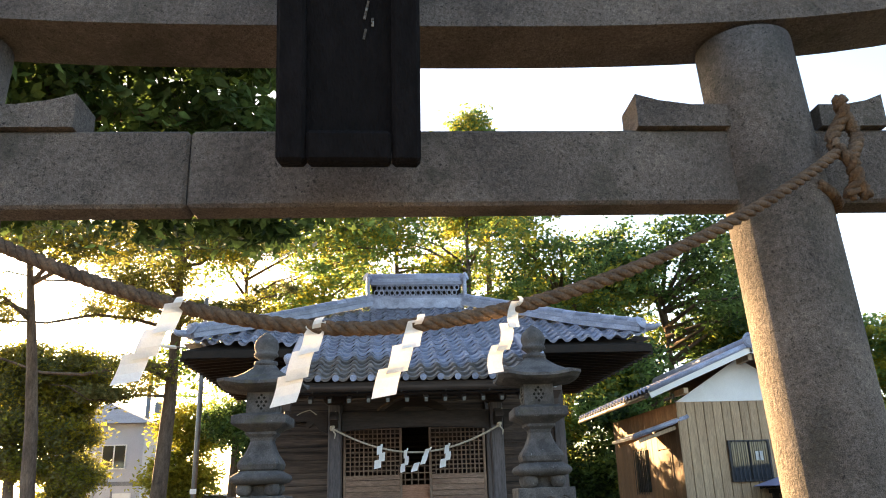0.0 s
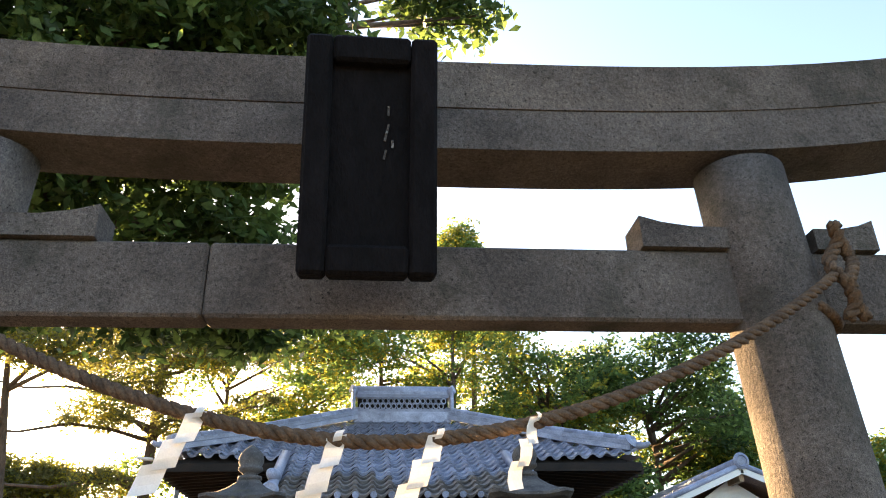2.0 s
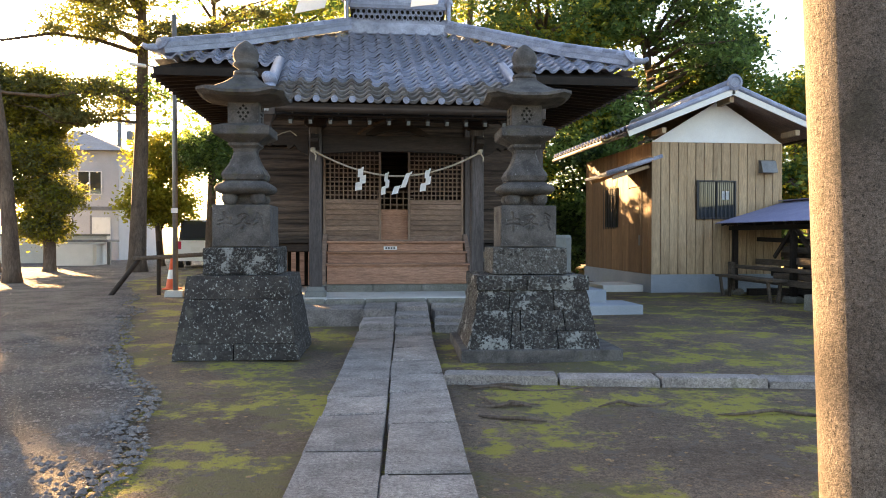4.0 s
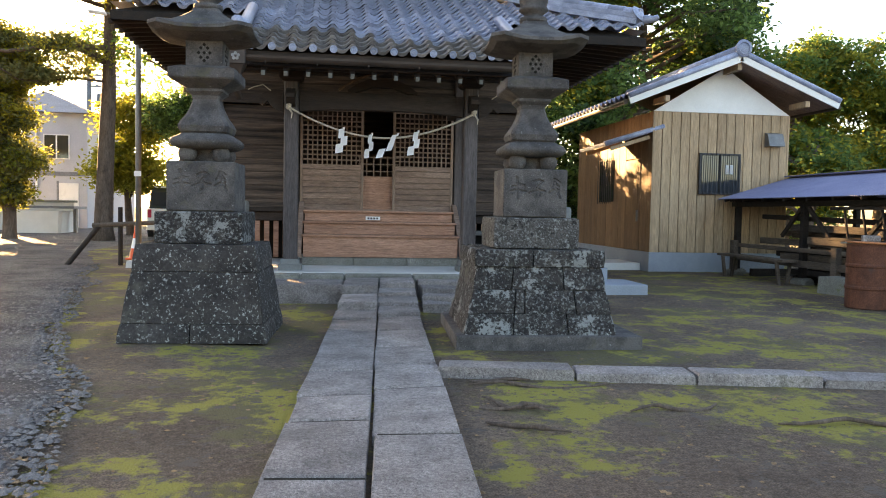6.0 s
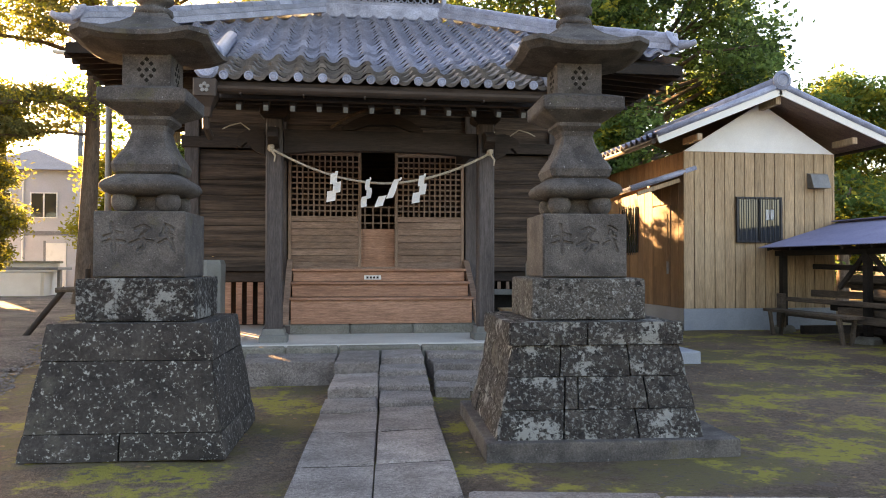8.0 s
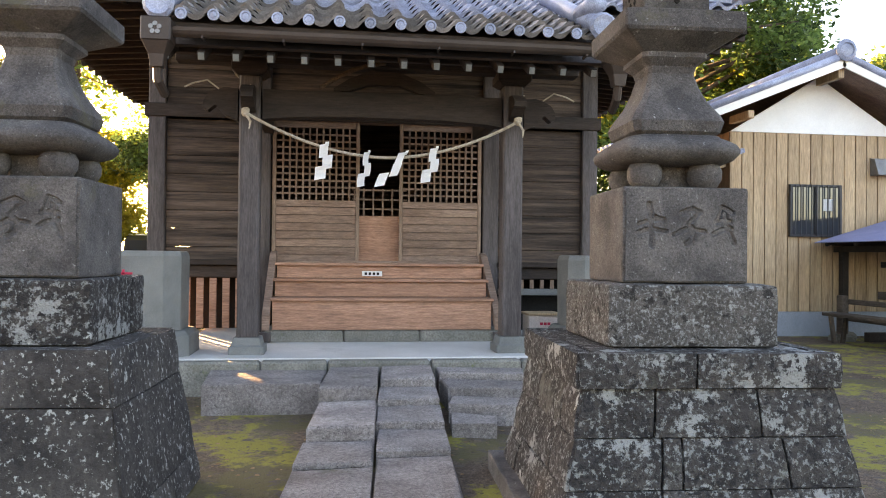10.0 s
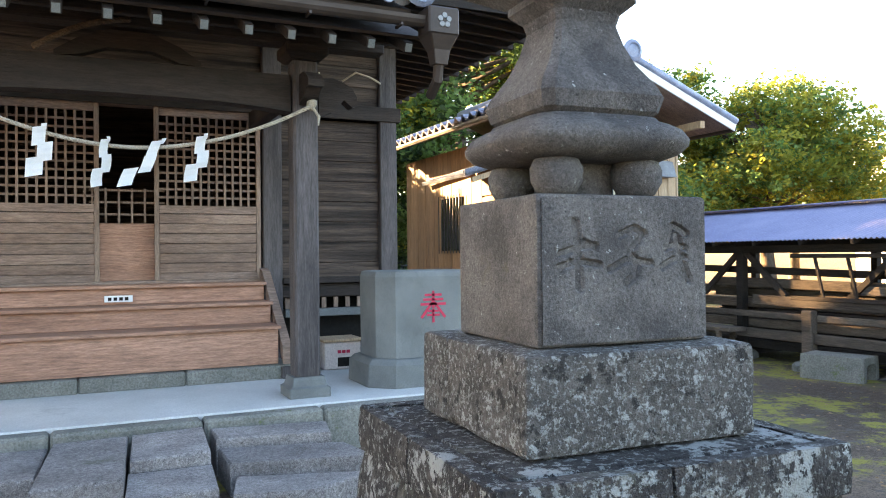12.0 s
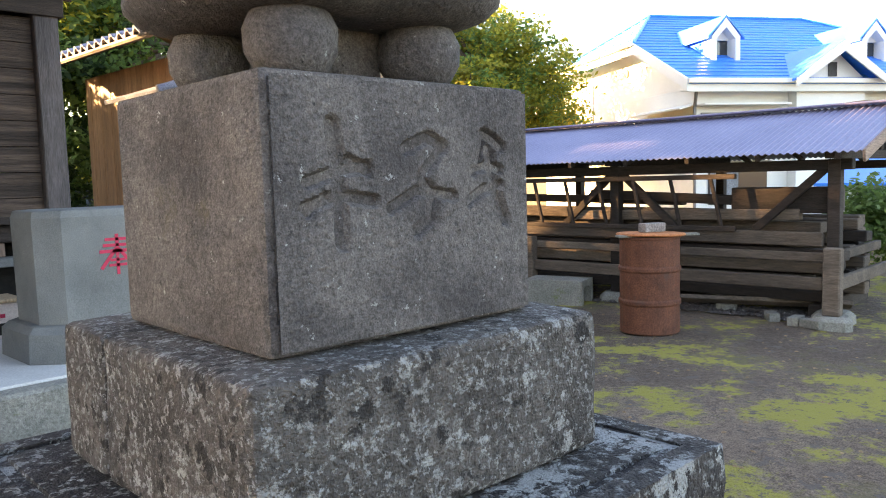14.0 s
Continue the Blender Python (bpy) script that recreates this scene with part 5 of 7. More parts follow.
# ---- lumber shelter ----
hut = thing("lumber_shelter", 9.6, 13.1, 0, "open timber shelter with a grey-purple corrugated roof, full of old lumber", "shelter")
HX0, HXR, HX1, HY0, HY1 = 7.84, 9.5, 11.2, 9.42, 16.9
EZ, HZ = 1.565, 2.06         # eave and ridge heights
POSTS = (9.72, 12.0, 14.3, 16.6)
for x in (8.16, 10.9):
    for k, y in enumerate(POSTS):
        bx("post", x - 0.055, x + 0.055, y - 0.055, y + 0.055, 0.10, EZ - 0.06, M_LUMBERD, hut, 0.006)
        part("footing", squares([(0.17, -0.04), (0.16, 0.06), (0.12, 0.10)], 0.3), M_KERB, hut, "rough concrete footing", pose(x, y, 0, 0, 0, 9 * k))
    bx("wall_plate", x - 0.05, x + 0.05, HY0 + 0.15, HY1 - 0.1, EZ - 0.16, EZ - 0.062, M_LUMBERD, hut, 0.006)
for y in POSTS:
    bx("cross_beam", 7.98, 11.1, y - 0.045, y + 0.045, EZ - 0.058, EZ + 0.03, M_LUMBERD, hut, 0.006)
    bx("king_post", HXR - 0.045, HXR + 0.045, y - 0.045, y + 0.045, EZ + 0.032, HZ - 0.09, M_LUMBERD, hut, 0.004)
for y, a in ((12.35, -42), (11.65, 42), (14.65, -42), (13.95, 42), (10.1, -42)):
    part("brace", bmbox(0.05, 0.95, 0.075, 0.004), M_LUMBERD, hut, m=pose(8.17, y, 1.16, a, 0, 0))
for s, xe in ((-1, HX0), (1, HX1)):
    rv, rf = [], []
    ny = 560
    for j in range(ny + 1):
        y = HY0 + (HY1 - HY0) * j / ny
        dz = 0.009 * math.sin(j * math.pi / 2.5)
        rv += [(HXR, y, HZ + dz), (xe, y, EZ + dz), (xe, y, EZ + dz - 0.006), (HXR, y, HZ - 0.006 + dz)]
    for j in range(ny):
        b = 4 * j
        rf += [(b, b + 1, b + 5, b + 4), (b + 2, b + 3, b + 7, b + 6), (b + 1, b + 2, b + 6, b + 5)]
    raw("roof_sheet", rv, rf, M_PURPLE, hut)
    run = abs(xe - HXR)
    ang = math.degrees(math.atan2(HZ - EZ, run))
    ln = math.hypot(run, HZ - EZ)
    part("barge_board", bmbox(ln, 0.025, 0.11, 0.004), M_DOOR, hut, "reddish barge board", pose((HXR + xe) / 2, HY0 - 0.016, (HZ + EZ) / 2 - 0.045, 0, ang * s, 0))
    for k in range(11):
        part("rafter", bmbox(ln - 0.03, 0.045, 0.055, 0.003), M_LUMBERD, hut, m=pose((HXR + xe) / 2, HY0 + 0.2 + 0.7 * k, (HZ + EZ) / 2 - 0.045, 0, ang * s, 0))
part("ridge_cap", bmbox(0.30, HY1 - HY0, 0.025, 0.008), M_PURPLE, hut, "pale ridge flashing", pose(HXR, (HY0 + HY1) / 2, HZ + 0.022))

# low rail of squared posts and boards before the stack
rail = thing("lumber_rail", 7.93, 11.3, 0, "low weathered timber rail with squared posts before the lumber", "rail")
for y in (9.66, 13.05, 16.3):
    bx("post", 7.87, 7.98, y - 0.075, y + 0.075, 0.09, 0.71, M_LUMBER, rail, 0.012)
    part("footing", squares([(0.17, -0.04), (0.165, 0.06), (0.13, 0.095)], 0.35), M_KERB, rail, "rough concrete footing", pose(7.925, y, 0, 0, 0, 15))
for a, b in ((9.74, 12.97), (13.13, 16.22)):
    bx("board", 7.90, 7.945, a, b, 0.315, 0.435, M_LUMBER, rail, 0.006)
    bx("board", 7.955, 7.995, a, b, 0.575, 0.655, M_LUMBER, rail, 0.006)
bx("end_rail", 7.985, 9.6, 9.62, 9.68, 0.31, 0.43, M_LUMBER, rail, 0.008)
bx("end_rail", 7.985, 9.6, 9.69, 9.75, 0.56, 0.65, M_LUMBER, rail, 0.008)

# lumber: long squared beams in uneven layers
rr = random.Random(12)
LAYERS = (0.20, 0.335, 0.47, 0.60, 0.73, 0.86)
for k, z in enumerate(LAYERS):
    for c in range(4):
        front = 9.62 + rr.uniform(0.0, 0.35)
        back = 16.4 - rr.uniform(0.0, 2.4)
        x = 8.33 + 0.37 * c + 0.015 * (k % 2) + (0.02 * k if c == 0 else 0)
        w, h = rr.uniform(0.15, 0.28), rr.uniform(0.10, 0.125)
        y = (front + back) / 2
        t_ = thing("timber_beam", x, y, z, "old grey timber beam stacked under the shelter roof", "timber", "stacked lumber")
        part("beam", bmbox(w, back - front, h, 0.010), M_LUMBER if (k + c) % 3 else M_LUMBERD, t_, m=pose(x, y, z, rr.uniform(-0.25, 0.25), rr.uniform(-2, 2), rr.uniform(-0.5, 0.5)))
bearers = thing("stack_bearer", 9.0, 13.0, 0.07, "short timber bearers under the lumber stack", "timber")
for y in (9.9, 11.4, 13.0, 14.6, 16.1):
    bx("bearer", 8.2, 9.75, y - 0.06, y + 0.06, -0.02, 0.135, M_LUMBERD, bearers, 0.008)
for x, y, z, ln, w, h, tilt in ((8.07, 11.9, 0.78, 4.2, 0.06, 0.13, 0.4), (8.30, 12.6, 0.99, 4.4, 0.16, 0.12, 0.6), (8.24, 11.35, 0.97, 2.6, 0.10, 0.11, -0.8), (8.36, 13.6, 1.16, 4.6, 0.12, 0.09, 1.2), (8.28, 11.3, 1.15, 2.2, 0.07, 0.10, 2.5)):
    t_ = thing("timber_plank", x, y, z, "long weathered plank lying along the lumber stack", "timber", "stacked lumber")
    part("plank", bmbox(w, ln, h, 0.008), M_LUMBERD if z > 1 else M_LUMBER, t_, m=pose(x, y, z, tilt, 0, 0.5))
big = thing("wide_timber_board", 8.02, 10.1, 1.0, "broad dark timber board on top of the lumber stack", "timber", "stacked lumber")
bx("board", 8.22, 8.36, 9.80, 10.72, 1.00, 1.25, M_LUMBERD, big, 0.01)
bx("end_block", 8.20, 8.38, 9.70, 9.79, 1.02, 1.24, M_LUMBER, big, 0.01, "pale sawn end")
rack = thing("leaning_ladder", 8.05, 11.6, 0.8, "old wooden ladder lying on edge against the stack", "ladder")
for z0 in (0.82, 1.34):
    bx("side_rail", 8.02, 8.07, 10.6, 13.4, z0, z0 + 0.05, M_LUMBERD, rack, 0.005)
for k in range(6):
    part("rung", bmbox(0.03, 0.035, 0.50, 0.004), M_LUMBERD, rack, m=pose(8.045, 10.80 + 0.44 * k, 1.105, -13, 0, 0))
lean = thing("leaning_plank", 8.1, 10.6, 0.1, "long plank lying on bricks before the shelter", "timber")
part("plank", bmbox(0.13, 2.1, 0.045, 0.006), M_LUMBER, lean, m=pose(8.12, 10.62, 0.125, 1.5, 28, 27))
for k, (x, y) in enumerate(((7.86, 9.95), (7.95, 10.2), (7.78, 9.78), (8.2, 10.75))):
    b_ = thing("brick", x, y, 0, "weathered brick lying on the ground", "brick", "loose bricks by the shelter")
    part("body", bmbox(0.2, 0.1, 0.08, 0.01, 2), M_KERB, b_, m=pose(x, y, 0.03, 0, 0, 35 * k))


def in_shelter(rng):
    x, y = rng.uniform(7.95, 8.5), rng.uniform(9.6, 12.2)
    return x, y, 0.0


scatter("rubble", "dark rubble and wood scraps under the shelter", "rubble", 900, in_shelter, (0.015, 0.05), M_GRAVEL, 0.5, 21)
# bench at the far front of the shelter
bench = thing("plank_bench", 7.7, 15.0, 0, "low weathered plank bench", "bench")
bx("seat", 7.5, 7.8, 13.9, 16.2, 0.40, 0.45, M_LUMBER, bench, 0.005)
for y in (14.1, 16.0):
    for s in (-1, 1):
        part("leg", bmbox(0.05, 0.06, 0.44, 0.003), M_LUMBER, bench, m=pose(7.65 + s * 0.1, y, 0.19, 0, s * 8, 0))
trough = thing("concrete_channel", 7.75, 12.5, 0, "upturned concrete gutter channel block", "concrete block")
bm = ring_solid([[(-0.22, y, 0), (-0.2, y, 0.27), (0.2, y, 0.27), (0.22, y, 0), (0.14, y, 0), (0.12, y, 0.18), (0.0, y, 0.20), (-0.12, y, 0.18), (-0.14, y, 0)] for y in (-0.34, 0.34)])
part("channel", bm, M_KERB, trough, m=pose(7.72, 12.5, -0.01, 0, 0, 16))

drum = thing("oil_drum", 6.86, 10.89, 0, "rusty steel oil drum with a rust-orange lid", "oil drum")
dp = [(0.255, -0.01), (0.268, 0.0), (0.266, 0.02)]
for zc in (0.272, 0.57):
    dp += [(0.265, zc - 0.03), (0.277, zc - 0.012), (0.277, zc + 0.012), (0.265, zc + 0.03)]
dp += [(0.265, 0.83), (0.272, 0.845), (0.27, 0.86), (0.27, 0.86)]
part("barrel", lathe(dp, 32), M_RUST, drum, smooth=False, m=pose(6.86, 10.89, 0))
part("lid", lathe([(0.30, 0.862), (0.31, 0.872), (0.30, 0.885), (0.05, 0.892)], 28), mat("rust_orange", (0.36, 0.12, 0.04), (0.5, 0.2, 0.08), 6.0, 0.8, 0.3, 60, vary=0.0), drum, "rust-orange lid", pose(6.86, 10.89, 0, 0, 1.5, 0))
part("board", bmbox(0.75, 0.1, 0.02, 0.003), M_KERB, drum, "pale board under the lid", pose(6.84, 10.80, 0.868, 0, 0, -40))
brk = thing("brick_weight", 6.86, 10.87, 0.89, "pale brick lying on the drum lid", "brick")
part("brick", bmbox(0.22, 0.11, 0.08, 0.01, 2), M_SLAB, brk, m=pose(6.87, 10.87, 0.934, 0, 0, -25))

# ---- blue-roofed house ----
house = thing("blue_roofed_house", 26, 20, 0, "white two-storey house with a bright blue roof and dormers", "house")
A = math.degrees(math.atan2(-0.551, 0.834))
HM = pose(22.54, 17.90, 0, 0, 0, A)     # local x along the front, y along the gable end
LW, LD, HE, HRZ, ov = 13.5, 12.66, 4.23, 7.30, 0.6
RX0, RX1 = 1.86, 8.45                    # ends of the ridge
yc = LD / 2
zE = HE - 0.15
y1 = -ov + (yc + ov) * 0.49
zM = zE + (HRZ - zE) * 0.49
BOX_F = [(0, 1, 2, 3), (7, 6, 5, 4), (0, 4, 5, 1), (1, 5, 6, 2), (2, 6, 7, 3), (3, 7, 4, 0)]


def hb(name, x0, x1, ya, yb, z0, z1, material, lab="", parent=None, bev=0.01):
    return part(name, bmbox(x1 - x0, yb - ya, z1 - z0, bev), material, parent or house, lab, HM @ pose((x0 + x1) / 2, (ya + yb) / 2, (z0 + z1) / 2))


def hprism(name, quad, shift, material, lab="", parent=None):
    """A slab from four local corners and a thickness vector."""
    q = [Vector(p) for p in quad]
    q += [p + Vector(shift) for p in q]
    return raw(name, [HM @ p for p in q], BOX_F, material, parent or house, lab)


hb("wall", 0, LW, 0, LD, -0.1, HE - 0.3, M_HOUSEW)
pts = [(-ov, -ov, zE), (LW + ov, -ov, zE), (LW + ov, LD + ov, zE), (-ov, LD + ov, zE), (RX0, yc, HRZ), (RX1, yc, HRZ), (-ov, y1, zM), (-ov, LD - y1, zM)]
rf_ = [(0, 1, 5, 4, 6), (1, 2, 5), (2, 3, 7, 4, 5), (6, 4, 7)]
rv_ = pts + [(x, y, z - 0.14) for x, y, z in pts]
rf_ = rf_ + [tuple(i + 8 for i in f[::-1]) for f in rf_] + [(a, b_, b_ + 8, a + 8) for a, b_ in ((1, 0), (2, 1), (3, 2), (7, 3), (6, 7), (0, 6))]
raw("roof", [HM @ Vector(v) for v in rv_], rf_, M_BLUE, house)
sl = math.degrees(math.atan2(HRZ - zE, yc + ov))
for k in range(1, 22):
    u = k / 22
    yy, zz = -ov + (yc + ov) * u, zE + (HRZ - zE) * u
    xa = -ov if u < 0.49 else -ov + (RX0 + ov) * (u - 0.49) / 0.51
    xb = LW + ov + (RX1 - LW - ov) * u
    part("roof_course", bmbox(xb - xa, 0.06, 0.022, 0), M_BLUE, house, m=HM @ pose((xa + xb) / 2, yy, zz + 0.008, sl - 8, 0, 0))
    if u > 0.51:
        half = (yc - y1) * (1 - (u - 0.49) / 0.51)
        part("roof_course", bmbox(0.06, 2 * half, 0.022, 0), M_BLUE, house, m=HM @ pose(xa, yc, zz + 0.008, 0, 0, 0))
for a, b in (((-ov, y1, zM), (RX0, yc, HRZ)), ((RX0, yc, HRZ), (RX1, yc, HRZ)), ((-ov, LD - y1, zM), (RX0, yc, HRZ)), ((RX1, yc, HRZ), (LW + ov, -ov, zE))):
    part("hip_cap", tube([HM @ (Vector(a) + Vector((0, 0, 0.03))), HM @ (Vector(b) + Vector((0, 0, 0.03)))], 0.06, 6), M_BLUE, house)
# gable end below the clipped hip
gw = [(0.0, 0.0, HE - 0.3), (0.0, LD, HE - 0.3), (0.0, LD - y1 - 0.1, zM - 0.16), (0.0, y1 + 0.1, zM - 0.16)]
hprism("gable_wall", gw, (0.2, 0, 0), M_HOUSEW)
for ya, za, yb_, zb_ in ((-ov, zE, y1, zM), (LD + ov, zE, LD - y1, zM), (y1, zM, LD - y1, zM)):
    hprism("barge_board", [(-ov - 0.05, ya, za + 0.02), (-ov - 0.05, yb_, zb_ + 0.02), (-ov - 0.05, yb_, zb_ - 0.34), (-ov - 0.05, ya, za - 0.34)], (0.07, 0, 0), M_HOUSEW, "white barge board")
part("clip_gutter", tube([HM @ Vector((-ov - 0.12, y1 - 0.1, zM - 0.02)), HM @ Vector((-ov - 0.12, LD - y1 + 0.1, zM - 0.02))], 0.07, 8), M_HOUSEW, house, "white gutter")
hb("front_gutter", -ov, LW + ov, -ov - 0.13, -ov, zE - 0.12, zE + 0.02, M_HOUSEW, "white gutter")
hb("front_fascia", -ov, LW + ov, -ov + 0.01, -ov + 0.06, zE - 0.36, zE - 0.121, M_HOUSEW, "white fascia board")
hb("eave_soffit", -ov + 0.07, LW + ov, -ov + 0.07, -0.01, zE - 0.30, zE - 0.24, M_HOUSEW, "white eave")
part("gable_vent", lathe([(0.13, 0), (0.15, 0.03), (0.12, 0.05), (0.03, 0.05)], 14), M_DOOR, house, "small round wall vent", HM @ pose(-0.02, yc - 1.9, zM - 0.75, 0, -90, 0))
hb("wall_joint", -0.012, -0.001, yc + 1.0, yc + 1.04, 2.3, zM - 0.3, M_STEEL, "vertical wall joint", bev=0)
# dormers on the front slope
for x in (1.75, 7.3):
    hw, y0, z0, ze, zp = 0.50, 1.15, 4.84, 5.62, 6.22
    dm = hprism("dormer", [(x - hw, y0 + 0.5, z0), (x + hw, y0 + 0.5, z0), (x + hw, y0 + 0.5, ze), (x - hw, y0 + 0.5, ze)], (0, 2.0, 0), M_BLUE, "white-fronted dormer with a blue roof")
    for s in (-1, 1):
        hprism("dormer_roof", [(x, y0 - 0.02, zp + 0.08), (x + s * (hw + 0.14), y0 - 0.02, ze + 0.02), (x + s * (hw + 0.14), 3.6, ze + 0.02), (x, 4.6, zp + 0.08)], (0, 0, -0.07), M_BLUE, "", dm)
        hprism("front_jamb", [(x + s * hw, y0, z0 - 0.1), (x + s * (hw - 0.17), y0, z0 - 0.1), (x + s * (hw - 0.17), y0, ze - 0.05), (x + s * hw, y0, ze + 0.02)], (0, 0.5, 0), M_HOUSEW, "white dormer front", dm)
        hprism("front_gable", [(x, y0, zp), (x + s * hw, y0, ze + 0.022), (x + s * (hw - 0.17), y0, ze - 0.05), (x, y0, zp - 0.30)], (0, 0.5, 0), M_HOUSEW, "white dormer front", dm)
    hb("dormer_window", x - hw + 0.18, x + hw - 0.18, y0 + 0.44, y0 + 0.49, z0 - 0.05, ze - 0.06, M_GLASS, "", dm)
    hb("dormer_back", x - hw + 0.18, x + hw - 0.18, y0 + 0.36, y0 + 0.43, ze - 0.05, zp - 0.3, M_HOUSEW, "", dm)
# the projecting front gable
gx, gh, gz0, gzp = 4.32, 1.50, zE - 0.02, 5.14
gd = hb("front_bay", gx - 1.2, gx + 1.2, -0.42, -0.005, -0.1, gz0 - 0.1, M_HOUSEW, "white projecting bay with a gable")
for s in (-1, 1):
    hprism("bay_roof", [(gx, -ov - 0.35, gzp + 0.06), (gx + s * (gh + 0.1), -ov - 0.35, gz0 + 0.02), (gx + s * (gh + 0.1), 0.4, gz0 + 0.02), (gx, 1.9, gzp + 0.06)], (0, 0, -0.07), M_BLUE, "blue bay roof", gd)
    hprism("bay_barge", [(gx, -ov - 0.40, gzp + 0.03), (gx + s * (gh + 0.12), -ov - 0.40, gz0), (gx + s * (gh + 0.12), -ov - 0.40, gz0 - 0.24), (gx, -ov - 0.40, gzp - 0.28)], (0, 0.06, 0), M_HOUSEW, "white barge board", gd)
gq = [(gx - 1.35, -0.44, gz0 - 0.1), (gx + 1.35, -0.44, gz0 - 0.1), (gx + 0.05, -0.44, gzp - 0.12), (gx - 0.05, -0.44, gzp - 0.12)]
hprism("bay_gable", gq, (0, 0.1, 0), M_HOUSEW, "", gd)
hb("bay_vent", gx - 0.16, gx + 0.16, -0.47, -0.445, gz0 + 0.12, gz0 + 0.55, M_IRON, "dark louvred gable vent", gd)
hb("porch_hood", gx + 0.2, gx + 3.4, -1.5, -0.47, 3.25, 3.36, M_DOOR, "brown porch hood", gd)


def house_window(x0, x1, ya, yb, z0, z1, hood):
    """A framed window with a blind and a thin hood, on the front or on the gable end."""
    front = ya == yb
    if front:
        w_ = hb("window", x0, x1, -0.05, -0.012, z0, z1, M_GLASS, "wide window with a blind")
        hb("blind", x0 + 0.05, (x0 + x1) / 2, -0.062, -0.052, z0 + 0.05, z1 - 0.05, M_SLATE, "grey blind", w_)
        hb("window_frame", x0 - 0.06, x1 + 0.06, -0.08, -0.011, z1 + 0.001, z1 + 0.06, M_STEEL, "", w_)
        hb("window_hood", x0 - 0.2, x1 + 0.2, -0.5, -0.011, z1 + hood, z1 + hood + 0.06, M_HOUSEW, "", w_)
    else:
        w_ = hb("window", -0.05, -0.012, ya, yb, z0, z1, M_GLASS, "wide window with a blind")
        for k in range(7):
            zz = z0 + (z1 - z0) * (k + 0.5) / 7
            hb("shutter_slat", -0.075, -0.052, ya + 0.04, yb - 0.04, zz - 0.035, zz + 0.035, M_SLATE, "grey shutter slat", w_)
        hb("window_frame", -0.08, -0.011, ya - 0.06, yb + 0.06, z1 + 0.001, z1 + 0.06, M_STEEL, "", w_)
        part("window_hood", bmbox(0.6, yb - ya + 0.5, 0.06, 0.01), M_HOUSEW, w_, m=HM @ pose(-0.31, (ya + yb) / 2, z1 + hood, 0, -14, 0))
    return w_


house_window(0, 0, 0.15, 2.9, 2.2, 3.05, 0.30)
house_window(0, 0, 6.6, 9.0, 2.1, 3.0, 0.30)
house_window(0.2, 2.7, 0, 0, 2.2, 3.10, 0.25)
house_window(0.4, 2.4, 0, 0, 0.4, 1.5, 0.20)
part("drainpipe", tube([HM @ Vector((-0.3, -0.55, zE - 0.2)), HM @ Vector((-0.1, -0.1, zE - 0.75)), HM @ Vector((-0.1, -0.1, 0))], 0.05, 8), M_STEEL, house)
annex = thing("blue_roofed_annex", 18.4, 10.6, 0, "low white annex with a bright blue metal roof", "building")
bx("wall", 17.1, 21.0, 7.6, 12.5, -0.1, 1.14, M_HOUSEW, annex, 0.01)
raw("roof", [(16.8, 7.3, 1.12), (16.8, 12.7, 1.12), (19.6, 12.7, 1.85), (19.6, 7.3, 1.85), (16.8, 7.3, 1.06), (16.8, 12.7, 1.06), (19.6, 12.7, 1.79), (19.6, 7.3, 1.79)], [(3, 2, 1, 0), (4, 5, 6, 7), (0, 1, 5, 4), (1, 2, 6, 5), (2, 3, 7, 6), (3, 0, 4, 7)], M_BLUE, annex)

# ---- trees ----


def leaves(name, blobs, n, size, material, parent, seed, clump=0.45, per=26, tags=None, droop=0.0):
    """A crown of many small folded leaves in clumps inside ellipsoids (x, y, z, rx, ry, rz)."""
    g = np.random.default_rng(seed)
    vol = np.array([b[3] * b[4] * b[5] for b in blobs]) ** 0.8
    nc = max(1, n // per)
    which = g.choice(len(blobs), nc, p=vol / vol.sum())
    B = np.array(blobs)[which]
    dirs = g.normal(size=(nc, 3))
    dirs /= np.linalg.norm(dirs, axis=1)[:, None]
    rad = g.random(nc)[:, None] ** 0.42
    cen = B[:, :3] + dirs * rad * B[:, 3:]
    cs = clump * g.uniform(0.5, 1.5, nc)
    c = np.repeat(cen, per, 0) + g.normal(size=(nc * per, 3)) * np.repeat(cs, per)[:, None] * np.array([0.55, 0.55, 0.34])
    m_ = len(c)
    a = g.normal(size=(m_, 3))
    a[:, 2] = a[:, 2] * 0.6 - droop
    a /= np.linalg.norm(a, axis=1)[:, None]
    b = np.cross(a, g.normal(size=(m_, 3)))
    b /= np.linalg.norm(b, axis=1)[:, None]
    s = size * g.uniform(0.6, 1.4, m_)[:, None]
    tip = c + a * s
    v = np.stack([c - a * s * 0.6, c + b * s * 0.38, tip, c - b * s * 0.38], 1).reshape(-1, 3)
    me = bpy.data.meshes.new(name)
    me.vertices.add(len(v))
    me.vertices.foreach_set("co", v.ravel())
    me.loops.add(m_ * 4)
    me.loops.foreach_set("vertex_index", np.arange(m_ * 4, dtype=np.int32))
    me.polygons.add(m_)
    me.polygons.foreach_set("loop_start", np.arange(0, m_ * 4, 4, dtype=np.int32))
    me.materials.append(material)
    me.update(calc_edges=True)
    me.validate()
    return link(name, me, parent, tags=tags)


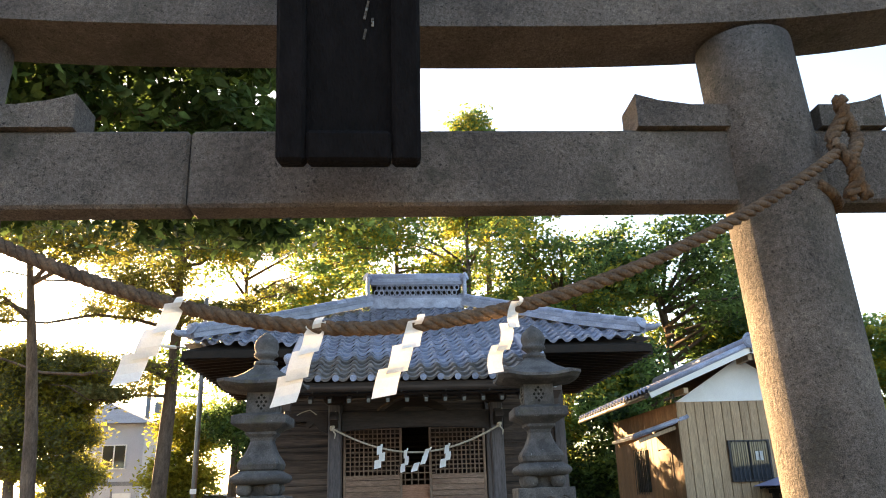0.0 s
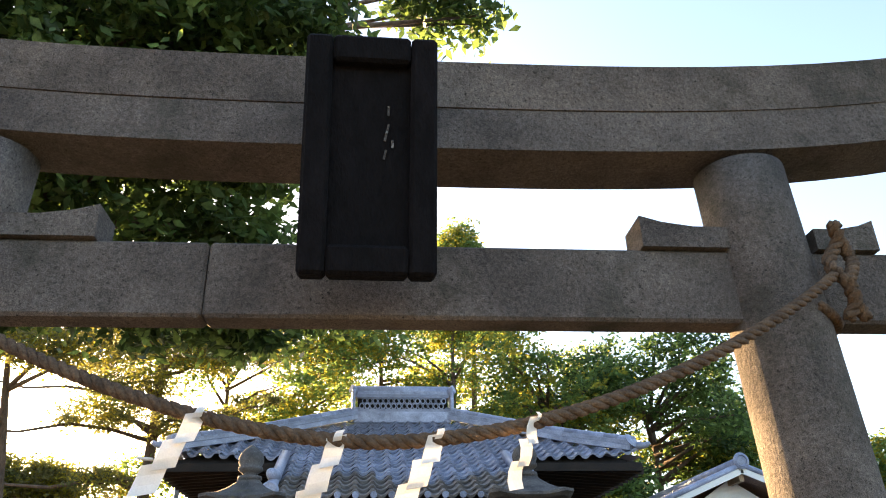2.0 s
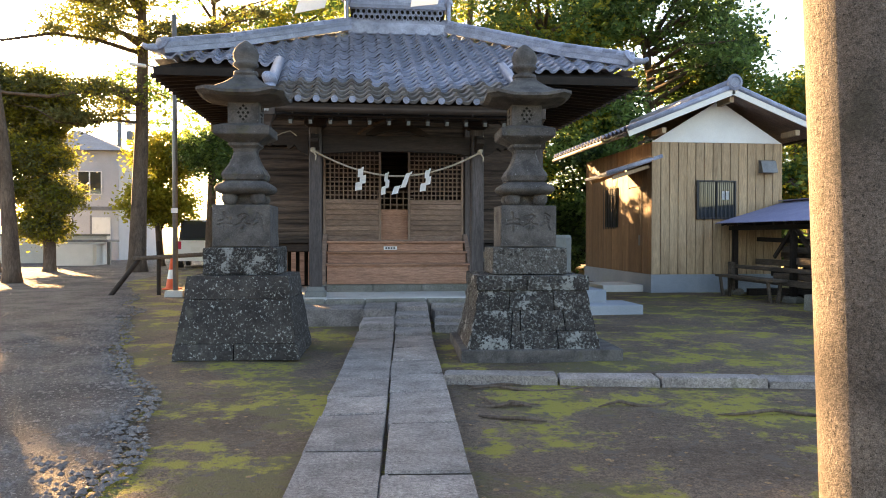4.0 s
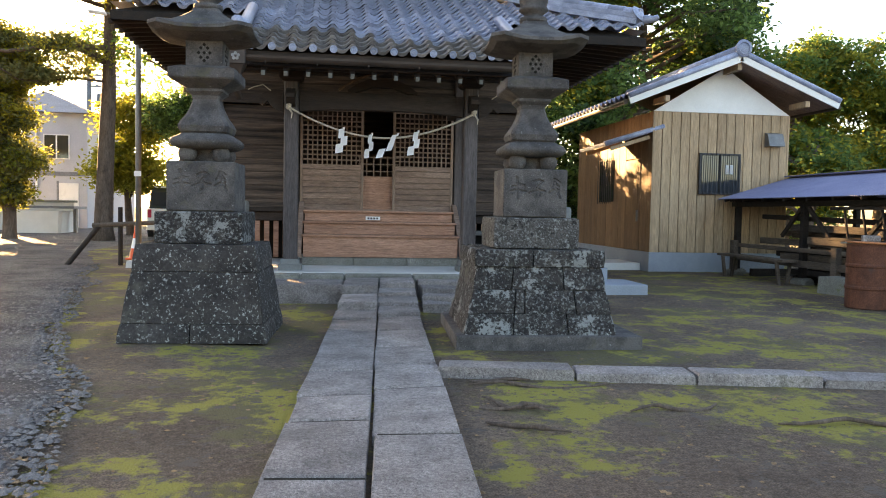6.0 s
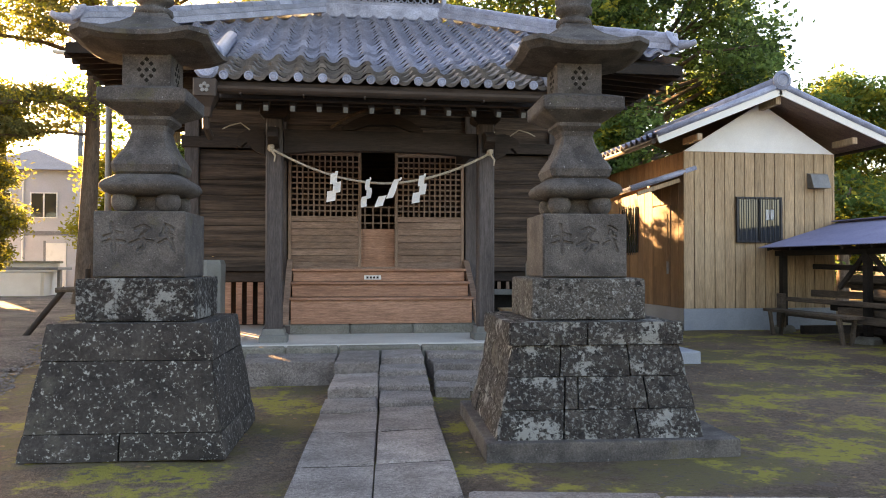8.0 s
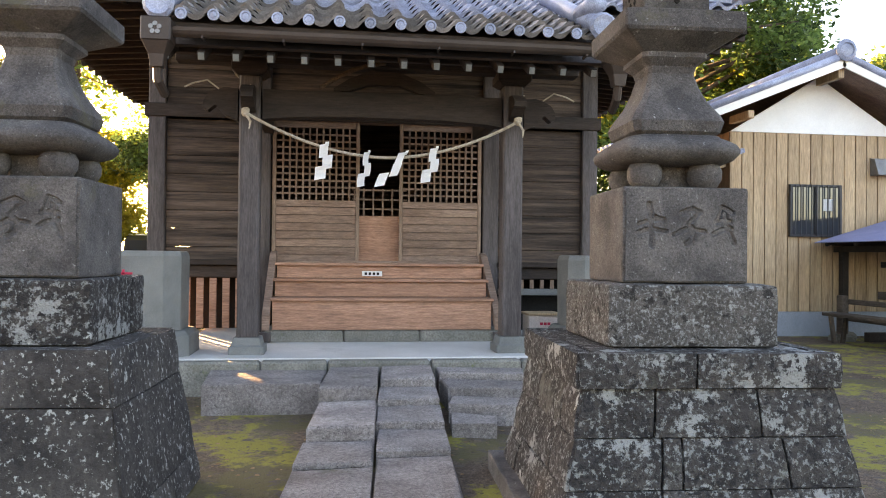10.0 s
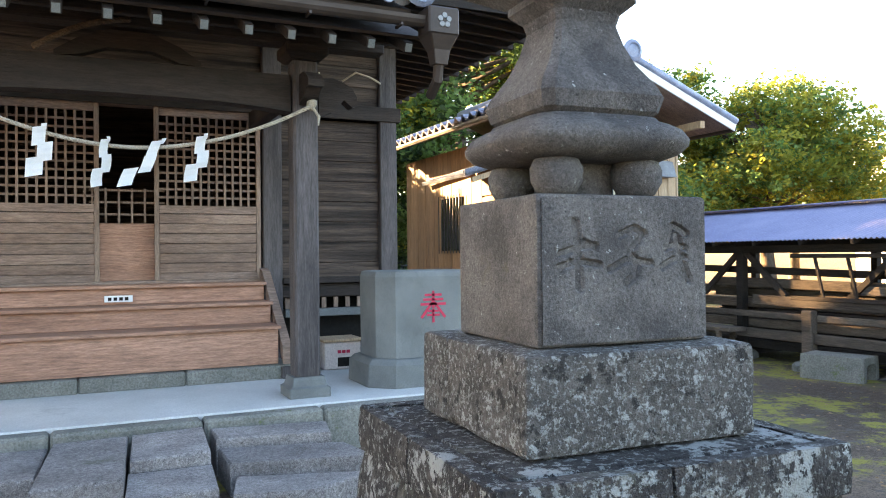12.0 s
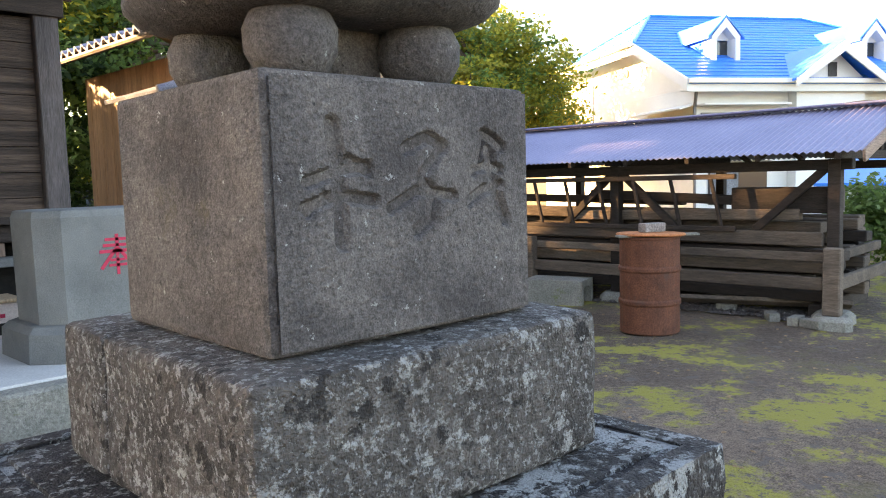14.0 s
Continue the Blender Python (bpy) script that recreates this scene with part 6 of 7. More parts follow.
def tree(x, y, h, blobs, n, size, material, label, r=0.22, seed=1, lean=(0, 0), clump=0.5, second=None, limbs=True, droop=0.0, fine=True):
    if fine:
        n, size = int(n * 1.9), size * 0.64
    t = thing("tree", x, y, 0, label, "tree")
    rg = random.Random(seed)
    pts = [(x + lean[0] * u + 0.12 * math.sin(5 * u + seed), y + lean[1] * u + 0.1 * math.cos(4 * u + seed), -0.1 + h * u) for u in (0, 0.04, 0.15, 0.35, 0.55, 0.75, 0.92)]
    part("trunk", tube(pts, [r * 1.5, r * 1.12, r, r * 0.85, r * 0.66, r * 0.42, r * 0.15], 10), M_BARK, t, smooth=True)
    if limbs:
        for b in blobs:
            for k in range(2):
                zt = min(h * 0.85, max(h * 0.25, b[2] - b[5] * rg.uniform(0.2, 1.2)))
                u = zt / h
                s_ = Vector((x + lean[0] * u, y + lean[1] * u, zt))
                e_ = Vector((b[0] + rg.uniform(-0.5, 0.5) * b[3], b[1] + rg.uniform(-0.5, 0.5) * b[4], b[2] + rg.uniform(-0.3, 0.5) * b[5]))
                mid = s_.lerp(e_, 0.5) + Vector((rg.uniform(-0.3, 0.3), rg.uniform(-0.3, 0.3), rg.uniform(0, 0.4)))
                part("limb", tube([s_, mid, e_], [r * 0.38, r * 0.24, r * 0.07], 7), M_BARK, t, smooth=True)
    if second:
        leaves("crown", blobs, int(n * 0.6), size, material, t, seed, clump, droop=droop)
        leaves("crown", blobs, int(n * 0.4), size, second, t, seed + 100, clump, droop=droop)
    else:
        leaves("crown", blobs, n, size, material, t, seed, clump, droop=droop)
    return t


def blobs_round(x, y, z, r, k, seed, flat=0.7, spread=0.75):
    g = random.Random(seed)
    out = []
    for _ in range(k):
        a, u = g.uniform(0, 6.28), g.uniform(0.2, 1) * spread
        out.append((x + r * u * math.cos(a), y + r * u * math.sin(a), z + r * flat * g.uniform(-0.8, 0.8), r * g.uniform(0.3, 0.5), r * g.uniform(0.3, 0.5), r * g.uniform(0.22, 0.36)))
    return out


# the great dark tree whose boughs hang over the gate from the left
GREAT = [(-4.5, 12, 9.3, 3.0, 2.2, 1.2), (-7.5, 12, 11.5, 3.2, 3, 2.0), (-3.2, 11.5, 11.4, 2.4, 2.2, 1.1), (-1.3, 11.5, 11.6, 1.0, 1.2, 0.7), (-2.4, 12.2, 9.4, 1.3, 1.5, 0.8), (-6.8, 11, 8.2, 2.2, 2, 0.9), (-4.5, 12, 13.6, 3.0, 2.6, 1.5), (1.0, 12.5, 13.7, 1.0, 1.0, 0.7), (1.8, 12.5, 13.4, 0.7, 0.8, 0.5),
         (-5.2, 12.5, 7.6, 1.6, 1.2, 0.7), (-2.9, 12.5, 8.0, 1.4, 1.2, 0.6), (-1.4, 12.8, 7.4, 0.9, 0.9, 0.5), (-4.0, 13, 6.6, 1.5, 1.2, 0.5), (-2.2, 13.2, 6.4, 1.1, 1.0, 0.4), (-6.6, 12.6, 6.6, 1.5, 1.2, 0.5), (-0.4, 13.0, 6.7, 0.8, 0.8, 0.35)]
tree(-6.3, 12.0, 13.0, GREAT, 60000, 0.16, M_LEAFD, "tall dark broadleaf tree with boughs spreading over the gate", 0.34, 2, clump=0.42, second=M_LEAF, droop=0.45, fine=False)
# pines and thin trees on the left
tree(-7.7, 28.0, 14.5, [(-8.5, 27, 9.4, 1.7, 2, 0.6), (-6.0, 28, 8.0, 2.0, 2, 0.5), (-8.8, 26.5, 8.2, 1.5, 1.5, 0.35), (-7.5, 28, 11.5, 3, 2.5, 0.8), (-5.5, 27, 10.5, 2.2, 2, 0.6), (-9, 27, 12.5, 3, 2.4, 0.7), (-8.8, 27.5, 6.0, 1.4, 1.2, 0.4)], 19000, 0.13, M_PINE, "tall backlit pine with long level branches", 0.27, 5, clump=0.38, second=M_LEAFY)
pine = [o_ for o_ in scene.objects if o_.get("label") == "tall backlit pine with long level branches"][0]
for z0, x1, z1, x2, z2, r0 in ((6.3, -10.4, 5.9, -14.0, 6.5, 0.09), (7.6, -10.2, 8.0, -14.5, 7.5, 0.08), (8.8, -10.5, 9.3, -14.2, 9.4, 0.07), (8.2, -6.0, 8.0, -3.6, 8.5, 0.06), (5.2, -9.4, 5.0, -11.2, 5.5, 0.05), (10.2, -9.8, 10.9, -12.5, 10.6, 0.06)):
    p0, p3 = Vector((-7.7, 28, z0)), Vector((x2, 26.6, z2))
    p1 = Vector((x1, 27.2, z1))
    way = [p0, p0.lerp(p1, 0.5) + Vector((0, 0, 0.12)), p1, p1.lerp(p3, 0.35) + Vector((0, 0, -0.15)), p1.lerp(p3, 0.7) + Vector((0, 0, 0.1)), p3]
    part("limb", tube(way, [r0, r0 * 0.85, r0 * 0.7, r0 * 0.55, r0 * 0.4, r0 * 0.15], 7), M_BARK, pine, smooth=True)
    leaves("twig_foliage", [(w_.x, w_.y, w_.z + 0.15, 0.7, 0.5, 0.22) for w_ in way[1:] if not -13.2 < w_.x < -10.3], 1300, 0.1, M_PINE, pine, int(z0 * 10), 0.3)
tree(-9.4, 22.0, 11.0, [(-10, 20.5, 9.0, 2.4, 1.8, 0.5), (-8.0, 19.5, 8.0, 2.0, 1.4, 0.35), (-7.0, 21, 9.8, 2.0, 1.8, 0.5), (-11.5, 20.5, 6.9, 1.8, 1.2, 0.3)], 13000, 0.12, M_PINE, "pine with thin level boughs against the sun", 0.2, 6, lean=(-1.0, 0), clump=0.34, second=M_LEAFY)
tree(-11.0, 28.5, 6.2, [(-11.0, 28.5, 6.35, 0.8, 1.0, 0.7), (-10.4, 28.5, 5.7, 0.7, 0.9, 0.6), (-11.0, 28.5, 5.2, 0.9, 1.0, 0.7), (-11.2, 28.3, 4.0, 1.2, 1.2, 0.7), (-10.8, 28.5, 2.6, 1.1, 1.1, 0.7), (-11.2, 28.6, 1.6, 0.9, 0.9, 0.6)], 21000, 0.14, M_PINE, "dense conifer beside the parking lot", 0.2, 7, clump=0.35, second=M_LEAFY)
tree(-12.6, 28.0, 6.6, [(-12.6, 28, 6.45, 0.95, 1.0, 0.7), (-13.6, 28.1, 6.0, 0.8, 0.9, 0.7), (-11.8, 28, 5.9, 0.8, 0.9, 0.7), (-12.6, 28, 5.6, 0.9, 1.0, 0.7), (-12.8, 28, 4.2, 1.2, 1.1, 0.7), (-12.4, 28, 3.0, 1.0, 1.0, 0.6)], 20000, 0.14, M_PINE, "dense conifer beside the parking lot", 0.2, 8, clump=0.35, second=M_LEAFY)
tree(-8.2, 33.0, 6.0, [(-8.0, 33, 4.4, 1.5, 1.2, 1.2), (-8.6, 33, 2.6, 1.2, 1.2, 0.9), (-7.6, 32.5, 2.4, 1.0, 1, 0.8)], 9000, 0.17, M_LEAFY, "sunlit yellow-green shrub tree", 0.14, 9, clump=0.4)
tree(-4.2, 29.0, 5.4, [(-5.4, 30, 4.4, 1.5, 1.3, 0.8), (-3.6, 28.5, 2.6, 1.2, 1.2, 1.0), (-4.4, 29, 3.6, 1.1, 1.2, 0.8), (-3.0, 28, 3.8, 1.0, 1.2, 0.8)], 15000, 0.15, M_LEAFD, "dark leafy shrub tree behind the hall", 0.16, 10, clump=0.38, second=M_LEAF)
# thin high trees behind the hall
for k, (x, y, h) in enumerate(((-5.6, 30, 13.5), (-2.6, 31, 15), (0.6, 33, 17.5), (3.6, 31, 17), (6.4, 33, 16.5))):
    tree(x, y, h, blobs_round(x, y, h * 0.66, 3.6, 15, 20 + k, 1.3, 1.1), 8500, 0.19, M_LEAF, "slender tall tree with airy foliage", 0.17, 30 + k, clump=0.45, second=M_LEAFY)
tree(4.8, 33.5, 19.5, [(4.2, 33.5, 18.4, 1.2, 1.1, 1.1), (5.5, 33.5, 17.0, 1.4, 1.1, 0.9), (7.0, 33.8, 16.6, 1.1, 1.0, 0.6), (3.2, 33.3, 16.6, 1.2, 1.1, 1.0), (4.8, 33.5, 14.6, 1.9, 1.5, 1.1)], 9000, 0.2, M_LEAF, "very tall slender tree rising behind the hall", 0.2, 47, clump=0.45, second=M_LEAFY)
# the broad trees at the back right
# the last, hidden behind the hall, is added to keep sun off the shelter
for k, (x, y, z, r, n_) in enumerate(((6.6, 28, 7.8, 3.4, 12000), (10.2, 27, 7.0, 3.6, 14000), (13.2, 28.5, 6.0, 2.9, 11000), (8.4, 25.5, 4.0, 2.4, 9000), (4.8, 26.5, 3.2, 2.0, 7000), (0.2, 27.0, 3.4, 2.0, 9000))):
    tree(x, y, z + r * 0.7, blobs_round(x, y, z, r, 18, 50 + k, 1.0, 1.05), n_, 0.19, M_LEAF, "broad leafy tree behind the shrine", 0.24, 60 + k, clump=0.42, second=M_LEAFD if k % 2 else M_LEAFY)
for k, (x, y, z, r, n_) in enumerate(((16.5, 28, 5.4, 2.6, 9000), (19.5, 27, 4.6, 2.8, 9000), (14.6, 24.0, 2.6, 1.6, 6000), (24.0, 27, 4.0, 2.8, 9000))):
    tree(x, y, z + r * 0.7, blobs_round(x, y, z, r, 13, 70 + k, 0.85, 0.95), n_, 0.19, M_LEAF, "green broadleaf tree beyond the yard", 0.2, 80 + k, clump=0.42, second=M_LEAFY)
tree(20.0, 24.5, 6.2, blobs_round(20.0, 24.5, 4.4, 3.2, 20, 91, 0.75, 0.9), 26000, 0.17, M_LEAFY, "round bright green tree beyond the shelter", 0.22, 91, clump=0.4, second=M_LEAF)
# added at the far left, mostly out of view, to shade gravel and path
tree(-17.0, 31.5, 6.6, [(-17.5, 31.5, 5.3, 2.6, 1.5, 1.1), (-15.2, 31.5, 5.2, 1.8, 1.3, 1.1), (-19.8, 32, 5.1, 2.0, 1.5, 1.2), (-13.6, 31.8, 5.0, 1.0, 1.0, 0.9)], 17000, 0.18, M_PINE, "low spreading tree added beyond the lot as a sun screen", 0.2, 44, clump=0.45, second=M_LEAFY)
tree(5.6, 30.0, 4.2, [(5.6, 30, 2.2, 1.4, 1.0, 1.1), (4.6, 29.5, 1.6, 1.0, 0.9, 0.9), (7.0, 30.5, 1.8, 1.2, 0.9, 0.9)], 9000, 0.15, M_LEAFY, "low yellow-green shrub behind the parked car", 0.1, 45, clump=0.35, second=M_LEAF)
for k, (x, y, w, h) in enumerate(((3.6, 26.0, 1.5, 1.5), (5.6, 25.0, 1.5, 1.7), (8.6, 31.0, 2.2, 1.5), (12.2, 30.5, 2.2, 1.6), (1.5, 29.5, 1.8, 1.4), (15.5, 29.0, 2.0, 1.5))):
    tree(x, y, h * 1.9, [(x, y, h, w, 0.9, h * 0.9), (x - 0.7 * w, y + 0.3, h * 0.8, w * 0.6, 0.8, h * 0.75), (x + 0.7 * w, y - 0.2, h * 0.85, w * 0.6, 0.8, h * 0.8)], 9000, 0.15, M_LEAFD, "dense dark shrub behind the shrine", 0.1, 120 + k, clump=0.32, second=M_LEAF if k % 2 else M_LEAFY)
# added in the sun's way to shade the lower part of the shed's side
tree(2.9, 25.8, 5.0, [(2.1, 25.8, 3.2, 1.0, 0.7, 1.1), (3.7, 25.8, 3.1, 1.0, 0.7, 1.1), (2.9, 25.8, 1.8, 1.6, 0.8, 1.0), (4.6, 25.6, 2.2, 0.8, 0.7, 1.0)], 15000, 0.16, M_LEAFD, "dense dark shrub behind the shrine", 0.12, 140, clump=0.32, second=M_LEAF)
hedge = thing("hedge", 14.5, 9.5, 0, "trimmed green hedge beyond the shelter", "hedge")
leaves("foliage", [(12.7 + 0.5 * k, 10.6 - 0.35 * k, 0.65, 0.5, 0.5, 0.6) for k in range(7)], 16000, 0.07, M_LEAF, hedge, 15, 0.25)

# ---- left side: pole, vehicles, buildings ----
pole = thing("lamp_pole", -4.05, 17.0, 0, "thin grey steel lamp pole in a concrete foot", "pole")
part("shaft", tube([(-4.05, 17.0, 0), (-4.05, 17.0, 3), (-4.05, 17.0, 5.9)], [0.057, 0.055, 0.05], 12), M_STEEL, pole, smooth=True)
part("foot", squares([(0.2, -0.05), (0.18, 0.12)], 0.1), M_CONC, pole, "rough concrete foot", pose(-4.05, 17.0, 0))
part("arm", tube([(-4.05, 16.95, 4.62), (-4.3, 16.9, 4.76), (-4.62, 16.85, 4.8)], 0.02, 8), M_STEEL, pole)
part("lamp_head", bmbox(0.34, 0.12, 0.06, 0.02), M_WHITE, pole, "white lamp head", pose(-4.75, 16.85, 4.8, 0, 6, 0))
bx("number_tag", -4.115, -3.985, 16.935, 16.94, 1.75, 1.85, M_WHITE, pole, 0, "white number tag")
frame_ = thing("timber_barrier", -4.8, 17.4, 0, "rough low barrier of round poles beside the lamp pole", "barrier")
part("rail", tube([(-5.0, 17.35, 0.78), (-3.0, 17.5, 0.9)], 0.045, 8), M_LUMBER, frame_)
part("brace", tube([(-5.45, 17.2, -0.03), (-4.85, 17.4, 0.82)], 0.05, 8), M_LUMBERD, frame_)
part("post", tube([(-4.5, 17.45, -0.03), (-4.5, 17.45, 1.15)], 0.045, 8), M_LUMBERD, frame_)
part("post", tube([(-3.1, 17.6, -0.03), (-3.1, 17.6, 1.1)], 0.045, 8), M_LUMBERD, frame_)


def cone(x, y, s=1.0):
    c = thing("traffic_cone", x, y, 0, "orange and white plastic traffic cone", "cone", "traffic cones")
    part("base", bmbox(0.36 * s, 0.36 * s, 0.03, 0.01), M_ORANGE, c, m=pose(x, y, 0.012))
    part("body", lathe([(0.14 * s, 0.028), (0.105 * s, 0.22 * s)], 14), M_ORANGE, c, m=pose(x, y, 0))
    part("band", lathe([(0.105 * s, 0.222 * s), (0.07 * s, 0.42 * s)], 14), M_WHITE, c, "white reflective band", pose(x, y, 0))
    part("tip", lathe([(0.07 * s, 0.422 * s), (0.03 * s, 0.68 * s)], 14), M_ORANGE, c, m=pose(x, y, 0))


cone(-4.62, 19.2, 1.1)
cone(-9.2, 33.5)


def vehicle(name, x, y, rz, L_, W_, H_, paint, label, boxy):
    v = thing(name, x, y, 0, label, "car", rz=rz)
    P = pose(x, y, 0, 0, 0, rz)
    hl = H_ * (0.55 if boxy else 0.6)
    part("body", squares([(0.5, 0.28), (0.5, 0.4), (0.5, hl), (0.48, hl + 0.04)], 0.12), paint, v, m=P @ Matrix.Diagonal((W_, L_, 1, 1)))
    part("cabin", squares([(0.48, hl + 0.041), (0.43 if boxy else 0.36, H_ - 0.06), (0.38 if boxy else 0.3, H_)], 0.15), M_GLASS, v, "dark glazed cabin", P @ pose(0, L_ * 0.02, 0) @ Matrix.Diagonal((W_ * 0.98, L_ * (0.94 if boxy else 0.66), 1, 1)))
    part("roof", squares([(0.43 if boxy else 0.36, H_ - 0.05), (0.40, H_ + 0.02)], 0.2), paint, v, m=P @ pose(0, L_ * 0.02, 0) @ Matrix.Diagonal((W_ * 0.94, L_ * (0.9 if boxy else 0.6), 1, 1)))
    for sx in (-1, 1):
        for sy in (-1, 1):
            w = part("wheel", lathe([(0.2, -0.1), (0.31, -0.09), (0.325, 0), (0.31, 0.09), (0.2, 0.1)], 20), M_RUBBER, v, m=P @ pose(sx * (W_ / 2 - 0.1), sy * L_ * 0.32, 0.31, 0, 90, 0))
            part("rim", lathe([(0.19, -0.104), (0.17, -0.108), (0.03, -0.106), (0.03, 0.106), (0.17, 0.108), (0.19, 0.104)], 16), M_STEEL, w, m=P @ pose(sx * (W_ / 2 - 0.1), sy * L_ * 0.32, 0.31, 0, 90, 0))
        part("tail_light", bmbox(0.12, 0.03, 0.3, 0.01), M_RED, v, "red tail light", P @ pose(sx * (W_ / 2 - 0.14), -L_ / 2 - 0.002, hl - 0.15))
    part("rear_window", bmbox(W_ * 0.74, 0.02, (H_ - hl) * 0.62, 0.01), M_GLASS, v, m=P @ pose(0, -L_ * (0.45 if boxy else 0.32) - 0.004, (H_ + hl) / 2, 6, 0, 0))
    part("number_plate", bmbox(0.33, 0.015, 0.165, 0.004), M_PLASTER, v, "pale number plate", P @ pose(0, -L_ / 2 - 0.01, hl - 0.3))
    return v


vehicle("white_van", -6.6, 33.0, 4, 3.4, 1.48, 1.9, M_WHITE, "white boxy van parked under the trees", True)
vehicle("black_car", 8.6, 27.0, 80, 4.2, 1.7, 1.5, M_BLACKCAR, "glossy black car parked behind the shed", False)

apt = thing("grey_apartment", -14.5, 43, 0, "pale grey two-storey apartment block with small windows", "building")
AX0, AX1, AY0 = -16.8, -12.2, 41.0
bx("wall", AX0, AX1, AY0, 50.0, -0.1, 5.6, M_APT, apt, 0.02)
raw("roof", [(AX0 - 0.4, AY0 - 0.4, 5.58), (AX1 + 0.4, AY0 - 0.4, 5.58), (AX1 + 0.4, 50.4, 5.58), (AX0 - 0.4, 50.4, 5.58), ((AX0 + AX1) / 2 - 0.6, 44, 7.0), ((AX0 + AX1) / 2 - 0.6, 48, 7.0)], [(0, 1, 4), (1, 2, 5, 4), (2, 3, 5), (3, 0, 4, 5), (3, 2, 1, 0)], M_SLATE, apt)
for x, z in ((-13.6, 3.4), (-15.6, 3.4), (-15.6, 0.9)):
    w = bx("window", x - 0.55, x + 0.55, AY0 - 0.03, AY0 - 0.005, z, z + 1.1, M_GLASS, apt, 0.005)
    for a, b, c, d_ in ((-0.6, 0.6, -0.05, 0), (-0.6, 0.6, 1.1, 1.15), (-0.6, -0.55, 0, 1.1), (0.55, 0.6, 0, 1.1), (-0.03, 0.03, 0, 1.1)):
        bx("window_frame", x + a, x + b, AY0 - 0.06, AY0 - 0.005, z + c, z + d_, M_WHITE, w, 0)
bx("door", -13.5, -12.6, AY0 - 0.05, AY0 - 0.005, 0.05, 2.2, M_WHITE, apt, 0.01, "white entrance door")
bx("door_frame", -13.6, -13.51, AY0 - 0.06, AY0 - 0.005, 0.0, 2.3, M_SLATE, apt, 0.005)
bx("band", AX0 - 0.02, AX1 + 0.02, AY0 - 0.03, AY0 - 0.004, 2.55, 2.75, M_SLATE, apt, 0)
part("drainpipe", tube([(-14.5, AY0 - 0.08, 0), (-14.5, AY0 - 0.08, 5.5)], 0.05, 8), M_WHITE, apt)
low = thing("lot_wall", -15, 37, 0, "low grey concrete wall at the edge of the lot", "wall", kind="structure")
bx("wall_panel", -26, -11.6, 37.0, 37.2, -0.05, 1.25, M_CONC, low, 0.01)
bx("wall_panel", -26, -11.5, 36.9, 37.3, 1.252, 1.35, M_KERB, low, 0.01)
tank = thing("stone_trough", -12.0, 34.8, 0, "pale stone water trough beside the wall", "trough")
part("basin", squares([(0.9, -0.02), (0.95, 0.9), (0.8, 0.9), (0.75, 0.6)], 0.1), M_PLASTER, tank, m=pose(-12.0, 34.8, 0))
bx("cover", -13.4, -10.6, 34.0, 35.6, 1.0, 1.1, M_SLATE, tank, 0.01, "dark flat cover")
for x in (-13.2, -10.8):
    bx("stand", x - 0.06, x + 0.06, 34.7, 34.9, -0.02, 0.998, M_SLATE, tank, 0)
up = thing("utility_pole", -13.6, 46, 0, "grey concrete utility pole with crossarms and wires", "utility pole")
part("shaft", tube([(-13.6, 46, 0), (-13.6, 46, 9.3)], [0.17, 0.12], 12), M_STEEL, up, smooth=True)
for z in (8.2, 7.6):
    bx("crossarm", -13.5, -12.0, 45.95, 46.05, z, z + 0.1, M_SLATE, up, 0.005)
part("transformer", lathe([(0.2, 6.6), (0.22, 6.65), (0.22, 7.2), (0.15, 7.25)], 14), M_SLATE, up, m=pose(-13.0, 46, 0))
for k, z in enumerate((8.35, 7.75, 7.3)):
    part("wire", tube([(-34, 50, z + 0.6), (-24, 48, z - 0.2), (-13.4, 46, z), (-4, 50, z - 0.7), (8, 56, z)], 0.02, 5), M_RUBBER, up)
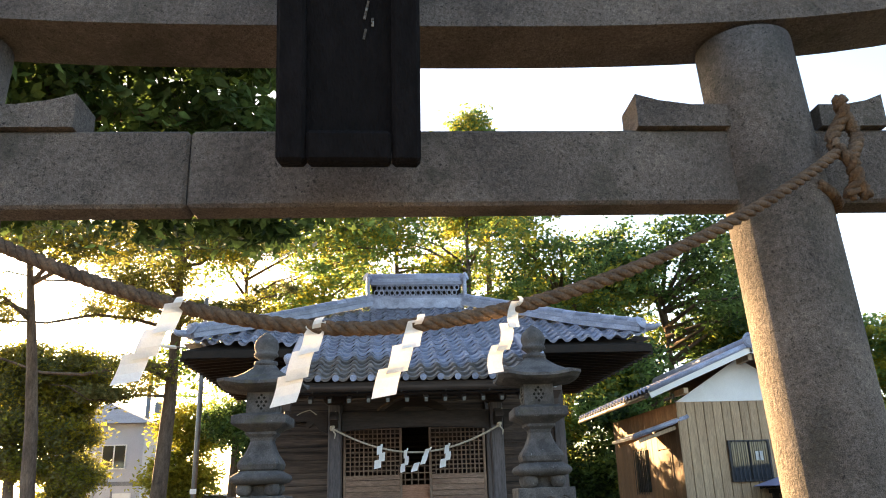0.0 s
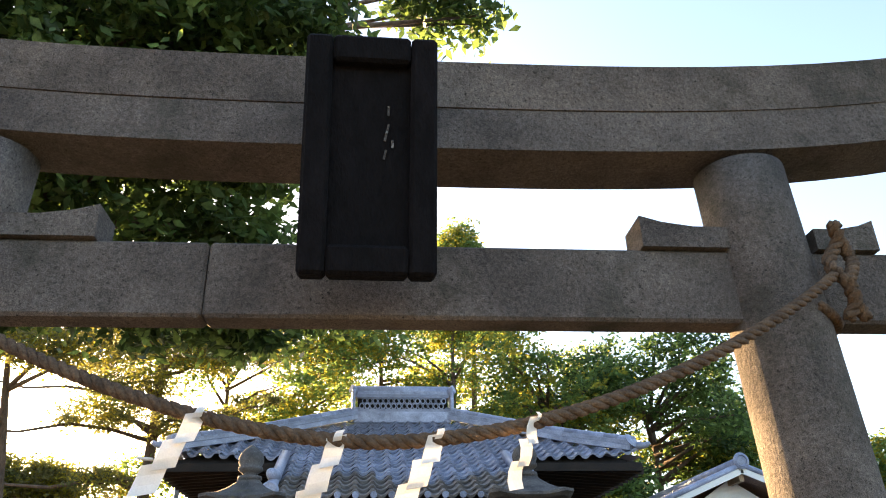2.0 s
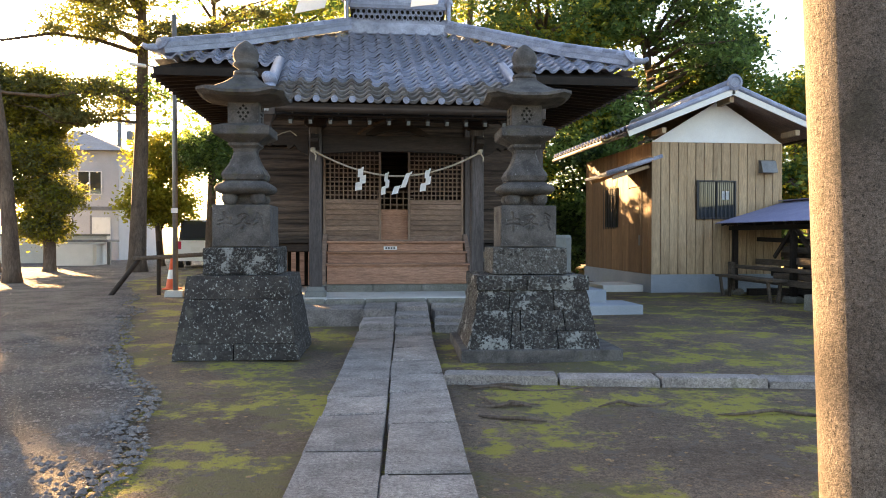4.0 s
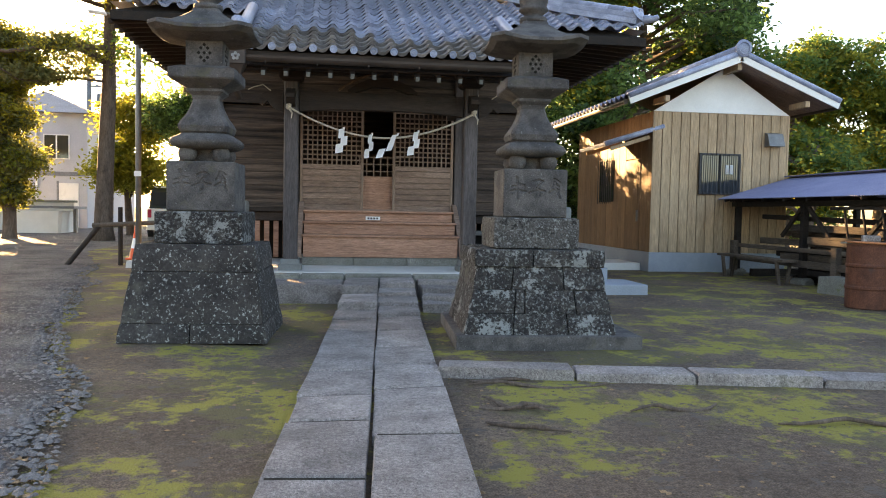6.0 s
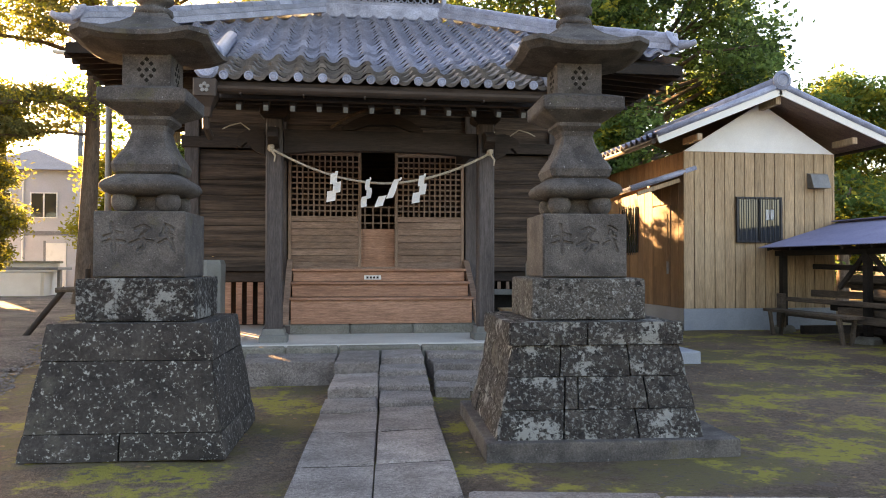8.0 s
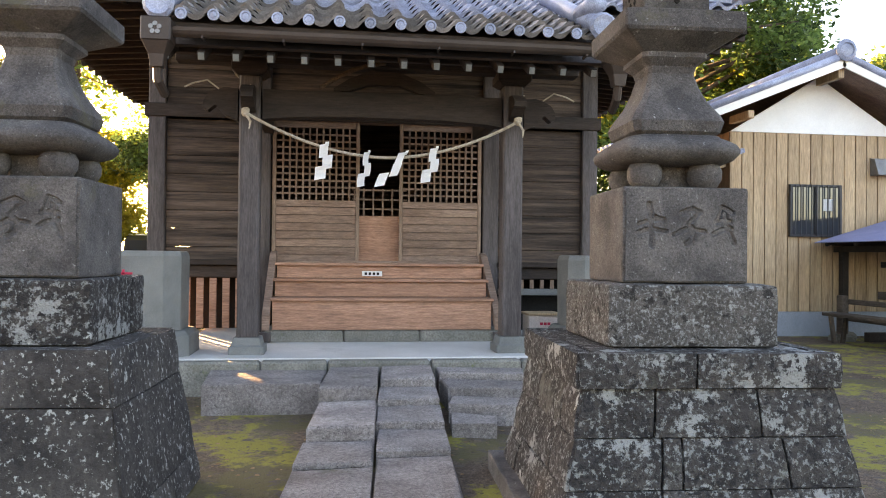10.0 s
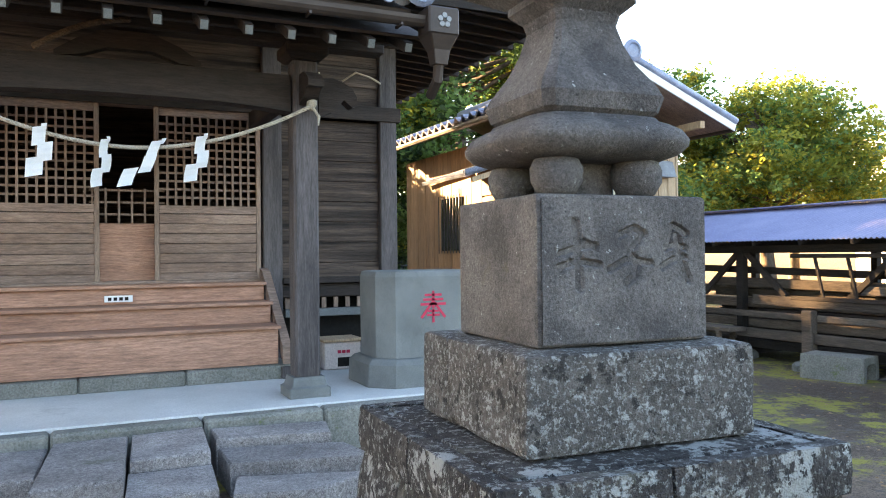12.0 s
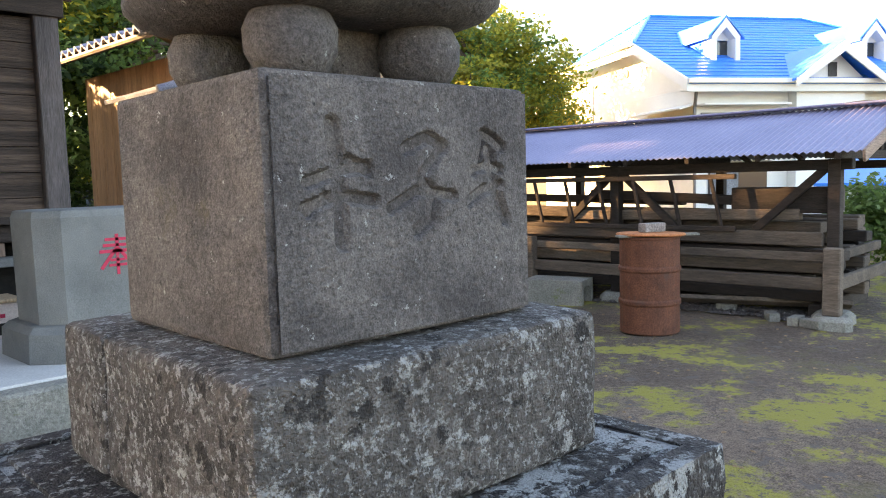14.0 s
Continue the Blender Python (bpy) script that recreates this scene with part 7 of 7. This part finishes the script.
# small things round the steps
box = thing("small_offering_box", 2.3, 14.0, 0.31, "small pale wooden box with an arched opening", "box")
M_BOX = mat("pale_pink_board", (0.50, 0.42, 0.38), (0.62, 0.54, 0.49), 5.0, 0.75, 0.2, 60, vary=0.0, mott=0.3)
bx("body", 2.17, 2.54, 13.83, 14.16, 0.312, 0.58, M_BOX, box, 0.008)
bx("lid", 2.15, 2.56, 13.81, 14.18, 0.582, 0.61, M_SHEDW, box, 0.006, "pale wooden lid")
# flat plate on the front; the box's inner dark is its colour
bx("opening", 2.30, 2.43, 13.823, 13.829, 0.34, 0.43, M_DARK, box, 0.003, "opening painted dark")
for k in range(3):
    bx("red_mark", 2.30 + 0.045 * k, 2.335 + 0.045 * k, 13.824, 13.829, 0.47, 0.50, M_RED, box, 0, "red lettering mark")
garland = thing("dried_garland", 0.3, 12.5, 2.9, "short dark dried straw garland under the portico", "garland")
part("rope", twisted_rope(lambda u: (-0.25 + 0.62 * u, 12.5, 2.88 + 0.26 * u + 0.05 * math.sin(3.14 * u)), 0.022, 9, 60), M_ROPE, garland, smooth=True)
for s, x in ((-1, -1.2), (1, 1.95)):
    wire = thing("loose_wire", x, 12.5, 2.8, "thin curled wire sticking out of the beam end", "wire")
    part("wire", tube([(x + s * 0.0, 12.5, 2.83), (x + s * 0.1, 12.45, 2.90), (x + s * 0.22, 12.42, 2.86), (x + s * 0.3, 12.42, 2.82)], 0.008, 6), M_ROPE2, wire)

# surface roots and litter by the kerb
rg = random.Random(8)
for k, (x, y, a, ln) in enumerate(((0.62, 6.62, -0.12, 1.0), (0.62, 6.2, -0.7, 0.5), (0.6, 6.75, 0.0, 0.5), (0.55, 5.7, -0.5, 0.5), (0.6, 6.0, 0.1, 0.45), (2.3, 5.6, -0.2, 0.9), (1.5, 5.9, 0.05, 0.6))):
    rt = thing("tree_root", x, y, 0, "gnarled tree root lying half out of the earth", "root", "surface roots by the kerb")
    pts = [(x + ln * u / 9 * math.cos(a) + 0.025 * math.sin(1.1 * u + k), y + ln * u / 9 * math.sin(a) + 0.04 * math.sin(0.9 * u + 2 * k), 0.002 + 0.014 * math.sin(0.8 * u + k)) for u in range(10)]
    part("root", tube(pts, [0.006 + 0.011 * math.sin(math.pi * u / 9) * (0.6 + 0.6 * rg.random()) for u in range(10)], 8), M_BARK, rt, smooth=True)

# ---- the nearest roof tiles ----
for m_, me_ in placed:
    link("roof_tile", me_, roof, m=m_)
